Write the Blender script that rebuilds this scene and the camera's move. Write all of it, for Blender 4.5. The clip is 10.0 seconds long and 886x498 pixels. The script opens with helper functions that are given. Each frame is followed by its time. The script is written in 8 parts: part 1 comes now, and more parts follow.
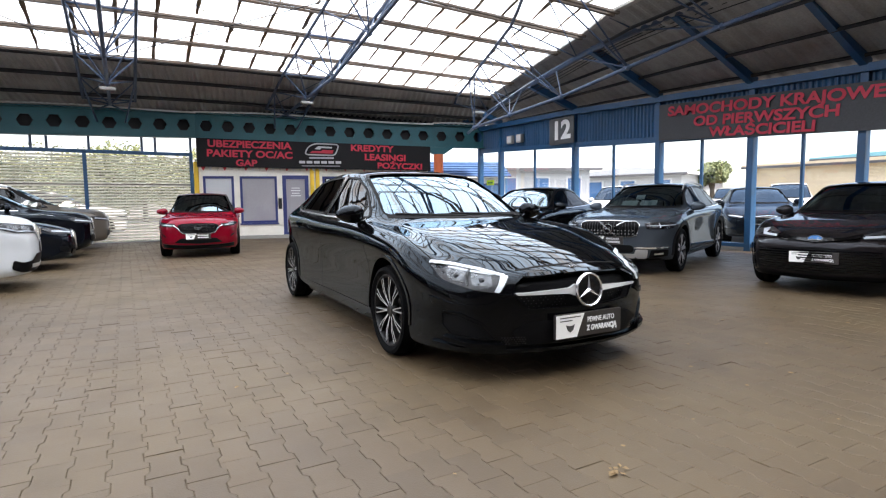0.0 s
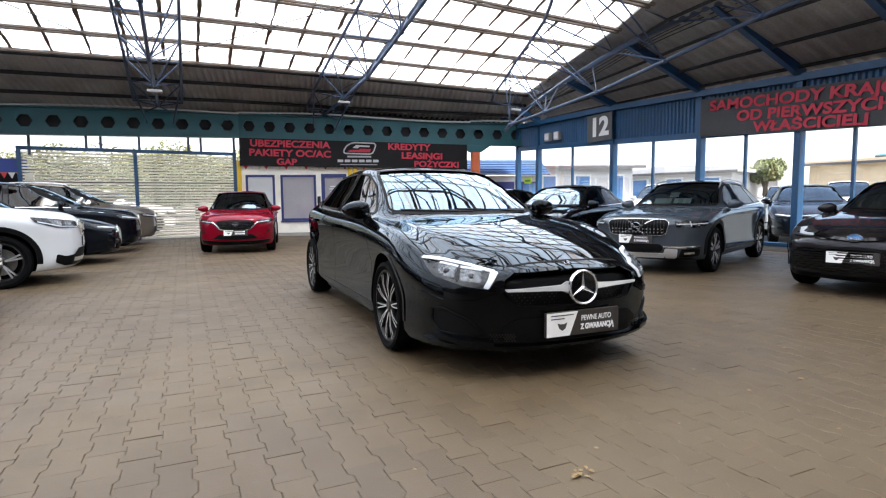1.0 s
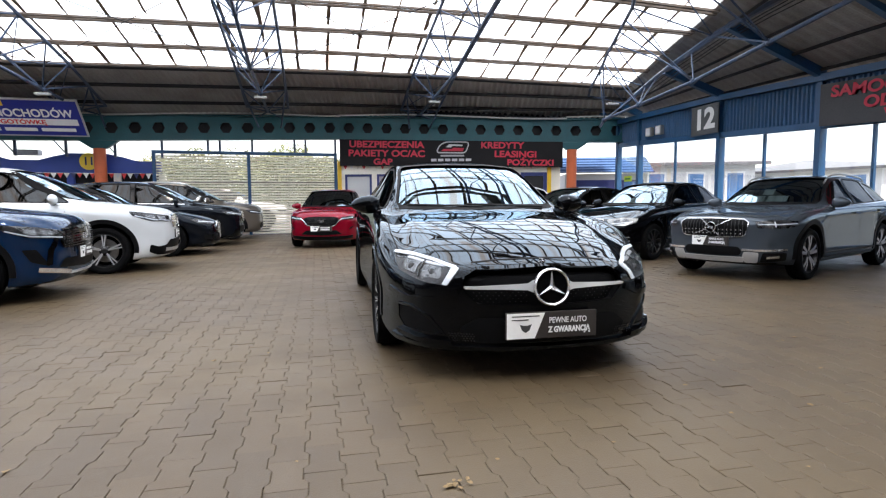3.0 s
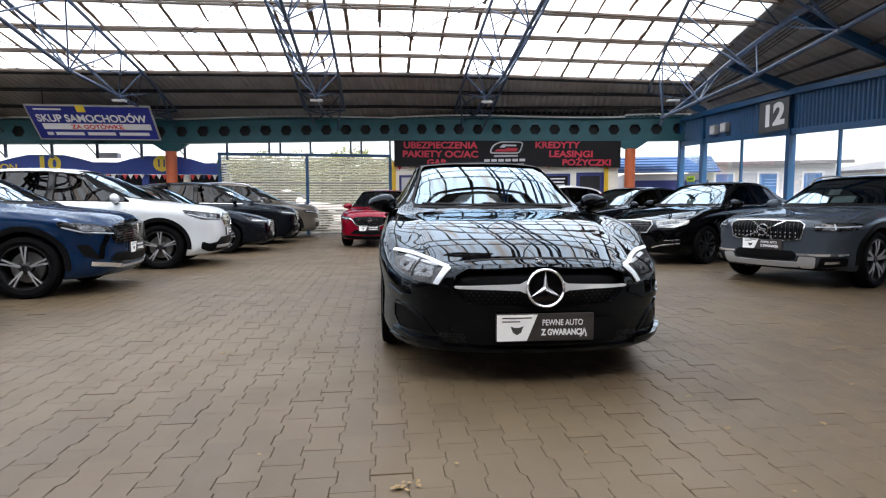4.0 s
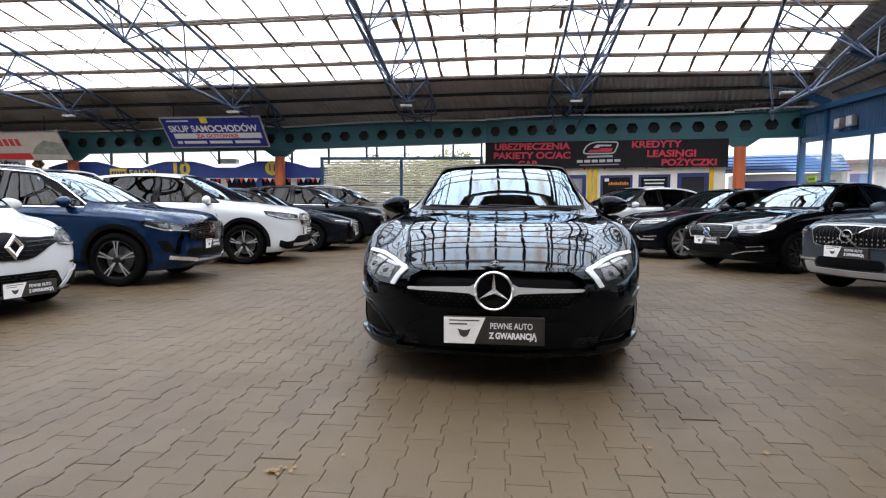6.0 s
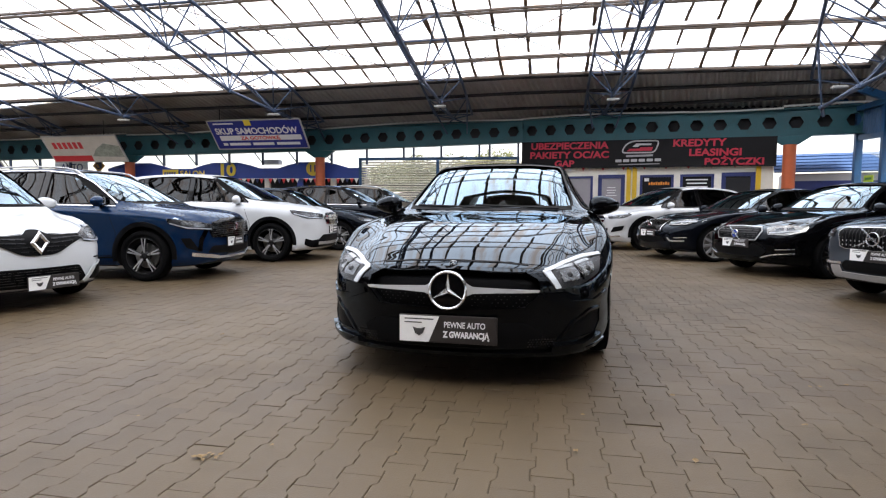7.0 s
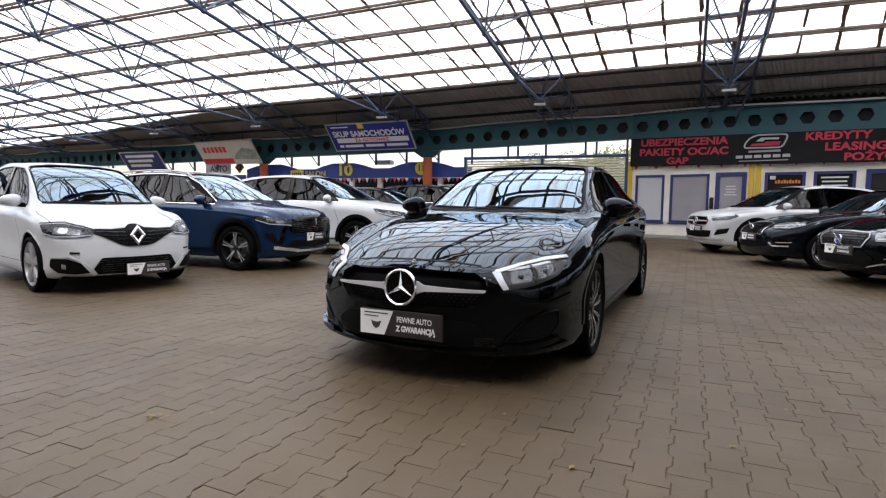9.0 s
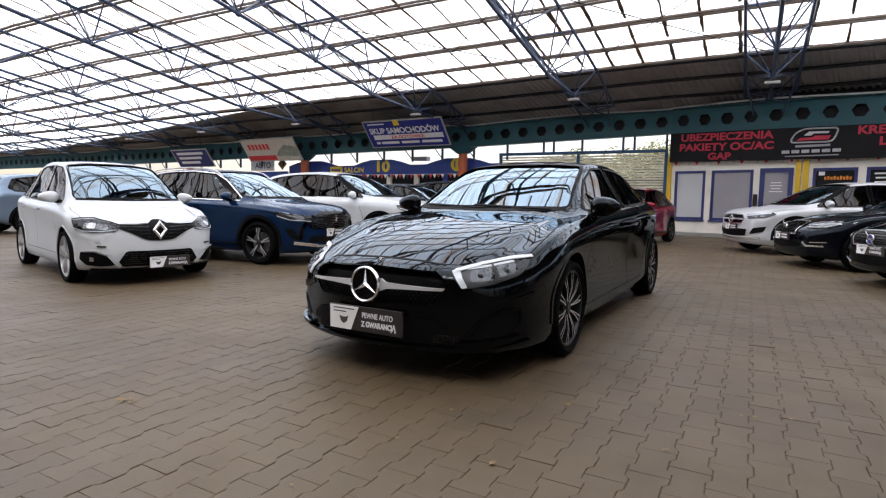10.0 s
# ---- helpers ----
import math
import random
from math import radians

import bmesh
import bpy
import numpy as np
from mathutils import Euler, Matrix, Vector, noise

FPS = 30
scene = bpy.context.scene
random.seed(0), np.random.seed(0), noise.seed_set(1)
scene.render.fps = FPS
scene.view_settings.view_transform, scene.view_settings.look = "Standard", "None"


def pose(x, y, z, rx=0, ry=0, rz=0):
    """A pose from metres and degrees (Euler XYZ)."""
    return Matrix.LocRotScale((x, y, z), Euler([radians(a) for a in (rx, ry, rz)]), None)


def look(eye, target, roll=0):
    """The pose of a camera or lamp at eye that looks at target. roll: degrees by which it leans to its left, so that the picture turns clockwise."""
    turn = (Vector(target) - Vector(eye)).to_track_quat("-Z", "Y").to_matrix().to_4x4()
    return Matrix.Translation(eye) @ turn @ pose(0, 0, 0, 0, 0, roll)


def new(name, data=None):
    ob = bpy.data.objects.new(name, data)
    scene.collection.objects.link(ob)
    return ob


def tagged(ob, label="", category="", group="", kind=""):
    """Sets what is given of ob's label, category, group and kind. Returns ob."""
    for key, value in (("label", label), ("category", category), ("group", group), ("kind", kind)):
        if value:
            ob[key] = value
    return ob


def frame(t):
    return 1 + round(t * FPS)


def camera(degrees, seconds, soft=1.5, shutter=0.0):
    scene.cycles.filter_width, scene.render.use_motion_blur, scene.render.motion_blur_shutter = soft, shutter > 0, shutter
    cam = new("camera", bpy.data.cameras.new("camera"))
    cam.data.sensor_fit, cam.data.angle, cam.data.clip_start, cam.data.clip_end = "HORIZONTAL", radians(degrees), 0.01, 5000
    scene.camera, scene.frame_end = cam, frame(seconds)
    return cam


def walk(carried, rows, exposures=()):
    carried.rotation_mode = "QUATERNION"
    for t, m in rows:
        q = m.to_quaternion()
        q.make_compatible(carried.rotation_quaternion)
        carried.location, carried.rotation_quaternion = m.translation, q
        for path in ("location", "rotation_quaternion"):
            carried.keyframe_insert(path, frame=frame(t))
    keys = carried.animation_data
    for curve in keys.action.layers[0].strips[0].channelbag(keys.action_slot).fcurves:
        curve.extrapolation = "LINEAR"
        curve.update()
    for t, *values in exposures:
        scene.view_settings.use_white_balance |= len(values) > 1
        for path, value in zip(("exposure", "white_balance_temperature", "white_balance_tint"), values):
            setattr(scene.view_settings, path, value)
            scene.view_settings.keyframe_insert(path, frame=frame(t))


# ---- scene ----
cam = camera(77.5, 10.0, soft=1.2)
ROWS = [
    (0, -2.429, -2.419, 1.082, -29.8, -4.77, -0.67),
    (0.5, -2.285, -2.487, 1.058, -27.8, -4.75, -0.63),
    (1, -2.125, -2.553, 1.055, -25.06, -4.83, -0.59),
    (1.5, -1.928, -2.619, 1.054, -22.19, -4.89, -0.57),
    (2, -1.689, -2.695, 1.033, -18.14, -4.73, -0.57),
    (3.5, -1.045, -2.766, 0.998, -10.05, -4.71, -0.26),
    (4, -0.848, -2.778, 0.986, -6.25, -4.58, -0.17),
    (4.5, -0.651, -2.778, 0.977, -3.57, -4.55, -0.08),
    (5, -0.458, -2.81, 0.982, -0.92, -4.46, -0.01),
    (5.5, -0.225, -2.838, 0.984, 2.73, -4.4, 0.02),
    (7, 0.522, -2.8, 0.984, 10.79, -4.37, 0.24),
    (7.5, 0.766, -2.77, 0.978, 14.35, -4.42, 0.35),
    (8, 0.995, -2.716, 0.994, 17.3, -4.52, 0.46),
    (8.5, 1.231, -2.685, 1.002, 20.09, -4.61, 0.56),
    (9, 1.479, -2.665, 1.014, 24.14, -4.67, 0.62),
    (9.5, 1.706, -2.583, 1.014, 27.2, -4.87, 0.71),
    (10, 1.938, -2.513, 1.043, 29.05, -5.19, 0.77),
]
walk(cam, [(t, pose(x, y, z, 90 + pitch, 0, yaw) @ pose(0, 0, 0, 0, 0, roll)) for t, x, y, z, yaw, pitch, roll in ROWS],
     exposures=[(0.0, 1.86, 7450, 19), (4.5, 1.66, 7450, 19), (7.5, 1.45, 7650, 22), (10.0, 1.22, 7700, 23)])

# ---- light ----
world = bpy.data.worlds.new("world")
scene.world = world
world.use_nodes = True
wn, wl = world.node_tree.nodes, world.node_tree.links
sky = wn.new("ShaderNodeTexSky")
sky.sky_type, sky.sun_disc = "NISHITA", False
sky.sun_elevation, sky.sun_rotation = radians(52), radians(200)
sky.air_density, sky.dust_density, sky.ozone_density = 1.0, 2.0, 1.0
pale = wn.new("ShaderNodeHueSaturation")
pale.inputs["Saturation"].default_value = 0.75
wl.new(sky.outputs[0], pale.inputs["Color"])
wl.new(pale.outputs[0], wn["Background"].inputs["Color"])
wn["Background"].inputs["Strength"].default_value = 0.15

sun = new("sun", bpy.data.lights.new("sun", "SUN"))
sun.data.energy, sun.data.angle, sun.data.color = 4.5, radians(12), (1.0, 0.97, 0.94)
sun.matrix_world = look((0, 0, 30), (0 + 30 * math.sin(radians(200)) * 0.5, 30 * math.cos(radians(200)) * -0.5, 0))

# ---- materials ----


def tree(name):
    m = bpy.data.materials.new(name)
    m.use_nodes = True
    return m, m.node_tree.nodes, m.node_tree.links, m.node_tree.nodes["Principled BSDF"]


def surface(name, color, rough=0.6, metal=0.0, vary=0.12, scale=3.0, fine=40.0, bump=0.15, coat=0.0, per_object=0.0, dirt=None):
    """A painted or mineral surface, with blotches, grain and relief."""
    m, n, l, b = tree(name)
    co = n.new("ShaderNodeTexCoord")
    big, small = n.new("ShaderNodeTexNoise"), n.new("ShaderNodeTexNoise")
    big.inputs["Scale"].default_value, small.inputs["Scale"].default_value = scale, fine
    big.inputs["Detail"].default_value, small.inputs["Detail"].default_value = 5, 4
    for t in (big, small):
        l.new(co.outputs["Object"], t.inputs["Vector"])
    mixed = n.new("ShaderNodeMath")
    mixed.operation = "MULTIPLY_ADD"
    mixed.inputs[1].default_value = 0.5
    half = n.new("ShaderNodeMath")
    half.operation = "MULTIPLY"
    half.inputs[1].default_value = 0.5
    l.new(big.outputs[0], half.inputs[0])
    l.new(small.outputs[0], mixed.inputs[0])
    l.new(half.outputs[0], mixed.inputs[2])
    value = mixed.outputs[0]
    if per_object:
        info = n.new("ShaderNodeObjectInfo")
        add = n.new("ShaderNodeMath")
        add.operation = "MULTIPLY_ADD"
        add.inputs[1].default_value = per_object
        l.new(info.outputs["Random"], add.inputs[0])
        l.new(value, add.inputs[2])
        value = add.outputs[0]
    ramp = n.new("ShaderNodeMapRange")
    ramp.inputs["From Min"].default_value, ramp.inputs["From Max"].default_value = 0.3, 0.7
    ramp.inputs["To Min"].default_value, ramp.inputs["To Max"].default_value = 1 - vary, 1 + vary
    l.new(value, ramp.inputs["Value"])
    tint = n.new("ShaderNodeMix")
    tint.data_type, tint.blend_type = "RGBA", "MULTIPLY"
    tint.inputs["Factor"].default_value = 1
    tint.inputs[6].default_value = (*color, 1)
    l.new(ramp.outputs[0], tint.inputs[7])
    out = tint.outputs[2]
    if dirt:
        spots = n.new("ShaderNodeTexNoise")
        spots.inputs["Scale"].default_value, spots.inputs["Detail"].default_value = dirt[1], 8
        l.new(co.outputs["Object"], spots.inputs["Vector"])
        cut = n.new("ShaderNodeMapRange")
        cut.inputs["From Min"].default_value, cut.inputs["From Max"].default_value = 0.5, 0.75
        cut.inputs["To Max"].default_value = dirt[2]
        l.new(spots.outputs[0], cut.inputs["Value"])
        over = n.new("ShaderNodeMix")
        over.data_type = "RGBA"
        over.inputs[7].default_value = (*dirt[0], 1)
        l.new(cut.outputs[0], over.inputs["Factor"])
        l.new(out, over.inputs[6])
        out = over.outputs[2]
    l.new(out, b.inputs["Base Color"])
    b.inputs["Metallic"].default_value = metal
    rr = n.new("ShaderNodeMapRange")
    rr.inputs["To Min"].default_value, rr.inputs["To Max"].default_value = max(0.02, rough * 0.8), min(1, rough * 1.2)
    l.new(big.outputs[0], rr.inputs["Value"])
    l.new(rr.outputs[0], b.inputs["Roughness"])
    b.inputs["Coat Weight"].default_value = coat
    b.inputs["Coat Roughness"].default_value = 0.03
    if bump:
        bu = n.new("ShaderNodeBump")
        bu.inputs["Strength"].default_value, bu.inputs["Distance"].default_value = bump, 0.01
        l.new(small.outputs[0], bu.inputs["Height"])
        l.new(bu.outputs[0], b.inputs["Normal"])
    return m


def car_paint(name, color, metal=0.0, rough=0.3, low=0.016, gain=0.56):
    """Clear-coated car paint: a sharp coat that grows towards grazing views, a faint dust film, a slight waviness."""
    m, n, l, b = tree(name)
    co = n.new("ShaderNodeTexCoord")
    dust = n.new("ShaderNodeTexNoise")
    dust.inputs["Scale"].default_value, dust.inputs["Detail"].default_value = 2.5, 7
    l.new(co.outputs["Object"], dust.inputs["Vector"])
    k = n.new("ShaderNodeMapRange")
    k.inputs["From Min"].default_value, k.inputs["From Max"].default_value, k.inputs["To Max"].default_value = 0.45, 0.8, 0.004
    l.new(dust.outputs[0], k.inputs["Value"])
    mix = n.new("ShaderNodeMix")
    mix.data_type = "RGBA"
    mix.inputs[6].default_value, mix.inputs[7].default_value = (*color, 1), (0.3, 0.28, 0.25, 1)
    l.new(k.outputs[0], mix.inputs["Factor"])
    l.new(mix.outputs[2], b.inputs["Base Color"])
    b.inputs["Metallic"].default_value, b.inputs["Roughness"].default_value = metal, rough
    b.inputs["Specular IOR Level"].default_value = 0.0
    wave = n.new("ShaderNodeTexNoise")
    wave.inputs["Scale"].default_value = 5
    l.new(co.outputs["Object"], wave.inputs["Vector"])
    bu = n.new("ShaderNodeBump")
    bu.inputs["Strength"].default_value, bu.inputs["Distance"].default_value = 0.04, 0.01
    l.new(wave.outputs[0], bu.inputs["Height"])
    gloss, coat = n.new("ShaderNodeBsdfGlossy"), n.new("ShaderNodeMixShader")
    gloss.inputs["Roughness"].default_value = 0.012
    gloss.inputs["Color"].default_value = (0.80, 0.91, 1.0, 1)
    l.new(bu.outputs[0], gloss.inputs["Normal"])
    l.new(grazing(n, l, low, gain), coat.inputs[0])
    l.new(b.outputs[0], coat.inputs[1])
    l.new(gloss.outputs[0], coat.inputs[2])
    l.new(coat.outputs[0], n["Material Output"].inputs["Surface"])
    return m


def grazing(n, l, low, gain, power=3.0):
    """How much a coat or pane mirrors: little face on, more at a slant."""
    face, curve, scale = n.new("ShaderNodeLayerWeight"), n.new("ShaderNodeMath"), n.new("ShaderNodeMath")
    face.inputs["Blend"].default_value = 0.5
    curve.operation, scale.operation = "POWER", "MULTIPLY_ADD"
    curve.inputs[1].default_value = power
    scale.inputs[1].default_value, scale.inputs[2].default_value = gain, low
    scale.use_clamp = True
    l.new(face.outputs["Facing"], curve.inputs[0])
    l.new(curve.outputs[0], scale.inputs[0])
    return scale.outputs[0]


def plain(name, color, rough=0.5, metal=0.0, coat=0.0):
    m, n, l, b = tree(name)
    b.inputs["Base Color"].default_value = (*color, 1)
    b.inputs["Roughness"].default_value, b.inputs["Metallic"].default_value = rough, metal
    b.inputs["Coat Weight"].default_value = coat
    return m


def pane_glass(name, color, extra=1.0, gain=0.9, shine=(1, 1, 1)):
    """Clear or tinted pane: a mirror that grows towards grazing views, over a clear tint."""
    m, n, l, b = tree(name)
    n.remove(b)
    clear, gloss, mix = n.new("ShaderNodeBsdfTransparent"), n.new("ShaderNodeBsdfGlossy"), n.new("ShaderNodeMixShader")
    clear.inputs[0].default_value = (*color, 1)
    gloss.inputs["Roughness"].default_value = 0.01
    gloss.inputs["Color"].default_value = (*shine, 1)
    l.new(grazing(n, l, 0.05 * extra, gain), mix.inputs[0])
    l.new(clear.outputs[0], mix.inputs[1])
    l.new(gloss.outputs[0], mix.inputs[2])
    l.new(mix.outputs[0], n["Material Output"].inputs["Surface"])
    return m


def sheet_clear(name):
    """Weathered translucent roof sheet with dirty runs down the slope."""
    m, n, l, b = tree(name)
    n.remove(b)
    co, mp = n.new("ShaderNodeTexCoord"), n.new("ShaderNodeMapping")
    mp.inputs["Scale"].default_value = (3.0, 0.35, 1)
    tex = n.new("ShaderNodeTexNoise")
    tex.inputs["Scale"].default_value, tex.inputs["Detail"].default_value = 1.5, 6
    l.new(co.outputs["Object"], mp.inputs[0])
    l.new(mp.outputs[0], tex.inputs["Vector"])
    ramp = n.new("ShaderNodeValToRGB")
    ramp.color_ramp.elements[0].position, ramp.color_ramp.elements[0].color = 0.32, (0.55, 0.52, 0.48, 1)
    ramp.color_ramp.elements[1].position, ramp.color_ramp.elements[1].color = 0.55, (0.68, 0.86, 1.0, 1)
    l.new(tex.outputs[0], ramp.inputs[0])
    clear, soft, mix = n.new("ShaderNodeBsdfTransparent"), n.new("ShaderNodeBsdfTranslucent"), n.new("ShaderNodeMixShader")
    l.new(ramp.outputs[0], clear.inputs[0])
    l.new(ramp.outputs[0], soft.inputs[0])
    mix.inputs[0].default_value = 0.88
    l.new(clear.outputs[0], mix.inputs[1])
    l.new(soft.outputs[0], mix.inputs[2])
    l.new(mix.outputs[0], n["Material Output"].inputs["Surface"])
    return m




def paver_mat(name, single):
    """Worn concrete block: tone by block, sandy and dark stains, fine grit."""
    m, n, l, b = tree(name)
    g = n.new("ShaderNodeNewGeometry")
    rnd = n.new("ShaderNodeObjectInfo").outputs["Random"] if single else g.outputs["Random Per Island"]
    noises = []
    for sc, det in ((0.45, 4), (1.7, 6), (11, 5), (140, 3)):
        t = n.new("ShaderNodeTexNoise")
        t.inputs["Scale"].default_value, t.inputs["Detail"].default_value = sc, det
        l.new(g.outputs["Position"], t.inputs["Vector"])
        noises.append(t.outputs[0])
    tone = n.new("ShaderNodeValToRGB")
    e = tone.color_ramp.elements
    e[0].position, e[0].color = 0.0, (0.070, 0.0455, 0.0235, 1)
    e[1].position, e[1].color = 1.0, (0.091, 0.060, 0.0315, 1)
    e.new(0.5).color = (0.080, 0.0525, 0.0275, 1)
    l.new(rnd, tone.inputs[0])
    col = tone.outputs[0]
    for src, lo, hi, amount, shade in ((noises[0], 0.45, 0.65, 0.7, (0.106, 0.072, 0.035, 1)), (noises[1], 0.55, 0.75, 0.45, (0.052, 0.037, 0.022, 1)), (noises[2], 0.58, 0.75, 0.25, (0.104, 0.080, 0.053, 1))):
        k = n.new("ShaderNodeMapRange")
        k.inputs["From Min"].default_value, k.inputs["From Max"].default_value, k.inputs["To Max"].default_value = lo, hi, amount
        l.new(src, k.inputs["Value"])
        mx = n.new("ShaderNodeMix")
        mx.data_type = "RGBA"
        mx.inputs[7].default_value = shade
        l.new(k.outputs[0], mx.inputs["Factor"])
        l.new(col, mx.inputs[6])
        col = mx.outputs[2]
    l.new(col, b.inputs["Base Color"])
    rr = n.new("ShaderNodeMapRange")
    rr.inputs["To Min"].default_value, rr.inputs["To Max"].default_value = 0.36, 0.70
    l.new(noises[1], rr.inputs["Value"])
    l.new(rr.outputs[0], b.inputs["Roughness"])
    bu = n.new("ShaderNodeBump")
    bu.inputs["Strength"].default_value, bu.inputs["Distance"].default_value = 0.3, 0.004
    l.new(noises[3], bu.inputs["Height"])
    l.new(bu.outputs[0], b.inputs["Normal"])
    return m


M_PAVER, M_PAVERS = paver_mat("paver", True), paver_mat("pavers", False)
M_BED = surface("joint_sand", (0.070, 0.048, 0.027), 0.95, vary=0.3, scale=2, fine=50)
M_TEAL = surface("teal_paint", (0.004, 0.090, 0.110), 0.5, vary=0.25, scale=1.5, dirt=((0.02, 0.05, 0.05), 3, 0.5))
M_BLUE = surface("blue_steel_paint", (0.009, 0.078, 0.185), 0.45, vary=0.2, scale=2, dirt=((0.03, 0.06, 0.10), 4, 0.5))
M_TRUSS = surface("truss_paint", (0.035, 0.066, 0.125), 0.5, vary=0.3, scale=3, dirt=((0.10, 0.08, 0.07), 6, 0.6))
M_PURLIN = surface("purlin_rusty", (0.12, 0.09, 0.07), 0.7, vary=0.3, scale=3)
M_LAP = surface("lap_dirt", (0.16, 0.115, 0.075), 0.85, vary=0.35, scale=2)
M_SHEET = surface("grey_roof_sheet", (0.33, 0.32, 0.305), 0.6, vary=0.25, scale=0.8, fine=25, dirt=((0.12, 0.09, 0.07), 0.7, 0.7))
M_CLEAR = sheet_clear("clear_roof_sheet")
M_ORANGE = surface("orange_paint", (0.62, 0.13, 0.045), 0.45, vary=0.15)
M_YELLOW = surface("yellow_paint", (0.78, 0.48, 0.03), 0.45, vary=0.12)
M_WHITE = surface("white_wall", (0.90, 0.85, 0.75), 0.6, vary=0.06, dirt=((0.55, 0.51, 0.44), 2, 0.3))
M_NAVY = surface("navy_frame", (0.022, 0.035, 0.15), 0.4, vary=0.15)
M_BANNER = surface("black_banner", (0.012, 0.011, 0.012), 0.55, vary=0.3, scale=1, fine=90, bump=0.1)
M_RED = plain("banner_red", (0.52, 0.02, 0.05), 0.55)
M_SILVER = plain("banner_silver", (0.50, 0.50, 0.52), 0.45)
M_SIGNBLUE = surface("sign_blue", (0.010, 0.022, 0.24), 0.4, vary=0.1)
M_SIGNWHITE = surface("sign_white", (0.8, 0.8, 0.8), 0.45, vary=0.06)
M_SIGNRED = plain("sign_red", (0.7, 0.04, 0.05), 0.45)
M_SALON = surface("salon_blue", (0.015, 0.055, 0.30), 0.45, vary=0.15)
M_GOLD = plain("sign_yellow", (0.85, 0.62, 0.06), 0.45)
M_DARKGREY = surface("dark_cable", (0.03, 0.03, 0.032), 0.6)
M_CABLE = plain("pale_cable", (0.6, 0.6, 0.58), 0.5)
M_LAMP = surface("lamp_housing", (0.34, 0.34, 0.33), 0.4)
M_SLAT = surface("shutter_slat", (0.78, 0.74, 0.62), 0.5, metal=0.2, vary=0.15, dirt=((0.3, 0.27, 0.22), 3, 0.5))
M_WINDOW = pane_glass("window_glass", (0.90, 0.95, 0.97))
M_CONCRETE = surface("concrete", (0.30, 0.29, 0.27), 0.85, vary=0.15, scale=1.5)
M_GREYWALL = surface("grey_wall", (0.10, 0.10, 0.11), 0.8, vary=0.15, scale=0.7)
M_ASPHALT = surface("outdoor_asphalt", (0.11, 0.108, 0.10), 0.9, vary=0.2, scale=0.6)
M_PALE = surface("pale_render", (0.60, 0.61, 0.62), 0.8, vary=0.08, scale=0.5)
M_TAN = surface("tan_render", (0.72, 0.58, 0.40), 0.8, vary=0.12, scale=0.6)
M_ROOFTEAL = surface("teal_roof", (0.16, 0.42, 0.50), 0.5, vary=0.12, scale=0.6)
M_PANEBLUE = surface("blue_panes", (0.07, 0.20, 0.42), 0.25, vary=0.3, scale=1.5)
M_OFFICE = surface("office_film", (0.36, 0.34, 0.36), 0.45, vary=0.15, scale=0.8, dirt=((0.25, 0.22, 0.28), 0.9, 0.6))
M_LEAF = surface("foliage", (0.125, 0.145, 0.065), 0.7, vary=0.45, scale=2, fine=9, per_object=0.2)
M_BARK = surface("bark", (0.09, 0.07, 0.05), 0.9, vary=0.3)
for m_ in (M_BANNER, M_DARKGREY):
    m_.node_tree.nodes["Principled BSDF"].inputs["Specular IOR Level"].default_value = 0.15

# ---- building helpers ----


def mesh_of(bm, name):
    me = bpy.data.meshes.new(name)
    bm.to_mesh(me)
    bm.free()
    return me


def smooth(me, degrees=35):
    me.shade_smooth()
    me.set_sharp_from_angle(angle=radians(degrees))
    return me


def part(name, bm, material, parent=None, label="", soft=0):
    me = mesh_of(bm, name)
    for m in material if isinstance(material, (list, tuple)) else [material]:
        me.materials.append(m)
    if soft:
        smooth(me, soft)
    ob = new(name, me)
    ob.parent = parent
    return tagged(ob, label)


def thing(name, label, category, group="", kind="", m=None):
    ob = new(name)
    ob.empty_display_size = 0.2
    if m:
        ob.matrix_world = m
    return tagged(ob, label, category, group, kind)


def box(bm, x0, y0, z0, x1, y1, z1, m=None, bevel=0.0):
    """A box between two corners, joined into bm."""
    made = bmesh.ops.create_cube(bm, size=1)["verts"]
    bmesh.ops.scale(bm, vec=(abs(x1 - x0), abs(y1 - y0), abs(z1 - z0)), verts=made)
    bmesh.ops.translate(bm, vec=((x0 + x1) / 2, (y0 + y1) / 2, (z0 + z1) / 2), verts=made)
    if bevel:
        edges = {e for v in made for e in v.link_edges}
        r = bmesh.ops.bevel(bm, geom=list(edges), offset=bevel, segments=2, affect="EDGES", profile=0.6)
        made = list({v for f in r["faces"] for v in f.verts} | {v for v in made if v.is_valid})
    if m:
        bmesh.ops.transform(bm, matrix=m, verts=made)
    return made


def bar(bm, a, b, r, sides=6):
    """A round bar from a to b, joined into bm."""
    a, b = Vector(a), Vector(b)
    d = b - a
    if d.length < 1e-5:
        return
    made = bmesh.ops.create_cone(bm, cap_ends=True, segments=sides, radius1=r, radius2=r, depth=d.length)["verts"]
    bmesh.ops.transform(bm, matrix=Matrix.Translation((a + b) / 2) @ d.to_track_quat("Z", "Y").to_matrix().to_4x4(), verts=made)


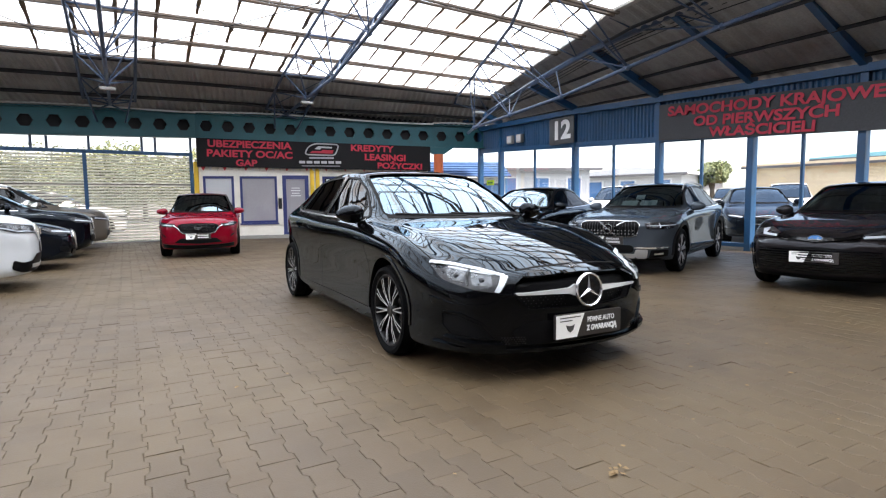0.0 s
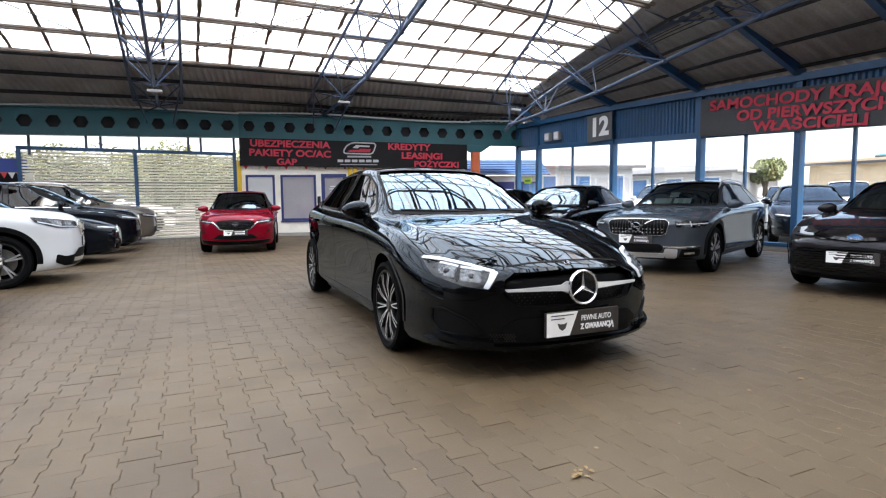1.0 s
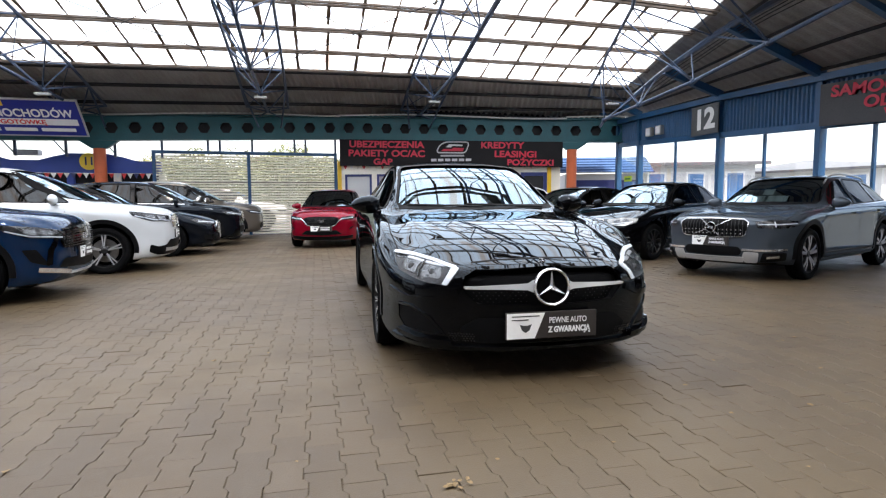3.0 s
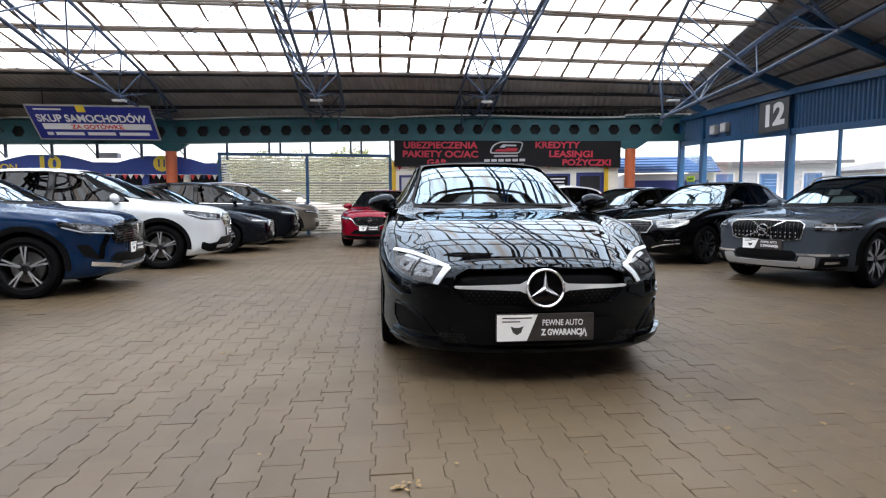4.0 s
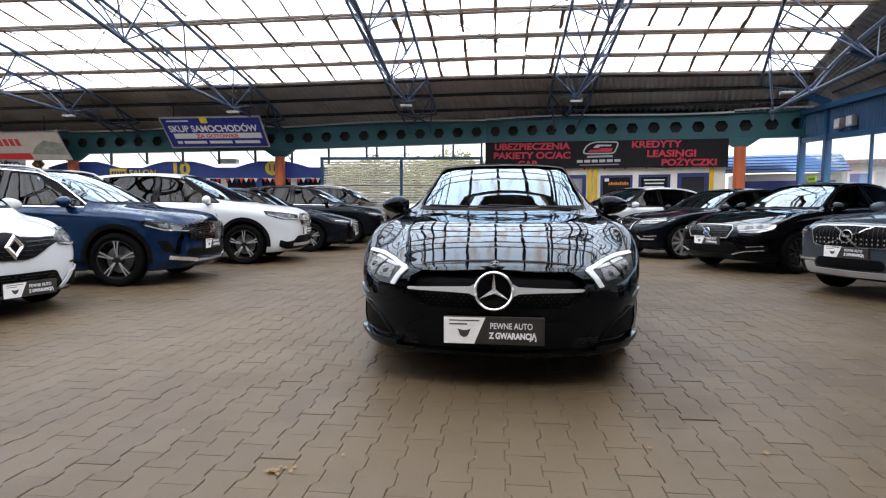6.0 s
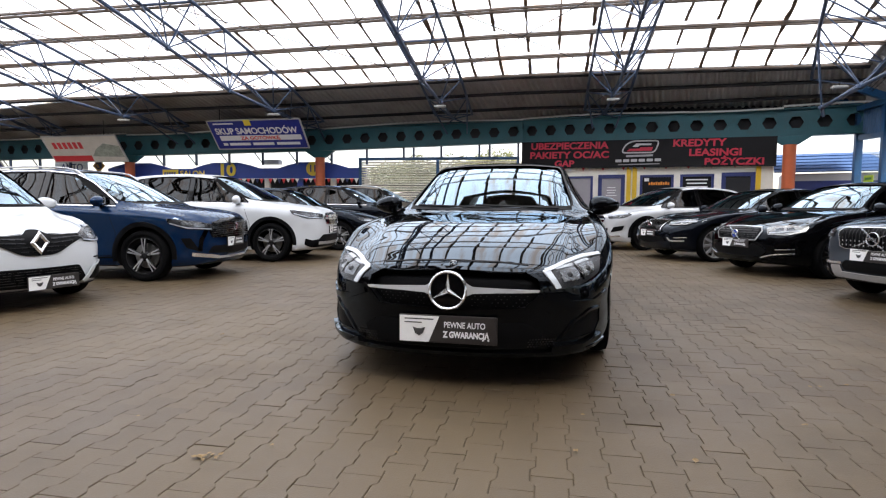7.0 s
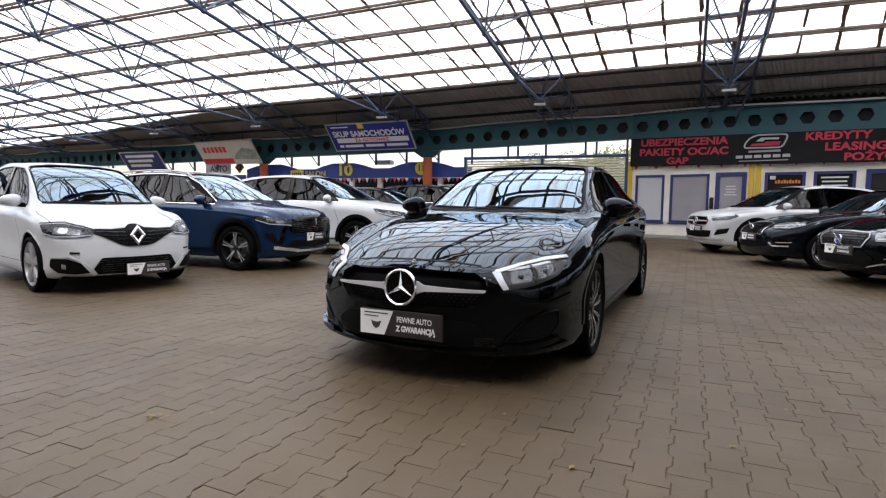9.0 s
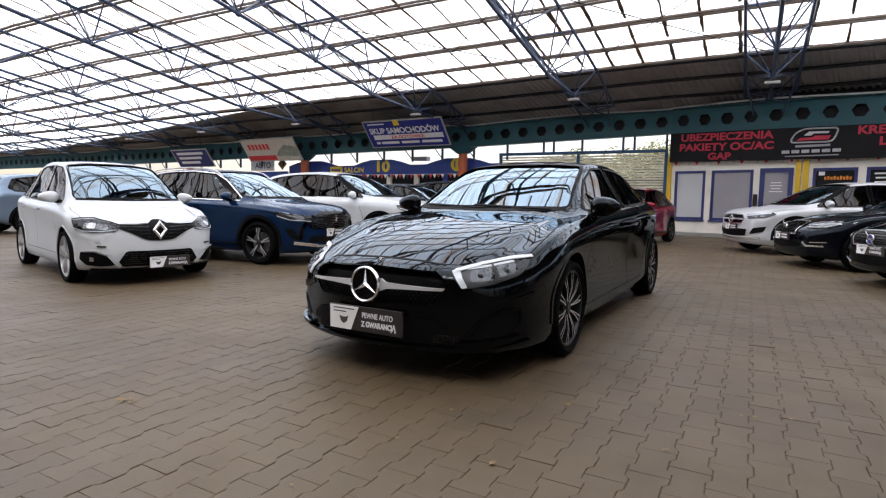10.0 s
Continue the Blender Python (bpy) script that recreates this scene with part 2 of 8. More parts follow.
def tube(bm, pts, r, sides=5):
    """One bent round bar through all the points."""
    last = None
    pts = [Vector(p) for p in pts]
    for i, p in enumerate(pts):
        d = (pts[min(i + 1, len(pts) - 1)] - pts[max(i - 1, 0)]).normalized()
        u = d.cross(Vector((0, 0, 1)))
        u = u.normalized() if u.length > 0.01 else Vector((1, 0, 0))
        v = u.cross(d)
        ring = [bm.verts.new(p + (u * math.cos(2 * math.pi * k / sides) + v * math.sin(2 * math.pi * k / sides)) * r) for k in range(sides)]
        if last:
            for k in range(sides):
                bm.faces.new((last[k], last[(k + 1) % sides], ring[(k + 1) % sides], ring[k]))
        else:
            bm.faces.new(ring[::-1])
        last = ring
    bm.faces.new(last)
    bmesh.ops.recalc_face_normals(bm, faces=bm.faces[:])


def lathe(bm, profile, steps=32, m=None):
    """Turn (radius, along-x) points round the x axis."""
    rings = []
    for k in range(steps):
        a = 2 * math.pi * k / steps
        rings.append([bm.verts.new((x, r * math.cos(a), r * math.sin(a))) for r, x in profile])
    faces = []
    for k in range(steps):
        p, q = rings[k], rings[(k + 1) % steps]
        for j in range(len(profile) - 1):
            faces.append(bm.faces.new((p[j], p[j + 1], q[j + 1], q[j])))
    if m:
        bmesh.ops.transform(bm, matrix=m, verts=[v for r in rings for v in r])
    return faces


def loop_prism(bm, pts, depth, m=None):
    """Extrude a flat outline of (x, z) points by depth along y."""
    a = [bm.verts.new((x, 0, z)) for x, z in pts]
    b = [bm.verts.new((x, depth, z)) for x, z in pts]
    fs = [bm.faces.new(a), bm.faces.new(b[::-1])]
    for i in range(len(a)):
        j = (i + 1) % len(a)
        fs.append(bm.faces.new((a[i], b[i], b[j], a[j])))
    bmesh.ops.recalc_face_normals(bm, faces=fs)
    if m:
        bmesh.ops.transform(bm, matrix=m, verts=a + b)


def lettering(name, text, size, material, parent, m, wide=1.0, thick=0.004, bold=0.0, label=""):
    """Raised letters. They stand in the x-z plane of m, facing -y, centred."""
    c = bpy.data.curves.new(name, "FONT")
    c.body, c.size, c.align_x, c.align_y, c.extrude, c.offset = text, size, "CENTER", "CENTER", thick, bold
    tmp = bpy.data.objects.new(name, c)
    scene.collection.objects.link(tmp)
    me = bpy.data.meshes.new_from_object(tmp.evaluated_get(bpy.context.evaluated_depsgraph_get()))
    bpy.data.objects.remove(tmp)
    me.transform(Matrix.Diagonal((wide, 1, 1, 1)))
    me.transform(m @ pose(0, 0, 0, 90, 0, 0))
    me.materials.clear()
    me.materials.append(material)
    ob = new(name, me)
    ob.parent = parent
    return tagged(ob, label)

# ---- the hall ----
# The back line of the hall, as (x, y, height of the beam's underside).
BACK = [(-62, 15.8, 2.62), (-25, 15.8, 2.74), (-16.5, 15.8, 2.88), (-7.65, 16.25, 3.02), (-0.4, 16.7, 3.24), (7.1, 14.9, 3.08), (9.1, 14.3, 3.06)]
RIGHT = 8.9
RIDGE = 16.0


def wall_y(x):
    return float(np.interp(x, [p[0] for p in BACK], [p[1] for p in BACK]))


def beam_z(x):
    return float(np.interp(x, [p[0] for p in BACK], [p[2] for p in BACK]))


def roof_back(x):
    """The line that the roof springs from."""
    return float(np.interp(x, [p[0] for p in BACK[:5]], [p[1] for p in BACK[:5]]))


def roof_low(x):
    return float(np.interp(x, [p[0] for p in BACK[:5]], [p[2] for p in BACK[:5]]))


def along(x):
    """A frame on the back line at x: its x axis follows the wall to the right, y points outdoors."""
    a, b = wall_y(x - 0.2), wall_y(x + 0.2)
    ang = math.degrees(math.atan2(b - a, 0.4))
    return pose(x, wall_y(x), 0, 0, 0, ang)


def run(x0, x1):
    """A frame from the back line at x0 to x1, its length, and how much its beam rises."""
    a, b = Vector((x0, wall_y(x0), 0)), Vector((x1, wall_y(x1), 0))
    m = pose(a.x, a.y, 0, 0, 0, math.degrees(math.atan2(b.y - a.y, b.x - a.x)))
    return m, (b - a).length, beam_z(x0), beam_z(x1)


# ground
bm = bmesh.new()
bmesh.ops.create_grid(bm, x_segments=4, y_segments=4, size=600)
bmesh.ops.translate(bm, vec=(0, 0, -0.05), verts=bm.verts[:])
tagged(part("ground", bm, M_ASPHALT), "dull grey asphalt ground round the hall", "ground", kind="structure")
bm = bmesh.new()
pts = [(RIGHT + 0.1, -18), (RIGHT + 0.1, 14.5), (7.1, 15.1), (-0.4, 16.9), (-7.65, 16.45), (-16.5, 16.0), (-62, 16.0), (-62, -18)]
bm.faces.new([bm.verts.new((x, y, -0.0055)) for x, y in pts][::-1])
bmesh.ops.recalc_face_normals(bm, faces=bm.faces[:])
floor = tagged(part("floor", bm, M_BED), "brown concrete block paving with sandy joints", "floor", kind="structure")

# castellated beam over the back line, bay by bay
STOPS = [-62, -50, -38, -30.5, -22.8, -15.2, -7.65, -0.4, 7.1, 9.05]
for x0, x1 in zip(STOPS, STOPS[1:]):
    m, length, za, zb = run(x0, x1)
    bm = bmesh.new()
    h, n = 0.72, max(2, round(length / 0.66))
    step = length / n
    lean = (zb - za) / length
    r = 0.19
    for i in range(n):
        c = (i + 0.5) * step
        hexa = [(c + r * math.cos(k * math.pi / 3), h / 2 + r * math.sin(k * math.pi / 3)) for k in range(6)]
        rim = [(c + step / 2, h / 2), (c + step / 2, h), (c - step / 2, h), (c - step / 2, h / 2), (c - step / 2, 0), (c + step / 2, 0)]
        hv = [[bm.verts.new((x, y, z + za + lean * x)) for x, z in hexa] for y in (0, 0.03)]
        rv = [[bm.verts.new((x, y, z + za + lean * x)) for x, z in rim] for y in (0, 0.03)]
        for k in range(6):
            j = (k + 1) % 6
            bm.faces.new((hv[0][k], rv[0][k], rv[0][j], hv[0][j]))
            bm.faces.new((hv[1][k], hv[1][j], rv[1][j], rv[1][k]))
            bm.faces.new((hv[0][k], hv[0][j], hv[1][j], hv[1][k]))
    for z0, z1 in ((-0.035, 0.0), (h, h + 0.035)):
        vs = box(bm, 0, -0.13, z0, length, 0.16, z1)
        for v in vs:
            v.co.z += za + lean * v.co.x
    bmesh.ops.remove_doubles(bm, verts=bm.verts[:], dist=0.0005)
    bmesh.ops.recalc_face_normals(bm, faces=bm.faces[:])
    ob = part("beam", bm, M_TEAL)
    ob.matrix_world = m
    tagged(ob, "teal castellated steel beam with a row of hexagonal holes", "beam", group="beams of the back line", kind="structure")
    # dark boarding behind the beam
    bm = bmesh.new()
    for v in box(bm, 0, 0.22, 0.02, length, 0.27, h + 0.55):
        v.co.z += za + lean * v.co.x
    ob = part("beam_backing", bm, M_DARKGREY)
    ob.matrix_world = m
    tagged(ob, "dark boarding behind the teal beam", "cladding", kind="structure")
    # slack pale cable along its upper edge
    bm = bmesh.new()
    tube(bm, [(i * step / 2, -0.17, za + lean * i * step / 2 + h + 0.05 + 0.04 * math.sin(i * step / 2 * 0.8 + x0)) for i in range(n * 2 + 1)], 0.028)
    ob = part("cable", bm, M_CABLE)
    ob.matrix_world = m
    tagged(ob, "slack pale cable tied along the top of the teal beam", "cable")

# orange columns under the beam
for x in (-30.5, -22.8, -15.2, -7.65, 7.3):
    m = along(x)
    col = thing("column", "round orange steel column under the teal beam", "column", group="orange columns", kind="structure")
    col.matrix_world = m
    bm = bmesh.new()
    bmesh.ops.create_cone(bm, cap_ends=True, segments=20, radius1=0.17, radius2=0.17, depth=beam_z(x) - 0.28)
    bmesh.ops.translate(bm, vec=(0, -0.05, (beam_z(x) - 0.28) / 2), verts=bm.verts[:])
    part("shaft", bm, M_ORANGE, col, soft=30)
    bm = bmesh.new()
    loop_prism(bm, [(-0.2, -0.28), (0.2, -0.28), (0.55, -0.04), (-0.55, -0.04)], 0.2, pose(0, -0.15, beam_z(x)))
    part("bracket", bm, M_TEAL, col)

# ---- roof ----
X0, FOLD = -61.3, 2.9
BOUND, PITCH = 3.0, 1.1818


def lerp(a, b, u):
    return a + (b - a) * u


def flat_roof(x, d):
    """Underside of the even roof, d metres in from the back line."""
    rise = d if d < RIDGE else 2 * RIDGE - d
    rise = 0.27 * rise if rise < 3 else 0.81 + 0.186 * (rise - 3)
    return Vector((x, roof_back(x) - d, roof_low(x) + 0.76 + rise))


def roof_edge(d):
    """The level edge of the clear roof over the window side."""
    if d < BOUND:
        return Vector((9.0, 14.5, 3.85)).lerp(Vector((8.4, 13.15, 4.62)), d / BOUND)
    i = (d - BOUND) / PITCH
    return Vector((float(np.interp(i, [0, 1, 2, 3, 4, 5, 8, 22], [8.4, 7.72, 7.12, 6.65, 6.27, 5.72, 5.2, 5.2])), float(np.interp(i, [0, 1, 2, 3, 4, 5, 8, 22], [13.15, 11.1, 9.4, 7.87, 6.65, 5.25, 1.5, -15.5])), 4.62))


def roof_fan(s, d, lift=0.0):
    """Between the fold (s = 0) and the level edge (s = 1)."""
    return flat_roof(FOLD, d).lerp(roof_edge(d), s) + Vector((0, 0, lift))


def roof_point(x, d, lift=0.0):
    if x <= FOLD:
        return flat_roof(x, d) + Vector((0, 0, lift))
    return roof_fan((x - FOLD) / (roof_edge(d).x - FOLD), d, lift)


def edge_x(y):
    return float(np.interp(y, [-15.5, 1.5, 5.25, 6.65, 7.87, 9.4, 11.1, 13.15, 14.5], [5.2, 5.2, 5.72, 6.27, 6.65, 7.12, 7.72, 8.4, 9.0]))


def bound(x):
    """Where the grey sheets end; far down the hall the clear ones reach the beam."""
    return float(np.interp(x, [-34.0, -12.5], [0.8, BOUND]))


ds = [BOUND + PITCH * i for i in range(17)]
STATIONS = [("x", x) for x in np.arange(X0, FOLD, 0.39)] + [("s", i / 14) for i in range(15)]


def station(k, d, lift=0.0):
    return roof_point(k[1], d, lift) if k[0] == "x" else roof_fan(k[1], d, lift)


bm = bmesh.new()
grid = [[bm.verts.new(station(k, d, 0.012 if i % 2 else 0.0)) for d in ds] for i, k in enumerate(STATIONS)]
for a, b in zip(grid, grid[1:]):
    for j in range(len(ds) - 1):
        bm.faces.new((a[j], b[j], b[j + 1], a[j + 1]))
far = [[bm.verts.new(flat_roof(x, d) + Vector((0, 0, 0.012 if i % 2 else 0.0))) for d in (bound(x), BOUND)] for i, x in enumerate(np.arange(X0, -12.4, 0.39))]
for a, b in zip(far, far[1:]):
    bm.faces.new((a[0], b[0], b[1], a[1]))
tagged(part("ceiling", bm, M_CLEAR), "weathered translucent roof sheets with dirty runs", "roof", kind="structure")

# rusty purlins in pairs, and the dirt-lined laps of the sheets
for d in ds:
    for off in (0.0, 0.13):
        bm = bmesh.new()
        last = None
        for k in [("x", x) for x in (X0, -25, -16.5, -7.65, -0.4)] + [("s", 0.0), ("s", 1.0)]:
            q = station(k, d + off, -0.06)
            ring = [bm.verts.new(q + Vector((0, a, b))) for a, b in ((-0.034, -0.022), (0.034, -0.022), (0.034, 0.022), (-0.034, 0.022))]
            if last:
                for e in range(4):
                    bm.faces.new((last[e], last[(e + 1) % 4], ring[(e + 1) % 4], ring[e]))
            last = ring
        tagged(part("purlin", bm, M_PURLIN), "rusty brown roof purlin under the clear sheets", "purlin", group="purlins", kind="structure")
rng = random.Random(4)
bm = bmesh.new()
for i in range(1, len(STATIONS) - 1, 2):
    for d in ds[:-1]:
        w0 = rng.uniform(0.03, 0.065)
        w1 = rng.choice((0.02, 0.028, 0.036, 0.045))
        reach = rng.choice((1, 1, 1, 1, 1, 0.8))
        rows = []
        for j in range(5):
            u = j / 4 * reach
            p = station(STATIONS[i], d + PITCH * (1 - u), -0.014) + Vector((rng.uniform(-0.012, 0.012), 0, 0))
            w = lerp(w0, w1, j / 4) * rng.uniform(0.7, 1.2)
            rows.append((bm.verts.new(p - Vector((w, 0, 0))), bm.verts.new(p + Vector((w, 0, 0)))))
        for p, q in zip(rows, rows[1:]):
            bm.faces.new((p[0], p[1], q[1], q[0]))
tagged(part("sheet_lap", bm, M_LAP), "brown dirt along the laps of the clear roof sheets", "dirt", kind="stuff")


def corrugated(name, label, rows, n, material, depth=0.035):
    """Sheet with raised ribs between two edge curves; rows: two functions of 0..1."""
    f, g = rows
    bm = bmesh.new()
    cols = []
    for i in range(n * 4 + 1):
        u = i / (n * 4)
        lift = (0, 0, depth, depth)[i % 4]
        cols.append([bm.verts.new(f(u) + Vector((0, 0, lift))), bm.verts.new(g(u) + Vector((0, 0, lift)))])
    for a, b in zip(cols, cols[1:]):
        bm.faces.new((a[0], a[1], b[1], b[0]))
    return tagged(part(name, bm, material), label, "roof", kind="structure")


def spread(u, d, lift):
    """A place along the whole roof: u = 0 far end, 1 level edge."""
    x = lerp(X0, roof_edge(d).x, u)
    return roof_point(x, d, lift)


corrugated("roof_sheet", "dirty grey corrugated roof sheets along the back line", (lambda u: spread(u, -0.2, 0), lambda u: spread(u, bound(lerp(X0, 8.4, u)) + 0.1, 0.03)), 400, M_SHEET, 0.05)
# unseen sheets over the front, added to keep skylight off the near floor
corrugated("roof_sheet_front", "grey corrugated roof sheets over the front part", (lambda u: spread(u, ds[-1] - 0.05, 0.03), lambda u: spread(u, 32, 0)), 120, M_SHEET)
Y0, Y1 = -18.0, 14.4


def eave(y):
    """Height of the eave over the window wall."""
    return float(np.interp(y, [-18, 0, 2.42, 4.42, 6.72, 9.62, 13.25], [3.2, 3.32, 3.38, 3.45, 3.55, 3.68, 3.76]))


def head(y):
    """Height of the window heads."""
    return float(np.interp(y, [-18, 0, 2.42, 4.42, 6.72, 9.62, 13.25, 14.6], [2.1, 2.2, 2.27, 2.37, 2.48, 2.63, 2.81, 2.86]))


corrugated("roof_sheet_side", "dark grey corrugated roof sheets beside the window wall", (lambda u: Vector((edge_x(lerp(Y0, Y1, u)) - 0.05, lerp(Y0, Y1, u), 4.66 if lerp(Y0, Y1, u) < 13.1 else lerp(4.66, 4.0, (lerp(Y0, Y1, u) - 13.1) / 1.3))), lambda u: Vector((RIGHT + 0.3, lerp(Y0, Y1, u), eave(lerp(Y0, Y1, u)) + 0.02))), 120, M_SHEET)
# pale flashing along the level edge
bm = bmesh.new()
last = None
for y in (-15.5, 1.5, 5.25, 6.65, 7.87, 9.4, 11.1, 13.15):
    x = edge_x(y)
    ring = [bm.verts.new((x + a, y, 4.60 + b)) for a, b in ((-0.09, 0), (0.03, 0), (0.03, 0.05), (-0.09, 0.05))]
    if last:
        for e in range(4):
            bm.faces.new((last[e], last[(e + 1) % 4], ring[(e + 1) % 4], ring[e]))
    last = ring
tagged(part("flashing", bm, surface("flashing_grey", (0.42, 0.40, 0.37), 0.5, vary=0.25, dirt=((0.2, 0.14, 0.1), 2, 0.6))), "pale metal flashing between clear and grey roof", "flashing", kind="structure")
for d in (1.0, 2.05, 3.0):
    bm = bmesh.new()
    tube(bm, [roof_point(x, d, -0.07) for x in (X0, -25, -16.5, -7.65, -0.4, FOLD)] + [roof_fan(1, d, -0.07)], 0.05, 4)
    tagged(part("eave_purlin", bm, M_DARKGREY), "dark purlin under the grey roof sheets", "purlin", group="eave purlins", kind="structure")
for k in range(4):
    bm = bmesh.new()
    u = (k + 0.6) / 4.2
    tube(bm, [(lerp(edge_x(y), RIGHT + 0.3, u), y, lerp(4.62, eave(y), u) - 0.05) for y in (Y0, 1.5, 5.25, 7.87, 11.1, 13.1)], 0.035, 4)
    tagged(part("eave_purlin", bm, M_DARKGREY), "dark purlin under the grey roof sheets", "purlin", group="eave purlins", kind="structure")


# ---- trusses: two upper chords, one lower chord, bars fanning from the lower nodes ----
def strip_lamp(p):
    lamp = thing("lamp", "small unlit white strip lamp under the truss", "lamp", group="lamps under the trusses")
    lamp.matrix_world = pose(p.x, p.y, p.z - 0.12)
    bm = bmesh.new()
    box(bm, -0.17, -0.07, -0.035, 0.17, 0.07, 0.03, bevel=0.02)
    part("housing", bm, M_LAMP, lamp)
    bm = bmesh.new()
    bar(bm, (0, 0, 0), (0, 0, 0.12), 0.012)
    part("hanger", bm, M_DARKGREY, lamp)


def make_truss(low, left, right, links, chord_r=0.04):
    tr = thing("truss", "blue-grey painted three-chord steel roof truss", "truss", group="roof trusses", kind="structure")
    bm = bmesh.new()
    tube(bm, low, 0.042, 8)
    part("lower_chord", bm, M_TRUSS, tr)
    for p in low[1:-1]:
        bm = bmesh.new()
        made = bmesh.ops.create_icosphere(bm, subdivisions=1, radius=0.075)["verts"]
        bmesh.ops.translate(bm, vec=p, verts=made)
        part("node", bm, M_TRUSS, tr)
    for side, r in ((left, 0.04), (right, chord_r)):
        bm = bmesh.new()
        tube(bm, side, r, 6)
        part("upper_chord", bm, M_TRUSS, tr)
    bm = bmesh.new()
    for a, b, r in links:
        bar(bm, a, b, r, 5)
    tagged(part("web", bm, M_TRUSS, tr), "thin lattice bars", kind="stuff")
    return tr


TRUSS_X = [-57.6, -52.6, -47.6, -42.6, -37.6, -32.6, -27.6, -22.6, -17.7, -12.75, -7.75, -2.65, 2.22]
for tx in TRUSS_X:
    def depth(d):
        return min(0.98, 0.16 + 0.21 * max(0.0, d - 0.9))

    low = [roof_point(tx, d, -0.1 - depth(d if d < RIDGE else 2 * RIDGE - d)) for d in [0.9 + 2.364 * i for i in range(13)]]
    tops = {side: [roof_point(tx, 0.9 + PITCH * i, -0.13) + Vector((side * 0.62, 0, 0)) for i in range(25)] for side in (-1, 1)}
    links = []
    for i, p in enumerate(low):
        for side in (-1, 1):
            links += [(p, tops[side][j], 0.02) for j in (2 * i - 1, 2 * i, 2 * i + 1) if 0 <= j < 25]
    for j in range(0, 25, 2):
        links.append((tops[-1][j], tops[1][j], 0.02))
        if j + 2 < 25:
            links.append((tops[-1][j], tops[1][j + 2], 0.013))
    tr = make_truss(low, tops[-1], tops[1], links)
    for side in (-1, 1):
        end = roof_point(tx, 0.12)
        for p, z, r in ((tops[side][1], 0.35, 0.028), (low[0], 0.68, 0.024)):
            bm = bmesh.new()
            bar(bm, p, (tx + side * 0.35, min(end.y, wall_y(tx) - 0.2), beam_z(tx) + z), r, 6)
            part("leg", bm, M_TRUSS, tr)
    strip_lamp(low[1])

# the truss along the level edge, with a heavy chord that carries the rafters
def heavy(y):
    return Vector((float(np.interp(y, [-12, 3.5, 6.7, 9.55, 13], [5.9, 6.3, 6.62, 7.22, 8.2])), y, float(np.interp(y, [-12, 4.4, 6.7, 9.55, 13], [4.5, 4.46, 4.40, 4.25, 4.05]))))


low = [Vector(p) for p in ((7.2, 12.7, 3.30), (6.6, 11.4, 3.28), (6.46, 9.5, 3.36), (6.46, 7.5, 3.50), (6.5, 5.58, 3.76), (6.5, 3.57, 4.02), (6.3, 1.5, 4.1), (6.1, -0.6, 4.1), (6.0, -2.7, 4.1), (6.0, -4.8, 4.1))]
left = [roof_fan(1 - 1.25 / (roof_edge(d).x - FOLD), d, -0.13) for d in [BOUND - 0.6 + PITCH * 0.5 * i for i in range(22)]]
right = [heavy(13 - 0.95 * i) for i in range(20)]
links = []
for p in low[1:]:
    near_left = sorted(left, key=lambda q: abs(q.y - p.y - 0.3))[:3]
    near_right = sorted(right, key=lambda q: abs(q.y - p.y - 0.5))[:3]
    links += [(p, q, 0.018) for q in near_left[::2]] + [(p, q, 0.018) for q in (near_right[0], near_right[-1])]
for q in left[::3]:
    links.append((q, min(right, key=lambda r: (r - q).length), 0.018))
for a, b in zip(left[::3], left[3::3]):
    links.append((b, min(right, key=lambda r: (r - a).length), 0.014))
make_truss(low, left, right, links, 0.07)
strip_lamp(Vector((7.3, 12.2, 4.0)))
for k in range(3):
    bm = bmesh.new()
    tube(bm, [heavy(13 - 1.2 * i) + Vector((0.10 + 0.05 * k, 0, -0.06 - 0.05 * k + 0.02 * math.sin(i + k))) for i in range(17)], 0.010)
    tagged(part("cable", bm, M_DARKGREY), "thin dark cable strung along the roof truss", "cable", group="cables along the truss")
# thin cross ties between the trusses
bm = bmesh.new()
for a, b in zip(TRUSS_X, TRUSS_X[1:]):
    for d in (3.2, 12.6):
        p, q = roof_point(a, d, -0.15), roof_point(b, d + 4.7, -0.15)
        bar(bm, p, q, 0.012, 4)
        p, q = roof_point(b, d, -0.15), roof_point(a, d + 4.7, -0.15)
        bar(bm, p, q, 0.012, 4)
tagged(part("tie_rod", bm, M_DARKGREY), "thin dark diagonal tie rods under the roof", "tie rod", kind="structure")

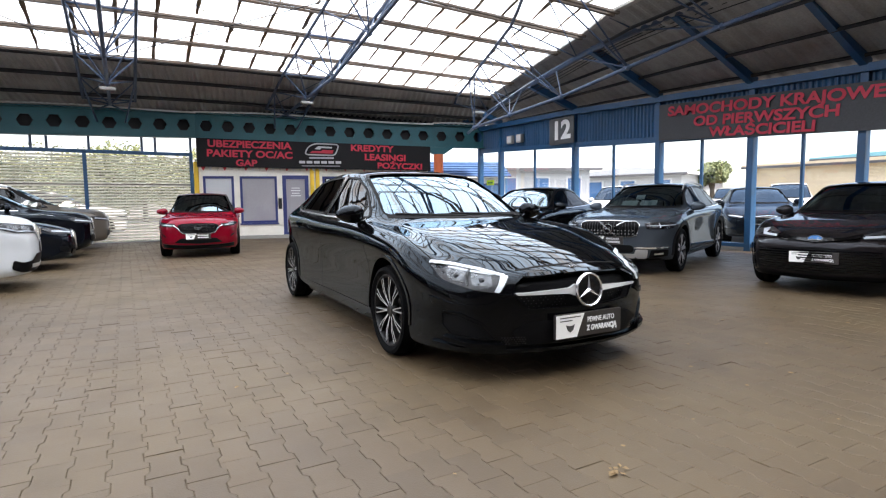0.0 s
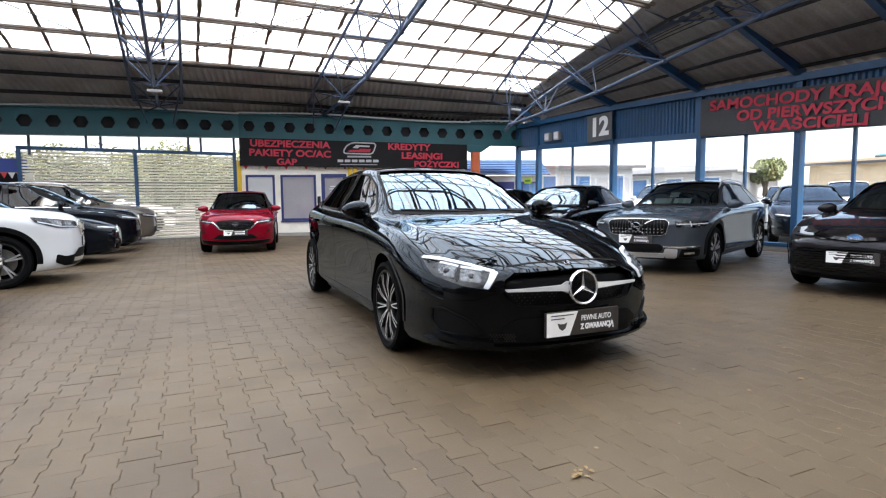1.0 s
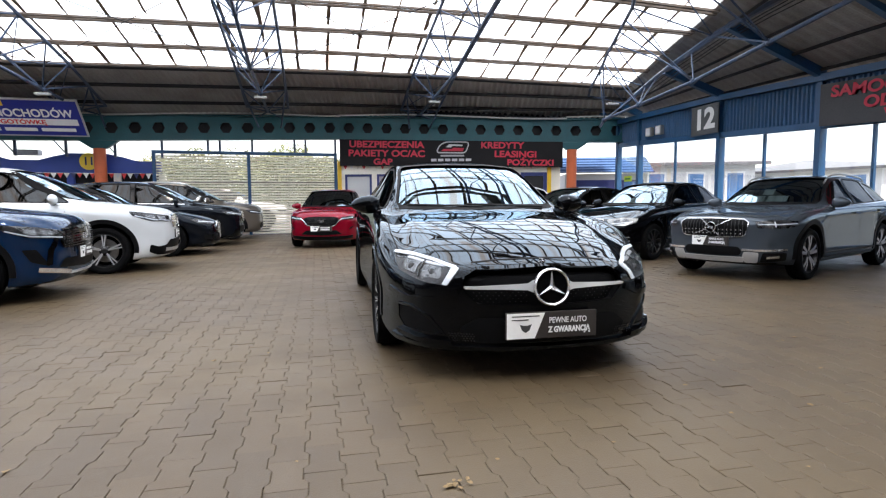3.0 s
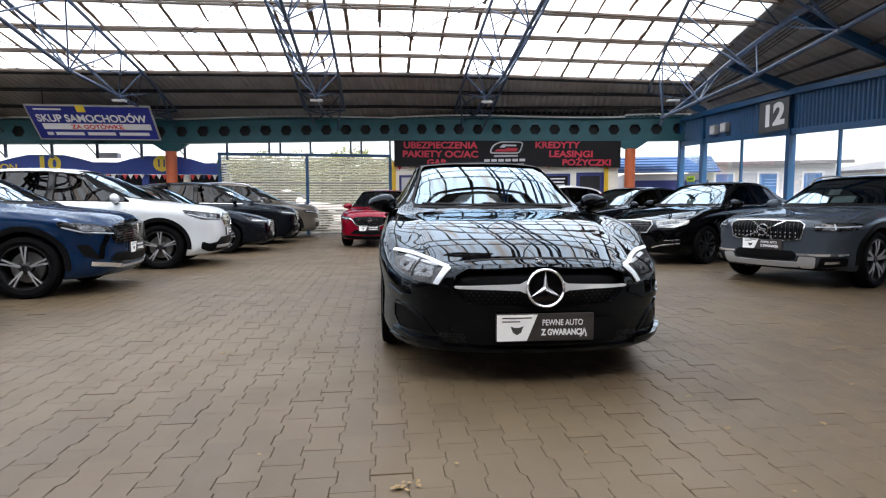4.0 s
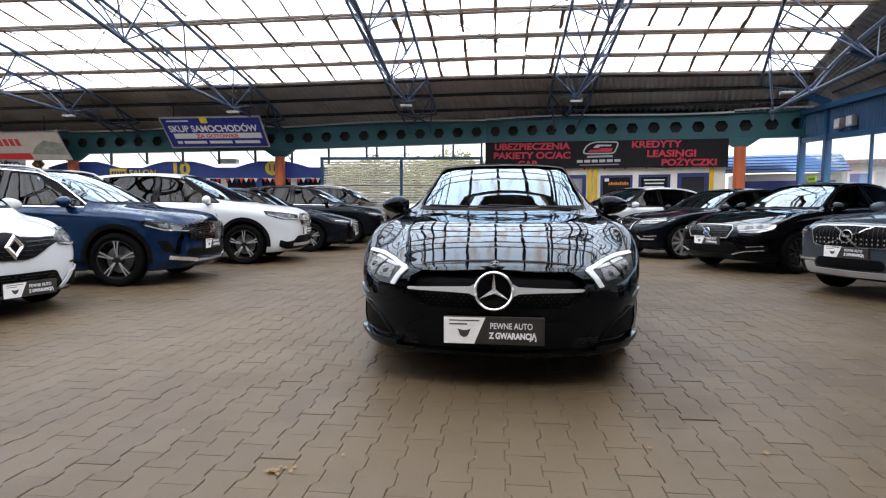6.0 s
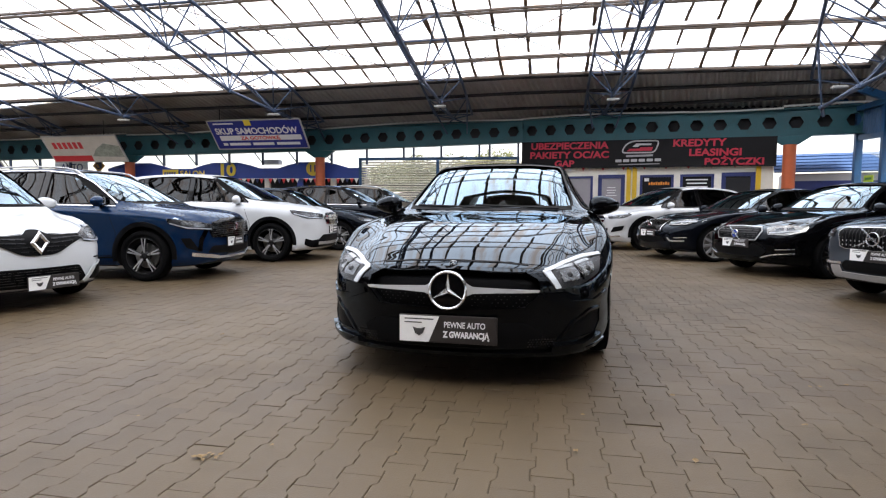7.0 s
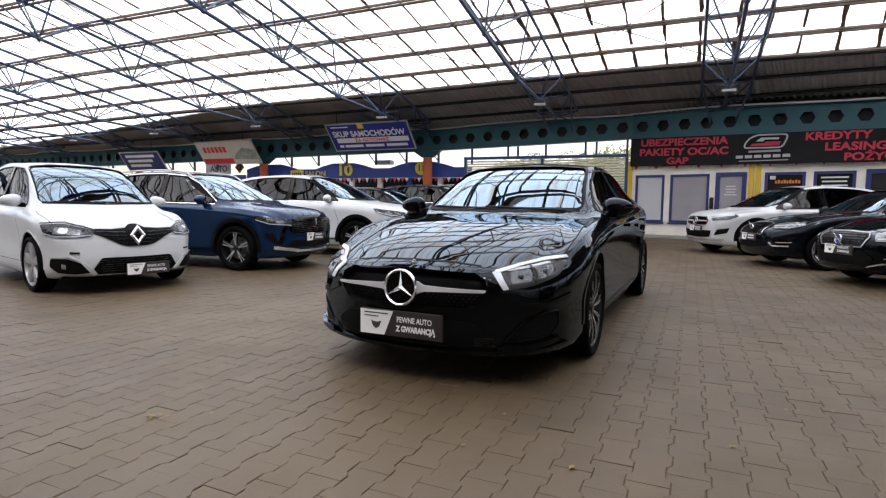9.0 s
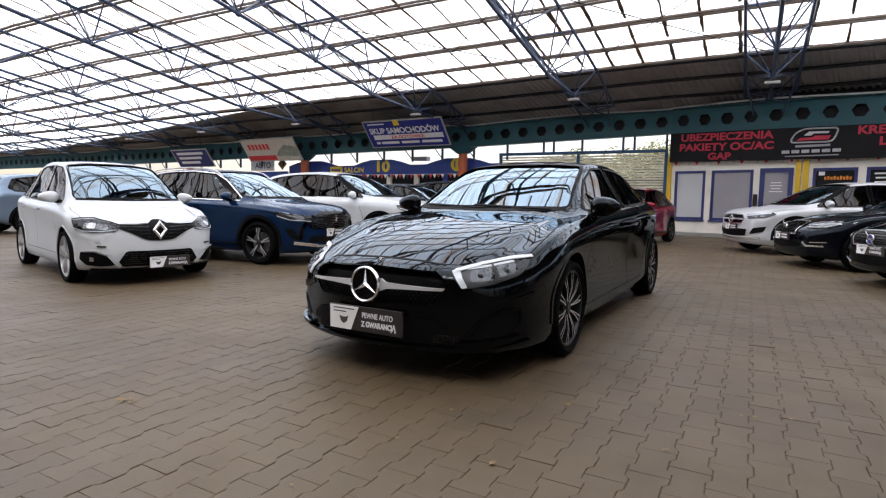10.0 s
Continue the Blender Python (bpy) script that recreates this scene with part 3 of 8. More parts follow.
# ---- window wall with blue posts ----
POSTS = [-12.5, -9.8, -7.2, -4.7, -2.2, 0.2, 2.42, 4.42, 6.72, 9.62, 13.25, 14.52]
SILL = 0.16
wall = thing("wall_east", "blue steel window wall with corrugated blue cladding on top", "wall", kind="structure")
for y in POSTS:
    bm = bmesh.new()
    box(bm, RIGHT - 0.09, y - 0.065, 0, RIGHT + 0.09, y + 0.065, eave(y), bevel=0.008)
    part("post", bm, M_BLUE, wall)
for y0, y1 in zip(POSTS, POSTS[1:]):
    a, b = y0 + 0.065, y1 - 0.065
    bm = bmesh.new()
    for v in box(bm, RIGHT - 0.06, a, 0, RIGHT + 0.06, b, 0.14):
        v.co.z += head(v.co.y)
    part("transom", bm, M_BLUE, wall)
    bm = bmesh.new()
    box(bm, RIGHT - 0.06, a, SILL - 0.08, RIGHT + 0.06, b, SILL, bevel=0.006)
    part("sill", bm, M_BLUE, wall)
    bm = bmesh.new()
    box(bm, RIGHT - 0.05, a, 0, RIGHT + 0.05, b, SILL - 0.08)
    part("plinth", bm, M_CONCRETE, wall)
    mid = (a + b) / 2
    lights = [(a, b)]
    if b - a > 1.3:
        lights = [(a, mid - 0.027), (mid + 0.027, b)]
        bm = bmesh.new()
        box(bm, RIGHT - 0.03, mid - 0.027, SILL, RIGHT + 0.03, mid + 0.027, head(mid) + 0.02)
        part("mullion", bm, M_BLUE, wall)
    for p, q in lights:
        bm = bmesh.new()
        for v in box(bm, RIGHT - 0.004, p, SILL, RIGHT + 0.004, q, SILL + 1):
            v.co.z = head(v.co.y) + 0.01 if v.co.z > SILL + 0.5 else SILL
        ob = part("pane", bm, M_WINDOW, wall)
        ob.visible_shadow = False
    bm = bmesh.new()
    n = max(6, round((b - a) / 0.11))
    vs = []
    for i in range(n * 4 + 1):
        y = lerp(a, b, i / (n * 4))
        x = RIGHT + (0.02, 0.02, -0.015, -0.015)[i % 4]
        vs.append((bm.verts.new((x, y, head(y) + 0.14)), bm.verts.new((x, y, eave(y)))))
    for p, q in zip(vs, vs[1:]):
        bm.faces.new((p[0], p[1], q[1], q[0]))
    part("cladding", bm, M_BLUE, wall)
bm = bmesh.new()
last = None
for y in (-14, 0, 2.42, 4.42, 6.72, 9.62, 14.5):
    ring = [bm.verts.new((RIGHT + a, y, eave(y) + b)) for a, b in ((-0.15, -0.12), (0.15, -0.12), (0.15, 0.02), (-0.15, 0.02))]
    if last:
        for e in range(4):
            bm.faces.new((last[e], last[(e + 1) % 4], ring[(e + 1) % 4], ring[e]))
    last = ring
bmesh.ops.recalc_face_normals(bm, faces=bm.faces[:])
part("eave_beam", bm, M_BLUE, wall)
# sloping blue rafters between the last truss and the wall
for y in POSTS:
    bm = bmesh.new()
    a = heavy(y)
    b = Vector((RIGHT, y, eave(y) + 0.02))
    dv = b - a
    made = box(bm, -0.5, -0.06, -0.09, 0.5, 0.06, 0.09)
    bmesh.ops.transform(bm, matrix=Matrix.Translation((a + b) / 2) @ dv.to_track_quat("X", "Z").to_matrix().to_4x4() @ Matrix.Diagonal((dv.length, 1, 1, 1)), verts=made)
    part("rafter", bm, M_BLUE, wall)

# plain closing walls out of the way; the unseen south one darkens car-front reflections
bm = bmesh.new()
box(bm, -62, -18.2, 0, RIGHT, -18, 6)
tagged(part("wall_south", bm, M_GREYWALL), "plain dark grey wall that closes the hall", "wall", kind="structure")
bm = bmesh.new()
box(bm, -62.2, -18, 0, -62, 15.8, 6)
tagged(part("wall_west", bm, M_GREYWALL), "plain grey end wall of the hall", "wall", kind="structure")
bm = bmesh.new()
box(bm, RIGHT - 0.05, -18, 0, RIGHT + 0.05, -12.6, eave(-12.6))
tagged(part("wall_east_end", bm, M_GREYWALL), "plain grey wall beside the windows", "wall", kind="structure")

from mathutils.bvhtree import BVHTree

# ---- cars ----
M_TYRE = surface("tyre_rubber", (0.004, 0.004, 0.0043), 0.75, vary=0.2, fine=80, bump=0.2)
M_ALLOY = surface("alloy", (0.40, 0.40, 0.41), 0.42, metal=0.55, vary=0.08, bump=0)
M_ALLOYDARK = surface("dark_alloy", (0.014, 0.014, 0.015), 0.35, metal=0.4, vary=0.1, bump=0)
M_DISC = surface("brake_disc", (0.25, 0.24, 0.23), 0.4, metal=0.9, vary=0.2)
M_CHROME = plain("chrome", (0.78, 0.78, 0.79), 0.13, 0.82)
M_CHROMEBAR = plain("brushed_chrome", (0.80, 0.80, 0.81), 0.24, 0.45)
M_SATIN = plain("satin_silver", (0.50, 0.51, 0.52), 0.28, 0.5)
M_TRIM = surface("black_plastic", (0.004, 0.004, 0.0045), 0.5, vary=0.2, bump=0.1)
M_GLOSSBLACK = plain("gloss_black", (0.002, 0.002, 0.0025), 0.12, 0, 0.3)
M_GLOSSBLACK.node_tree.nodes["Principled BSDF"].inputs["Specular IOR Level"].default_value = 0.2
M_CABIN = surface("cabin_cloth", (0.007, 0.007, 0.008), 0.85, vary=0.25, fine=120)
M_GLASS = pane_glass("car_glass", (0.06, 0.068, 0.066), 0.6, 0.25)
M_SCREEN = pane_glass("windscreen_glass", (0.26, 0.32, 0.33), 3.2, 0.9, (0.66, 0.86, 1.0))
M_TINT = pane_glass("tinted_glass", (0.02, 0.02, 0.022), 0.6, 0.28)
M_LENS = pane_glass("lamp_lens", (0.90, 0.91, 0.92), 0.25, 0.05)
M_REFLECT = surface("lamp_reflector", (0.55, 0.56, 0.58), 0.18, metal=0.9, vary=0.35, scale=14, fine=40, bump=0)
M_LAMPDARK = surface("lamp_bowl", (0.028, 0.028, 0.030), 0.28, metal=0.6, vary=0.5, scale=16, fine=50, bump=0)
M_BOWL = surface("lamp_interior", (0.022, 0.022, 0.024), 0.4, metal=0.2, vary=0.5, scale=16, fine=50, bump=0)
M_DRL = plain("light_guide", (0.55, 0.58, 0.62), 0.3)
M_INNER = surface("lamp_inner", (0.13, 0.135, 0.14), 0.22, metal=0.7, vary=0.7, scale=22, fine=60, bump=0)
M_REDLENS = plain("red_lens", (0.35, 0.012, 0.012), 0.12, 0, 1.0)
M_PLATEBLACK = surface("plate_charcoal", (0.030, 0.025, 0.024), 0.4, vary=0.1)
M_PLATEWHITE = surface("plate_white", (0.90, 0.89, 0.87), 0.4, vary=0.04)
M_PRINT = plain("print_white", (0.85, 0.85, 0.85), 0.5)
M_PRINTDARK = plain("print_dark", (0.05, 0.05, 0.05), 0.5)
M_PAPER = surface("paper", (0.75, 0.75, 0.72), 0.7, vary=0.05)

for m_, k_ in ((M_TYRE, 0.05), (M_TRIM, 0.08), (M_CABIN, 0.05)):
    m_.node_tree.nodes["Principled BSDF"].inputs["Specular IOR Level"].default_value = k_


def pchip(points):
    """A smooth curve through (x, y) points that does not overshoot."""
    xs, ys = np.array([p[0] for p in points], float), np.array([p[1] for p in points], float)
    h, d = np.diff(xs), np.diff(ys) / np.diff(xs)
    m = np.zeros(len(xs))
    m[0], m[-1] = d[0], d[-1]
    for i in range(1, len(xs) - 1):
        if d[i - 1] * d[i] > 0:
            a, b = 2 * h[i] + h[i - 1], h[i] + 2 * h[i - 1]
            m[i] = (a + b) / (a / d[i - 1] + b / d[i])

    def f(x):
        x = min(max(x, xs[0]), xs[-1])
        i = int(min(max(np.searchsorted(xs, x) - 1, 0), len(h) - 1))
        t = (x - xs[i]) / h[i]
        return float((1 + 2 * t) * (1 - t) ** 2 * ys[i] + t * (1 - t) ** 2 * h[i] * m[i] + t * t * (3 - 2 * t) * ys[i + 1] + t * t * (t - 1) * h[i] * m[i + 1])
    return f


def catmull(points, per):
    """Points along a smooth curve through 2D points."""
    p = [2 * np.array(points[0]) - np.array(points[1])] + [np.array(q) for q in points] + [2 * np.array(points[-1]) - np.array(points[-2])]
    out = []
    for i in range(1, len(p) - 2):
        for k in range(per):
            t = k / per
            out.append(0.5 * (2 * p[i] + (p[i + 1] - p[i - 1]) * t + (2 * p[i - 1] - 5 * p[i] + 4 * p[i + 1] - p[i + 2]) * t * t + (3 * p[i] - p[i - 1] - 3 * p[i + 1] + p[i + 2]) * t ** 3))
    out.append(p[-2])
    return out


class Shape:
    """The skin of a car: smooth sections along its length. The nose is at y = 0 and faces -y."""

    def __init__(self, s, fine=1.0):
        self.s = s
        self.top, self.belt, self.hw = pchip(s["top"]), pchip(s["belt"]), pchip(s["hw"])
        self.rw, self.rise, self.bot = pchip(s["rw"]), pchip(s["rise"]), pchip(s["bot"])
        self.nose, self.tail = pchip(s["nose"]), pchip(s["tail"])
        self.fine = fine

    def half(self, y, inset=0.0):
        hw, b, t, lo, rw, ri = self.hw(y), self.belt(y), self.top(y), self.bot(y), self.rw(y), self.rise(y)
        z8, edge = b + 0.012, max(b + 0.02, t - ri)
        k = self.s.get("waist", 0.028)
        c = [(0, lo), (0.55 * hw, lo), (hw - 0.10, lo + 0.004), (hw - 0.04, lo + 0.045), (hw - 0.016, lo + 0.15),
             (hw - 0.020, lo + 0.52 * (b - lo)), (hw, b - 0.13), (hw - k * 0.25, b - 0.055), (hw - k, b - 0.012), (hw - k * 2.3, z8 + 0.01),
             ((hw - k * 2.3) * 0.42 + rw * 0.58, z8 + 0.55 * (edge - z8)), (rw, edge), (rw * 0.88, edge + (t - edge) * 0.42), (rw * 0.5, t - (t - edge) * 0.16), (0, t)]
        return catmull(c, 4 if self.fine >= 1 else 3)

    def build(self):
        s, L = self.s, self.s["L"]
        n = int(64 * self.fine) + 8
        ys = [L * (0.5 - 0.5 * math.cos(math.pi * (0.04 + 0.92 * i / (n - 1)))) for i in range(n)]
        ys = [(y - ys[0]) / (ys[-1] - ys[0]) * L for y in ys]
        bow, rbow = s.get("bow", 0.30), s.get("rbow", 0.2)
        reach, rreach = s.get("reach", 0.95), s.get("rreach", 0.8)
        W = max(p[1] for p in s["hw"])

        def moved(x, y, z):
            k = max(0.0, 1 - y / reach) ** 1.5
            q = max(0.0, 1 - (L - y) / rreach) ** 1.5
            u = min(1.2, abs(x) / W)
            return Vector((x, y + k * (bow * u ** 2.6 + self.nose(z)) - q * (rbow * u ** 2.6 + self.tail(z)), z))

        bm = bmesh.new()
        rings = []
        for y in ys:
            e = min(y / 0.07, (L - y) / 0.07, 1.0)
            e = math.sqrt(max(0.0, 1 - (1 - e) ** 2))
            pts = self.half(y)
            pts = pts + [np.array((-p[0], p[1])) for p in pts[-2:0:-1]]
            zc = 0.5 * (self.bot(y) + self.belt(y))
            ring = []
            for x, z in pts:
                x, z = x * (0.955 + 0.045 * e), zc + (z - zc) * (0.90 + 0.10 * e)
                ring.append(bm.verts.new(moved(x, y, z)))
            rings.append(ring)
        for a, b in zip(rings, rings[1:]):
            for i in range(len(a)):
                j = (i + 1) % len(a)
                bm.faces.new((a[i], a[j], b[j], b[i]))
        for ring, y in ((rings[0], 0.0), (rings[-1], L)):
            zc = 0.5 * (self.bot(y) + self.belt(y))
            last = ring
            raw = [(v.co.x, v.co.z) for v in ring]
            for f in (0.93, 0.8, 0.62, 0.42, 0.2):
                cur = [bm.verts.new(moved(x * f, y, zc + (z - zc) * f)) for x, z in raw]
                for i in range(len(cur)):
                    j = (i + 1) % len(cur)
                    q = (last[i], last[j], cur[j], cur[i])
                    bm.faces.new(q if ring is rings[-1] else q[::-1])
                last = cur
            c = bm.verts.new(moved(0, y, zc))
            for i in range(len(last)):
                j = (i + 1) % len(last)
                q = (last[i], last[j], c)
                bm.faces.new(q if ring is rings[-1] else q[::-1])
        bmesh.ops.recalc_face_normals(bm, faces=bm.faces[:])
        from_bvh = BVHTree.FromBMesh(bm)
        self.bvh = from_bvh
        return bm

    def wrap(self, a, z):
        """How far round the nose an outline reaches: lamps, high up, run back into the wings."""
        f = 1 + 0.5 * min(1.0, max(0.0, (z / self.top(0.3) - 0.5) / 0.3))
        return a if abs(a) < 0.6 else math.copysign(0.6 + (abs(a) - 0.6) * f, a)

    # ---- shapes laid on the skin ----
    def ray(self, view, a, b):
        L = self.s["L"]
        if view == "round":
            # a runs round the nose, from the middle to the wings
            v = Vector((math.sin(a / 0.9), -math.cos(a / 0.9), 0))
            hit, nor, _, _ = self.bvh.ray_cast(Vector((0, 0.9, b)) + v * 3, -v)
            if hit is None:
                hit, nor = self.bvh.find_nearest(Vector((0, 0.9, b)) + v * 0.8)[:2]
            return hit, nor
        o, d = {"front": ((a, -3, b), (0, 1, 0)), "rear": ((a, L + 3, b), (0, -1, 0)), "side": ((3, a, b), (-1, 0, 0)), "side_": ((-3, a, b), (1, 0, 0)), "top": ((a, b, 4), (0, 0, -1))}[view]
        hit, nor, _, _ = self.bvh.ray_cast(Vector(o), Vector(d))
        if hit is None:
            near = self.bvh.find_nearest(Vector({"front": (a, 0.3, b), "rear": (a, L - 0.3, b), "side": (0.9, a, b), "side_": (-0.9, a, b), "top": (a, b, 1)}[view]))
            hit, nor = near[0], near[1]
        return hit, nor

    def laid(self, bm, view, off, thick):
        """Drop a flat mesh (in the two coordinates of the view) on the skin."""
        for v in bm.verts:
            hit, nor = self.ray(view, v.co.x, v.co.y)
            v.co = hit + nor * off
        bmesh.ops.recalc_face_normals(bm, faces=bm.faces[:])
        out = {"front": (0, -1, 0), "round": (0, -1, 0), "rear": (0, 1, 0), "side": (1, 0, 0), "side_": (-1, 0, 0), "top": (0, 0, 1)}[view]
        if sum((f.normal.dot(Vector(out)) * f.calc_area() for f in bm.faces), 0.0) < 0:
            bmesh.ops.reverse_faces(bm, faces=bm.faces[:])
        if thick:
            bm.normal_update()
            nrm = {v: v.normal.copy() for v in bm.verts}
            old = bm.verts[:]
            r = bmesh.ops.extrude_face_region(bm, geom=bm.faces[:])
            up = [g for g in r["geom"] if isinstance(g, bmesh.types.BMVert)]
            for v in up:
                v.co += v.normal * 0
            pairs = {}
            for v in up:
                for e in v.link_edges:
                    o = e.other_vert(v)
                    if o in nrm and o.is_valid and (o.co - v.co).length < 1e-6:
                        pairs[v] = o
            for v, o in pairs.items():
                o.co -= nrm[o] * thick
            gone = [v for v in old if v.is_valid and v not in pairs.values()]
            for v in gone:
                v.co -= nrm[v] * thick
            bmesh.ops.recalc_face_normals(bm, faces=bm.faces[:])
        return bm

    def patch(self, view, poly, off=0.004, thick=0.0, step=0.06, round_=0):
        bm = bmesh.new()
        if round_:
            poly = rounded(poly, round_)
        f = bm.faces.new([bm.verts.new((a, b, 0)) for a, b in poly])
        xs, zs = [p[0] for p in poly], [p[1] for p in poly]
        for axis, lo, hi in ((0, min(xs), max(xs)), (1, min(zs), max(zs))):
            n = int((hi - lo) / step)
            for i in range(1, n + 1):
                c = lo + (hi - lo) * i / (n + 1)
                co, no = [0, 0, 0], [0, 0, 0]
                co[axis], no[axis] = c, 1
                bmesh.ops.bisect_plane(bm, geom=bm.verts[:] + bm.edges[:] + bm.faces[:], plane_co=co, plane_no=no, dist=1e-5)
        return self.laid(bm, view, off, thick)

    def strip(self, view, line, width, off=0.003, thick=0.0, step=0.05, closed=False):
        pts = [Vector((a, b)) for a, b in line]
        if closed:
            pts.append(pts[0])
        fine = []
        for a, b in zip(pts, pts[1:]):
            n = max(1, int((b - a).length / step))
            fine += [a.lerp(b, i / n) for i in range(n)]
        if not closed:
            fine.append(pts[-1])
        bm = bmesh.new()
        rows = []
        m = len(fine)
        for i, p in enumerate(fine):
            q0 = fine[(i - 1) % m] if closed or i else p
            q1 = fine[(i + 1) % m] if closed or i < m - 1 else p
            d = (q1 - q0).normalized()
            nrm = Vector((-d.y, d.x)) * width / 2
            rows.append((bm.verts.new((p.x + nrm.x, p.y + nrm.y, 0)), bm.verts.new((p.x - nrm.x, p.y - nrm.y, 0))))
        for i in range(m if closed else m - 1):
            a, b = rows[i], rows[(i + 1) % m]
            bm.faces.new((a[0], a[1], b[1], b[0]))
        return self.laid(bm, view, off, thick)


def rounded(poly, r):
    """Round the corners of an outline."""
    out = []
    n = len(poly)
    for i in range(n):
        p, a, b = Vector(poly[i]), Vector(poly[i - 1]), Vector(poly[(i + 1) % n])
        u, v = (a - p), (b - p)
        k = min(r, u.length * 0.45, v.length * 0.45)
        s, e = p + u.normalized() * k, p + v.normalized() * k
        for t in (0, 0.33, 0.67, 1):
            q = s * (1 - t) ** 2 + p * 2 * t * (1 - t) + e * t * t
            out.append((q.x, q.y))
    return out


def mirror_poly(poly):
    return [(-a, b) for a, b in poly][::-1]


def prism(poly, view, lo, hi):
    """A closed cutter with the outline in a view's coordinates."""
    bm = bmesh.new()
    put = {"side": lambda a, b, t: (t, a, b), "front": lambda a, b, t: (a, t, b)}[view]
    a = [bm.verts.new(put(p, q, lo)) for p, q in poly]
    b = [bm.verts.new(put(p, q, hi)) for p, q in poly]
    bm.faces.new(a)
    bm.faces.new(b[::-1])
    for i in range(len(a)):
        j = (i + 1) % len(a)
        bm.faces.new((a[i], b[i], b[j], a[j]))
    bmesh.ops.recalc_face_normals(bm, faces=bm.faces[:])
    for f in bm.faces:
        f.material_index = 1
    return bm


def carve(body, cutters):
    """Cut closed shapes out of a mesh object."""
    tmp = []
    for bm in cutters:
        me = mesh_of(bm, "cutter")
        me.materials.append(M_CABIN)
        me.materials.append(M_CABIN)
        ob = new("cutter", me)
        tmp.append(ob)
        mod = body.modifiers.new("cut", "BOOLEAN")
        mod.operation, mod.object, mod.solver = "DIFFERENCE", ob, "MANIFOLD"
    bpy.context.view_layer.update()
    me = bpy.data.meshes.new_from_object(body.evaluated_get(bpy.context.evaluated_depsgraph_get()))
    body.modifiers.clear()
    body.data = me
    for ob in tmp:
        bpy.data.objects.remove(ob)
    return body


def make_wheel(parent, x, y, r, width, spec):
    """A wheel at (x, y); its face looks outwards. spec: spokes, twin, rim material, face material, rim share."""
    side = 1 if x > 0 else -1
    w = new("wheel")
    w.parent = parent
    w.matrix_basis = pose(x, y, r, 0, 0, 0 if side > 0 else 180) @ pose(0, 0, 0, spec.get("turn", 0) * side)
    rr = r * spec.get("share", 0.70)
    bm = bmesh.new()
    o, i = 0.0, -width
    lathe(bm, [(rr * 0.985, o - 0.03), (rr, o - 0.012), (rr + 0.012, o - 0.004), (lerp(rr, r, 0.45), o + 0.006), (lerp(rr, r, 0.8), o - 0.002), (r - 0.012, o - 0.018), (r, o - 0.04),
               (r, (o + i) / 2 + 0.012), (r - 0.008, (o + i) / 2 + 0.006), (r - 0.008, (o + i) / 2 - 0.006), (r, (o + i) / 2 - 0.012), (r, i + 0.04), (r - 0.015, i + 0.015), (lerp(rr, r, 0.5), i), (rr, i + 0.02)], 40)
    bmesh.ops.recalc_face_normals(bm, faces=bm.faces[:])
    part("tyre", bm, M_TYRE, w, soft=30)
    bm = bmesh.new()
    lathe(bm, [(rr, o - 0.012), (rr - 0.012, o - 0.010), (rr - 0.02, o - 0.025), (rr - 0.03, o - 0.09), (rr - 0.03, i + 0.03)], 40)
    lathe(bm, [(0.0, o - 0.022), (0.035, o - 0.02), (0.05, o - 0.03), (0.075, o - 0.04), (0.08, o - 0.07)], 24)
    n = spec.get("spokes", 5)
    for k in range(n):
        for off in ((-0.5, 0.5) if spec.get("twin") else (0,)):
            a = 2 * math.pi * (k + spec.get("phase", 0.25)) / n
            sw = spec.get("width", 0.05)
            spread = spec.get("spread", 0.16) * 2 * math.pi / 5
            a0, a1 = a + off * spread * 0.35, a + off * spread
            p0, p1 = Vector((0, math.cos(a0), math.sin(a0))) * 0.05, Vector((0, math.cos(a1), math.sin(a1))) * (rr - 0.012)
            t = (p1 - p0).cross(Vector((1, 0, 0))).normalized()
            fl = spec.get("flare", 1.0)
            vs = []
            for p, wd, dx in ((p0, sw * 0.55, -0.028), (p0.lerp(p1, 0.5), sw * 0.5, -0.012), (p1, sw * 0.5 * fl, -0.016)):
                vs.append([bm.verts.new(p + t * wd * 0.8 + Vector((dx, 0, 0))), bm.verts.new(p - t * wd * 0.8 + Vector((dx, 0, 0))), bm.verts.new(p - t * wd + Vector((dx - 0.035, 0, 0))), bm.verts.new(p + t * wd + Vector((dx - 0.035, 0, 0)))])
            for q0, q1 in zip(vs, vs[1:]):
                for e in range(4):
                    g = (e + 1) % 4
                    f = bm.faces.new((q0[e], q0[g], q1[g], q1[e]))
                    f.material_index = 1 if e == 0 else 0
    bmesh.ops.recalc_face_normals(bm, faces=bm.faces[:])
    part("rim", bm, [spec.get("rim", M_ALLOY), spec.get("face", spec.get("rim", M_ALLOY))], w, soft=30)
    bm = bmesh.new()
    lathe(bm, [(0.05, o - 0.10), (rr * 0.68, o - 0.10), (rr * 0.68, o - 0.125), (0.05, o - 0.125)], 28)
    bmesh.ops.recalc_face_normals(bm, faces=bm.faces[:])
    part("brake_disc", bm, M_DISC, w)
    bm = bmesh.new()
    lathe(bm, [(0.05, o - 0.15), (rr - 0.03, o - 0.15)], 24)
    part("backing", bm, M_TRIM, w)
    return w


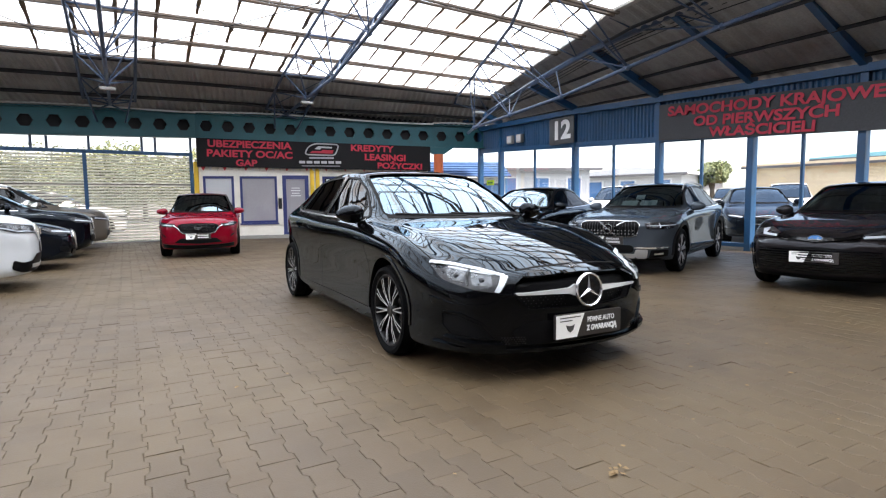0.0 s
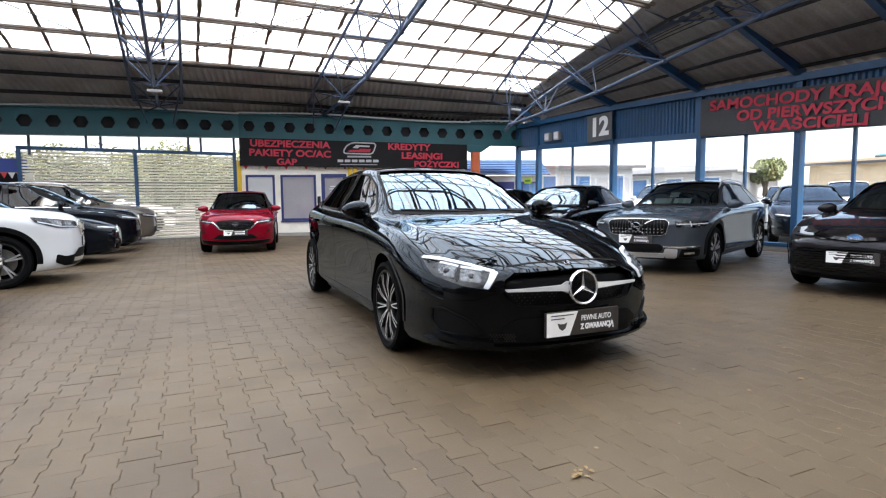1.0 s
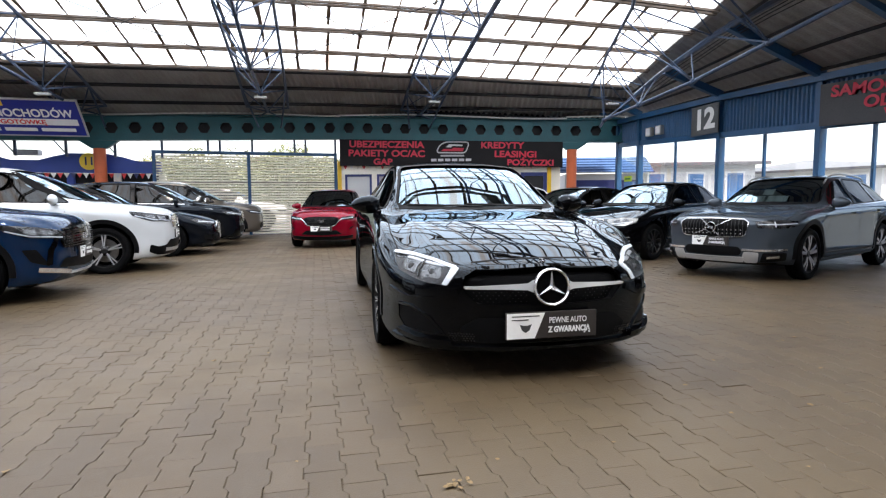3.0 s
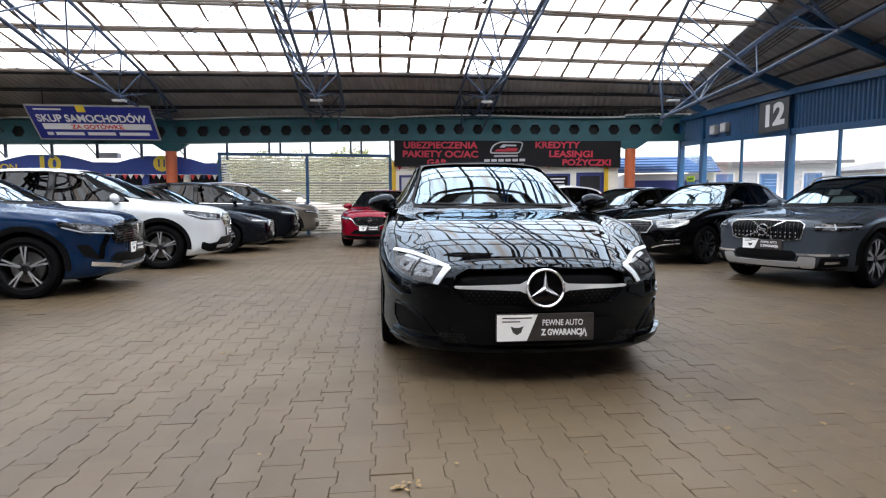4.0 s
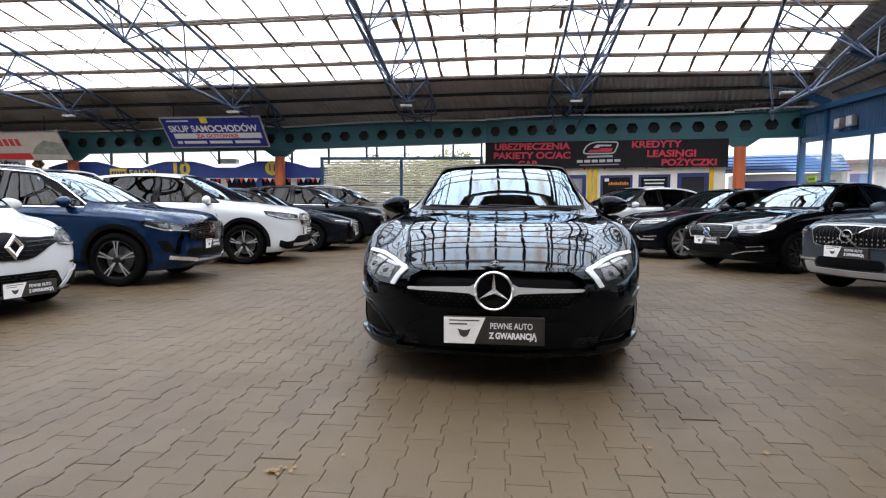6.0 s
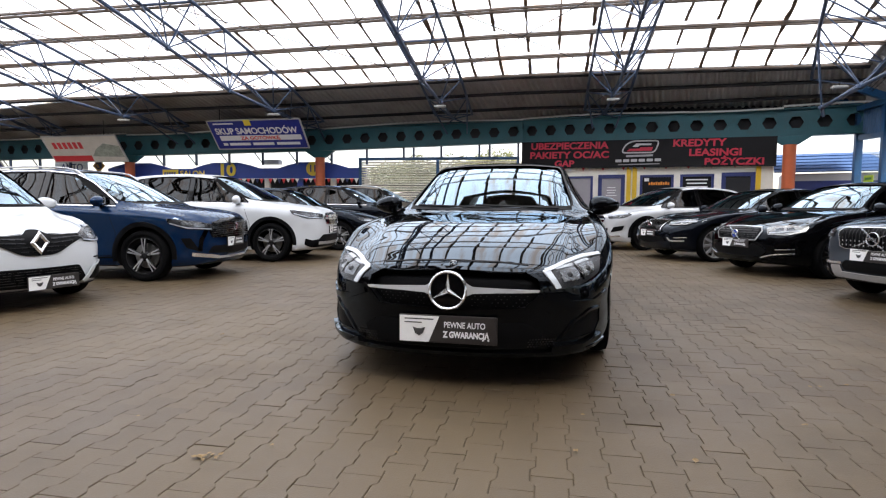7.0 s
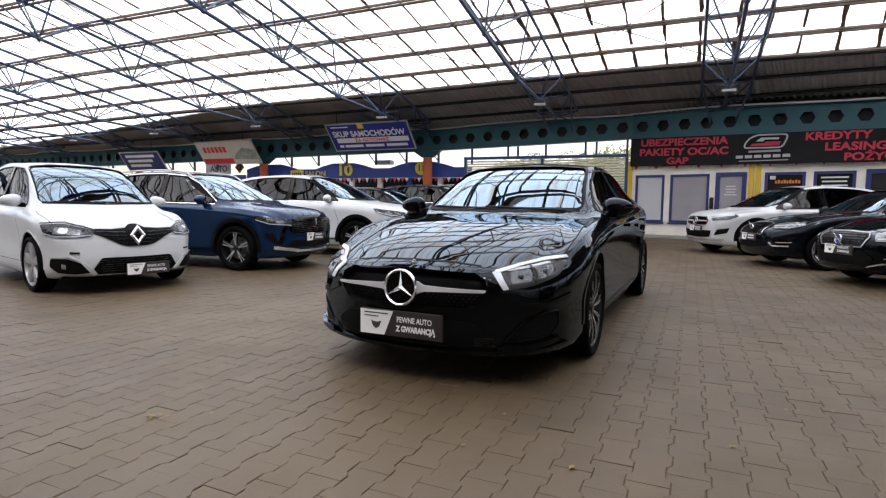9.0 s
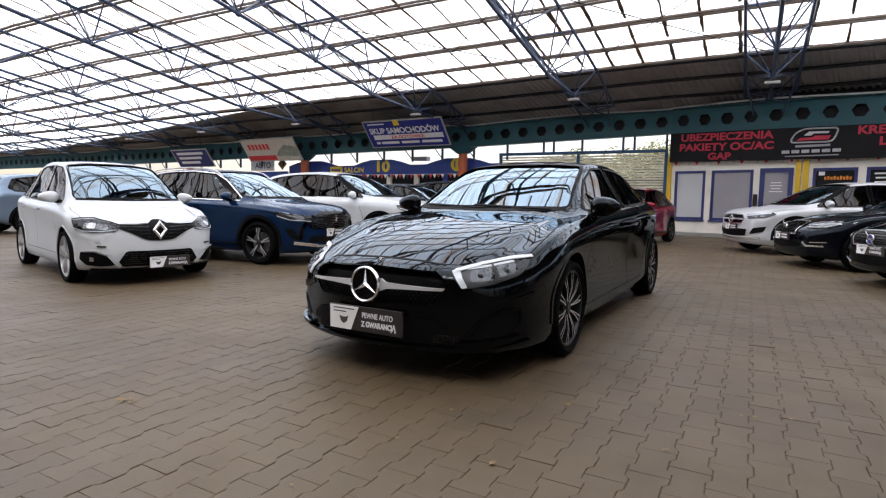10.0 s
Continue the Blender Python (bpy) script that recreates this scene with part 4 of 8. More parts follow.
def make_mirror(parent, x, y, z, paint, size=1.0, lower=None):
    side = 1 if x > 0 else -1
    mir = new("mirror")
    mir.parent = parent
    mir.matrix_basis = pose(x, y, z, 0, 0, 0 if side > 0 else 0) @ Matrix.Diagonal((side, 1, 1, 1))
    bm = bmesh.new()
    bmesh.ops.create_uvsphere(bm, u_segments=16, v_segments=10, radius=1)
    for v in bm.verts:
        a = v.co
        k = 1.0 - 0.25 * a.x
        v.co = Vector((0.125 * a.x * size, (0.085 if a.y < 0 else 0.02) * a.y * size, 0.078 * math.copysign(abs(a.z) ** 0.8, a.z) * k * size))
    bmesh.ops.translate(bm, vec=(0.13 * size, 0, 0.055 * size), verts=bm.verts[:])
    part("cap", bm, paint, mir, soft=50)
    bm = bmesh.new()
    for v in bmesh.ops.create_circle(bm, cap_ends=True, segments=16, radius=1)["verts"]:
        v.co = Vector((0.105 * v.co.x * size + 0.13 * size, 0.021, 0.062 * v.co.y * size + 0.055 * size))
    part("mirror_glass", bm, M_CHROME, mir)
    bm = bmesh.new()
    box(bm, -0.06, -0.03, -0.03, 0.06, 0.03, 0.025, bevel=0.012)
    part("arm", bm, M_TRIM, mir)


def make_seat(parent, x, y, z, wide=0.5):
    s = new("seat")
    s.parent = parent
    bm = bmesh.new()
    box(bm, x - wide / 2, y, z, x + wide / 2, y + 0.5, z + 0.16, bevel=0.05)
    box(bm, x - wide / 2 + 0.02, 0, 0, x + wide / 2 - 0.02, 0.14, 0.62, m=pose(0, y + 0.46, z + 0.08, -16), bevel=0.05)
    box(bm, x - 0.13, 0, 0.66, x + 0.13, 0.1, 0.84, m=pose(0, y + 0.46, z + 0.08, -16), bevel=0.04)
    part("cushion", bm, M_CABIN, s)


def sign_plate(parent, sh, z, w=0.53, h=0.145, x=0.0, tilt=0, letters=True, proud=0.012):
    """Dealer's plate: white left third, charcoal right with raised words."""
    hit, nor = sh.ray("front", x, z)
    y = min(sh.ray("front", x + dx, z)[0].y for dx in (-w / 2, 0, w / 2)) if abs(x) < 0.05 else hit.y
    y = (hit.y if abs(x) >= 0.05 else min(hit.y, y)) - proud
    p = new("number_plate_sign")
    p.parent = parent
    p.matrix_basis = pose(x, y, z, tilt)
    bm = bmesh.new()
    box(bm, -w / 2, 0, -h / 2, w / 2, 0.02, h / 2, bevel=0.006)
    part("holder", bm, M_PLATEBLACK, p)
    bm = bmesh.new()
    loop_prism(bm, [(-w / 2 + 0.004, -h / 2 + 0.004), (-w * 0.19, -h / 2 + 0.004), (-w * 0.08, h / 2 - 0.004), (-w / 2 + 0.004, h / 2 - 0.004)], 0.002, pose(0, -0.003, 0))
    part("white_field", bm, M_PLATEWHITE, p)
    bm = bmesh.new()
    for k, (a, b) in enumerate(((-0.44, -0.14), (-0.44, -0.26))):
        box(bm, w * a, -0.0045, h * (0.36 - 0.13 * k) - 0.003, w * b, -0.003, h * (0.36 - 0.13 * k) + 0.003)
    loop_prism(bm, [(-0.035, 0.022), (-0.012, 0.014), (0.012, 0.014), (0.035, 0.022), (0.022, -0.012), (0.0, -0.026), (-0.022, -0.012)], 0.0015, pose(-w * 0.29, -0.0048, -0.012) @ Matrix.Diagonal((h / 0.15, 1, h / 0.15, 1)))
    part("emblem", bm, M_PRINTDARK, p)
    if letters:
        lettering("line", "PEWNE AUTO", h * 0.30, M_PRINT, p, pose(w * 0.175, -0.003, h * 0.17), 0.78, 0.001, 0.0006)
        lettering("line", "Z GWARANCJĄ", h * 0.30, M_PRINT, p, pose(w * 0.19, -0.003, -h * 0.18), 0.78, 0.001, 0.002)
    else:
        bm = bmesh.new()
        for k in (0.17, -0.18):
            box(bm, -w * 0.03, -0.003, h * k - h * 0.09, w * 0.40, -0.0015, h * k + h * 0.09)
        part("line", bm, M_PRINT, p)
    return p


def ring_badge(parent, m, r, material, kind, back=M_GLOSSBLACK):
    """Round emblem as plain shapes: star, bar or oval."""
    b = new("badge")
    b.parent = parent
    b.matrix_basis = m
    turn = pose(0, 0, 0, 0, 0, -90)
    if kind in ("star", "bar", "oval"):
        bm = bmesh.new()
        lathe(bm, [(r, 0.0), (r * 0.99, 0.012), (r * 0.93, 0.018), (r * 0.87, 0.012), (r * 0.86, 0.0)], 36, turn @ Matrix.Diagonal((1, 1, 1, 1)))
        bmesh.ops.recalc_face_normals(bm, faces=bm.faces[:])
        if kind == "oval":
            bmesh.ops.scale(bm, vec=(1.35, 1, 0.9), verts=bm.verts[:])
        part("ring", bm, material, b, soft=40)
        bm = bmesh.new()
        lathe(bm, [(0.0, 0.004), (r * 0.88, 0.004)], 36, turn)
        if kind == "oval":
            bmesh.ops.scale(bm, vec=(1.35, 1, 0.9), verts=bm.verts[:])
        part("field", bm, back, b)
    bm = bmesh.new()
    if kind == "star":
        for k in range(3):
            a = math.pi / 2 + k * 2 * math.pi / 3
            tip = Vector((math.cos(a) * r * 0.9, -0.008, math.sin(a) * r * 0.9))
            l = Vector((math.cos(a + 1.05) * r * 0.13, -0.006, math.sin(a + 1.05) * r * 0.13))
            q = Vector((math.cos(a - 1.05) * r * 0.13, -0.006, math.sin(a - 1.05) * r * 0.13))
            c = Vector((0, -0.02, 0))
            vs = [bm.verts.new(p) for p in (tip, l, q, c)]
            bm.faces.new((vs[0], vs[1], vs[3]))
            bm.faces.new((vs[0], vs[3], vs[2]))
    elif kind == "bar":
        box(bm, -r * 2.3, -0.016, -r * 0.11, r * 2.3, -0.01, r * 0.11, m=pose(0, 0, 0, 0, 40, 0))
        box(bm, -r * 0.6, -0.022, -r * 0.2, r * 0.6, -0.014, r * 0.2)
    elif kind == "oval":
        for sx in (-1, 1):
            box(bm, -r * 0.06 + sx * r * 0.35, -0.016, -r * 0.6, r * 0.06 + sx * r * 0.35, -0.008, r * 0.6, m=pose(0, 0, 0, 0, 25 * sx, 0))
        box(bm, -r * 1.1, -0.016, -r * 0.06, r * 1.1, -0.008, r * 0.06)
    elif kind == "diamond":
        o = [(0, r * 1.15), (r * 0.85, 0), (0, -r * 1.15), (-r * 0.85, 0)]
        i = [(x * 0.5, z * 0.5) for x, z in o]
        ov, iv = [bm.verts.new((x, -0.006, z)) for x, z in o], [bm.verts.new((x, -0.012, z)) for x, z in i]
        om = [bm.verts.new((x * 0.76, -0.022, z * 0.76)) for x, z in o]
        for k in range(4):
            j = (k + 1) % 4
            bm.faces.new((ov[k], ov[j], om[j], om[k]))
            bm.faces.new((om[k], om[j], iv[j], iv[k]))
    elif kind == "shield":
        loop_prism(bm, [(-r * 0.4, r * 0.9), (r * 0.35, r), (r * 0.2, r * 0.4), (r * 0.6, r * 0.1), (r * 0.1, -r * 0.2), (r * 0.4, -r), (-r * 0.2, -r * 0.5), (-r * 0.5, -r), (-r * 0.2, 0)], 0.012, pose(0, -0.014, 0))
    elif kind == "letter":
        for sx in (-1, 1):
            box(bm, sx * r * 0.55 - r * 0.13, -0.014, -r * 0.7, sx * r * 0.55 + r * 0.13, 0, r * 0.7, m=pose(0, 0, 0, 0, 8 * sx))
        box(bm, -r * 0.5, -0.014, -r * 0.12, r * 0.5, 0, r * 0.12)
    bmesh.ops.recalc_face_normals(bm, faces=bm.faces[:])
    part("emblem", bm, material, b)
    return b

HATCH = dict(
    L=4.50, W=1.82, H=1.44, r=0.322, axles=(0.93, 3.69),
    top=[(0, 0.655), (0.08, 0.70), (0.3, 0.785), (0.7, 0.868), (1.1, 0.93), (1.36, 0.975), (1.5, 1.045), (1.85, 1.25), (2.15, 1.385), (2.45, 1.435), (2.8, 1.445), (3.3, 1.42), (3.75, 1.355), (4.1, 1.255), (4.35, 1.11), (4.5, 0.98)],
    belt=[(0, 0.60), (0.4, 0.735), (1.0, 0.865), (1.6, 0.93), (2.5, 0.965), (3.4, 1.0), (4.1, 1.0), (4.5, 0.88)],
    hw=[(0, 0.72), (0.1, 0.79), (0.3, 0.86), (0.75, 0.91), (1.15, 0.905), (2.2, 0.895), (3.2, 0.905), (3.8, 0.90), (4.2, 0.84), (4.5, 0.75)],
    rw=[(0, 0.60), (0.5, 0.66), (1.2, 0.67), (1.45, 0.68), (2.15, 0.58), (2.7, 0.585), (3.4, 0.58), (3.9, 0.58), (4.2, 0.63), (4.5, 0.62)],
    rise=[(0, 0.03), (0.5, 0.05), (1.2, 0.055), (1.5, 0.065), (2.2, 0.055), (3.5, 0.06), (4.0, 0.08), (4.5, 0.08)],
    bot=[(0, 0.165), (0.4, 0.155), (1, 0.16), (3.8, 0.17), (4.3, 0.24), (4.5, 0.32)],
    nose=[(0.12, 0.12), (0.16, 0.05), (0.20, 0.02), (0.30, 0.0), (0.45, 0), (0.56, 0.005), (0.64, 0.03), (0.70, 0.09), (0.80, 0.16)],
    tail=[(0.2, 0.2), (0.4, 0.04), (0.55, 0.0), (0.8, 0.02), (0.95, 0.1), (1.2, 0.2)],
    cowl=1.42, shelf=3.95, mid=2.62,
    screen=[(-0.67, 1.003), (0.67, 1.003), (0.555, 1.372), (0.3, 1.392), (-0.3, 1.392), (-0.555, 1.372)],
    back=[(-0.54, 1.10), (0.54, 1.10), (0.46, 1.29), (-0.46, 1.29)],
    windows=[[(1.62, 0.985), (2.02, 1.235), (2.30, 1.345), (2.57, 1.365), (2.57, 1.005)], [(2.66, 1.01), (2.66, 1.368), (3.1, 1.362), (3.42, 1.33), (3.42, 1.045)], [(3.50, 1.05), (3.50, 1.315), (3.76, 1.25), (3.90, 1.12)]],
    seams=[[(1.40, 0.30), (1.36, 0.62), (1.50, 0.93)], [(2.61, 0.28), (2.61, 0.98)], [(3.62, 1.03), (3.52, 0.80), (3.30, 0.52), (3.20, 0.30)], [(1.40, 0.29), (3.22, 0.29)]],
    handles=[(2.42, 0.86), (3.42, 0.89)], mirror=(0.86, 1.68, 0.965), bow=0.30, rbow=0.25)

SUV = dict(
    L=4.60, W=1.86, H=1.66, r=0.355, axles=(0.93, 3.62),
    top=[(0, 0.90), (0.06, 0.965), (0.2, 1.015), (0.6, 1.06), (0.9, 1.09), (1.08, 1.12), (1.22, 1.19), (1.64, 1.42), (2.0, 1.58), (2.35, 1.645), (2.8, 1.66), (3.5, 1.63), (4.0, 1.56), (4.25, 1.40), (4.45, 1.18), (4.6, 1.02)],
    belt=[(0, 0.82), (0.4, 0.935), (1.0, 1.0), (1.6, 1.03), (2.5, 1.06), (3.4, 1.10), (4.1, 1.13), (4.6, 0.95)],
    hw=[(0, 0.72), (0.1, 0.80), (0.3, 0.875), (0.75, 0.93), (1.15, 0.925), (2.2, 0.915), (3.2, 0.925), (3.9, 0.915), (4.3, 0.86), (4.6, 0.78)],
    rw=[(0, 0.62), (0.5, 0.69), (1.0, 0.70), (1.15, 0.71), (2.0, 0.62), (2.7, 0.62), (3.5, 0.60), (4.0, 0.58), (4.3, 0.64), (4.6, 0.64)],
    rise=[(0, 0.04), (0.5, 0.045), (1.2, 0.05), (1.5, 0.065), (2.2, 0.06), (3.5, 0.06), (4.1, 0.09), (4.6, 0.08)],
    bot=[(0, 0.22), (0.4, 0.20), (1, 0.21), (3.8, 0.22), (4.3, 0.30), (4.6, 0.38)],
    nose=[(0.18, 0.18), (0.24, 0.08), (0.32, 0.03), (0.5, 0), (0.7, 0.0), (0.86, 0.02), (0.95, 0.06), (1.02, 0.11)],
    tail=[(0.3, 0.15), (0.5, 0.0), (0.7, 0.02), (1.0, 0.05), (1.2, 0.1), (1.5, 0.2)],
    cowl=1.14, shelf=4.15, mid=2.5,
    screen=[(-0.75, 1.14), (0.75, 1.14), (0.605, 1.575), (0.32, 1.60), (-0.32, 1.60), (-0.605, 1.575)],
    back=[(-0.56, 1.22), (0.56, 1.22), (0.5, 1.5), (-0.5, 1.5)],
    windows=[[(1.36, 1.095), (1.80, 1.40), (2.08, 1.53), (2.45, 1.565), (2.45, 1.115)], [(2.55, 1.105), (2.55, 1.575), (3.1, 1.57), (3.38, 1.55), (3.38, 1.13)], [(3.47, 1.135), (3.47, 1.54), (3.85, 1.47), (4.02, 1.22), (3.92, 1.16)]],
    seams=[[(1.35, 0.38), (1.32, 0.7), (1.42, 1.02)], [(2.50, 0.36), (2.50, 1.07)], [(3.50, 1.1), (3.45, 0.9), (3.2, 0.62), (3.12, 0.38)], [(1.35, 0.37), (3.14, 0.37)]],
    handles=[(2.30, 0.97), (3.30, 1.0)], mirror=(0.88, 1.56, 1.09), bow=0.26, rbow=0.16, cladding=True)

SEDAN = dict(
    L=4.88, W=1.86, H=1.45, r=0.335, axles=(0.93, 3.75),
    top=[(0, 0.68), (0.08, 0.73), (0.3, 0.80), (0.8, 0.89), (1.25, 0.955), (1.48, 0.985), (1.62, 1.05), (2.0, 1.27), (2.3, 1.395), (2.6, 1.44), (2.95, 1.45), (3.4, 1.415), (3.85, 1.27), (4.15, 1.14), (4.35, 1.085), (4.7, 1.05), (4.88, 1.0)],
    belt=[(0, 0.62), (0.4, 0.76), (1.0, 0.88), (1.6, 0.935), (2.5, 0.96), (3.4, 0.985), (4.2, 1.0), (4.88, 0.93)],
    hw=[(0, 0.70), (0.1, 0.78), (0.3, 0.86), (0.75, 0.925), (1.2, 0.925), (2.3, 0.915), (3.3, 0.925), (4.0, 0.915), (4.5, 0.86), (4.88, 0.77)],
    rw=[(0, 0.60), (0.5, 0.68), (1.3, 0.70), (1.6, 0.69), (2.3, 0.58), (2.9, 0.575), (3.4, 0.56), (3.9, 0.55), (4.3, 0.66), (4.88, 0.64)],
    rise=[(0, 0.03), (0.5, 0.05), (1.3, 0.055), (1.6, 0.065), (2.3, 0.055), (3.5, 0.06), (4.1, 0.06), (4.88, 0.05)],
    bot=[(0, 0.20), (0.4, 0.175), (1, 0.18), (4.0, 0.19), (4.5, 0.25), (4.88, 0.33)],
    nose=[(0.12, 0.20), (0.19, 0.09), (0.26, 0.03), (0.36, 0.01), (0.5, 0), (0.62, 0.01), (0.70, 0.05), (0.76, 0.10), (0.85, 0.16)],
    tail=[(0.2, 0.2), (0.4, 0.04), (0.55, 0.0), (0.8, 0.02), (1.0, 0.06), (1.2, 0.1)],
    cowl=1.52, shelf=3.75, mid=2.75,
    screen=[(-0.71, 1.01), (0.71, 1.01), (0.56, 1.38), (0.3, 1.40), (-0.3, 1.40), (-0.56, 1.38)],
    back=[(-0.58, 1.12), (0.58, 1.12), (0.5, 1.33), (-0.5, 1.33)],
    windows=[[(1.74, 0.985), (2.14, 1.245), (2.42, 1.35), (2.72, 1.375), (2.72, 1.005)], [(2.81, 1.01), (2.81, 1.378), (3.2, 1.36), (3.5, 1.305), (3.56, 1.04)], [(3.63, 1.045), (3.60, 1.27), (3.82, 1.17), (3.98, 1.06)]],
    seams=[[(1.48, 0.31), (1.44, 0.62), (1.58, 0.93)], [(2.76, 0.29), (2.76, 0.98)], [(3.72, 1.01), (3.62, 0.80), (3.38, 0.52), (3.28, 0.31)], [(1.48, 0.30), (3.30, 0.30)]],
    handles=[(2.56, 0.86), (3.55, 0.885)], mirror=(0.87, 1.8, 0.965), bow=0.30, rbow=0.25)

WAGON = dict(SEDAN)
WAGON.update(
    L=4.94, H=1.54, r=0.365, axles=(0.95, 3.87),
    top=[(0, 0.84), (0.08, 0.895), (0.3, 0.94), (0.8, 0.985), (1.25, 1.025), (1.5, 1.05), (1.64, 1.12), (2.0, 1.335), (2.3, 1.465), (2.6, 1.52), (3.0, 1.54), (3.7, 1.51), (4.3, 1.43), (4.55, 1.30), (4.75, 1.12), (4.94, 1.0)],
    belt=[(0, 0.76), (0.4, 0.865), (1.0, 0.945), (1.6, 0.99), (2.5, 1.015), (3.4, 1.04), (4.3, 1.06), (4.94, 0.93)],
    bot=[(0, 0.25), (0.4, 0.22), (1, 0.23), (4.0, 0.24), (4.5, 0.30), (4.94, 0.38)],
    rw=[(0, 0.62), (0.5, 0.69), (1.3, 0.71), (1.6, 0.70), (2.3, 0.59), (3.0, 0.585), (3.7, 0.57), (4.3, 0.55), (4.6, 0.62), (4.94, 0.64)],
    hw=[(0, 0.73), (0.1, 0.81), (0.3, 0.88), (0.75, 0.94), (1.2, 0.94), (2.3, 0.93), (3.3, 0.94), (4.0, 0.93), (4.6, 0.87), (4.94, 0.78)],
    nose=[(0.18, 0.18), (0.24, 0.09), (0.31, 0.03), (0.42, 0.0), (0.6, 0), (0.80, 0.0), (0.88, 0.03), (0.93, 0.08), (1.0, 0.14)],
    screen=[(-0.72, 1.078), (0.72, 1.078), (0.57, 1.46), (0.3, 1.485), (-0.3, 1.485), (-0.57, 1.46)],
    back=[(-0.54, 1.15), (0.54, 1.15), (0.48, 1.38), (-0.48, 1.38)],
    windows=[[(1.78, 1.045), (2.16, 1.32), (2.44, 1.425), (2.74, 1.455), (2.74, 1.06)], [(2.83, 1.065), (2.83, 1.46), (3.3, 1.455), (3.66, 1.43), (3.66, 1.09)], [(3.75, 1.095), (3.75, 1.42), (4.2, 1.34), (4.42, 1.2), (4.3, 1.12)]],
    mirror=(0.89, 1.86, 1.03), shelf=4.4, handles=[(2.56, 0.92), (3.6, 0.95)], cladding=True, waist=0.035)

MPV = dict(SUV)
MPV.update(
    L=4.45, W=1.86, H=1.73, r=0.352, axles=(0.92, 3.70),
    top=[(0, 0.80), (0.08, 0.87), (0.3, 0.94), (0.6, 1.00), (0.85, 1.05), (1.0, 1.10), (1.15, 1.18), (1.6, 1.43), (1.95, 1.585), (2.3, 1.64), (2.75, 1.655), (3.4, 1.62), (3.9, 1.53), (4.15, 1.38), (4.32, 1.18), (4.45, 1.02)],
    belt=[(0, 0.73), (0.4, 0.88), (1.0, 0.985), (1.6, 1.02), (2.5, 1.05), (3.4, 1.09), (4.0, 1.12), (4.45, 0.95)],
    bot=[(0, 0.22), (0.4, 0.19), (1, 0.19), (3.7, 0.20), (4.2, 0.26), (4.45, 0.35)],
    nose=[(0.16, 0.18), (0.22, 0.08), (0.30, 0.02), (0.45, 0), (0.6, 0.01), (0.75, 0.04), (0.85, 0.10), (0.98, 0.17)],
    cowl=1.08, shelf=4.0, mid=2.45,
    screen=[(-0.715, 1.125), (0.715, 1.125), (0.595, 1.565), (0.32, 1.60), (-0.32, 1.60), (-0.595, 1.565)],
    hw=[(0, 0.70), (0.1, 0.79), (0.3, 0.87), (0.75, 0.93), (1.15, 0.925), (2.2, 0.915), (3.2, 0.925), (3.8, 0.91), (4.2, 0.85), (4.45, 0.78)],
    rw=[(0, 0.60), (0.5, 0.68), (0.95, 0.71), (1.15, 0.71), (1.95, 0.62), (2.7, 0.62), (3.4, 0.60), (3.9, 0.58), (4.15, 0.64), (4.45, 0.64)],
    rise=[(0, 0.04), (0.5, 0.05), (1.0, 0.06), (1.3, 0.065), (2.2, 0.06), (3.5, 0.06), (4.0, 0.09), (4.45, 0.08)],
    windows=[[(1.32, 1.085), (1.78, 1.42), (2.02, 1.535), (2.38, 1.565), (2.38, 1.10)], [(2.48, 1.105), (2.48, 1.57), (3.0, 1.565), (3.3, 1.54), (3.3, 1.13)], [(3.39, 1.135), (3.39, 1.53), (3.75, 1.45), (3.9, 1.24), (3.82, 1.16)]],
    mirror=(0.88, 1.50, 1.10), cladding=False)

for key in ("top", "screen"):
    MPV[key] = [(a, z if z < 1.06 else 1.06 + (z - 1.06) * 1.13) for a, z in MPV[key]]
MPV["windows"] = [[(a, 1.06 + (z - 1.06) * 1.13) for a, z in w] for w in MPV["windows"]]


def resized(base, L, W, H, axles, r, **more):
    """A base shape stretched to other outer sizes."""
    fy, fx, fz = L / base["L"], W / base["W"], H / base["H"]
    s = dict(base)
    for k in ("top", "belt", "bot"):
        s[k] = [(y * fy, z * fz) for y, z in base[k]]
    for k in ("hw", "rw"):
        s[k] = [(y * fy, x * fx) for y, x in base[k]]
    s["rise"] = [(y * fy, z) for y, z in base["rise"]]
    s["nose"] = [(z * fz, y) for z, y in base["nose"]]
    s["tail"] = [(z * fz, y) for z, y in base["tail"]]
    s["screen"] = [(x * fx, z * fz) for x, z in base["screen"]]
    s["back"] = [(x * fx, z * fz) for x, z in base["back"]]
    s["windows"] = [[(y * fy, z * fz) for y, z in w] for w in base["windows"]]
    s["seams"] = [[(y * fy, z * fz) for y, z in w] for w in base["seams"]]
    s["handles"] = [(y * fy, z * fz) for y, z in base["handles"]]
    mx, my, mz = base["mirror"]
    s["mirror"] = (mx * fx, my * fy, mz * fz)
    for k in ("cowl", "shelf", "mid"):
        s[k] = base[k] * fy
    s.update(L=L, W=W, H=H, axles=axles, r=r)
    s.update(more)
    return s


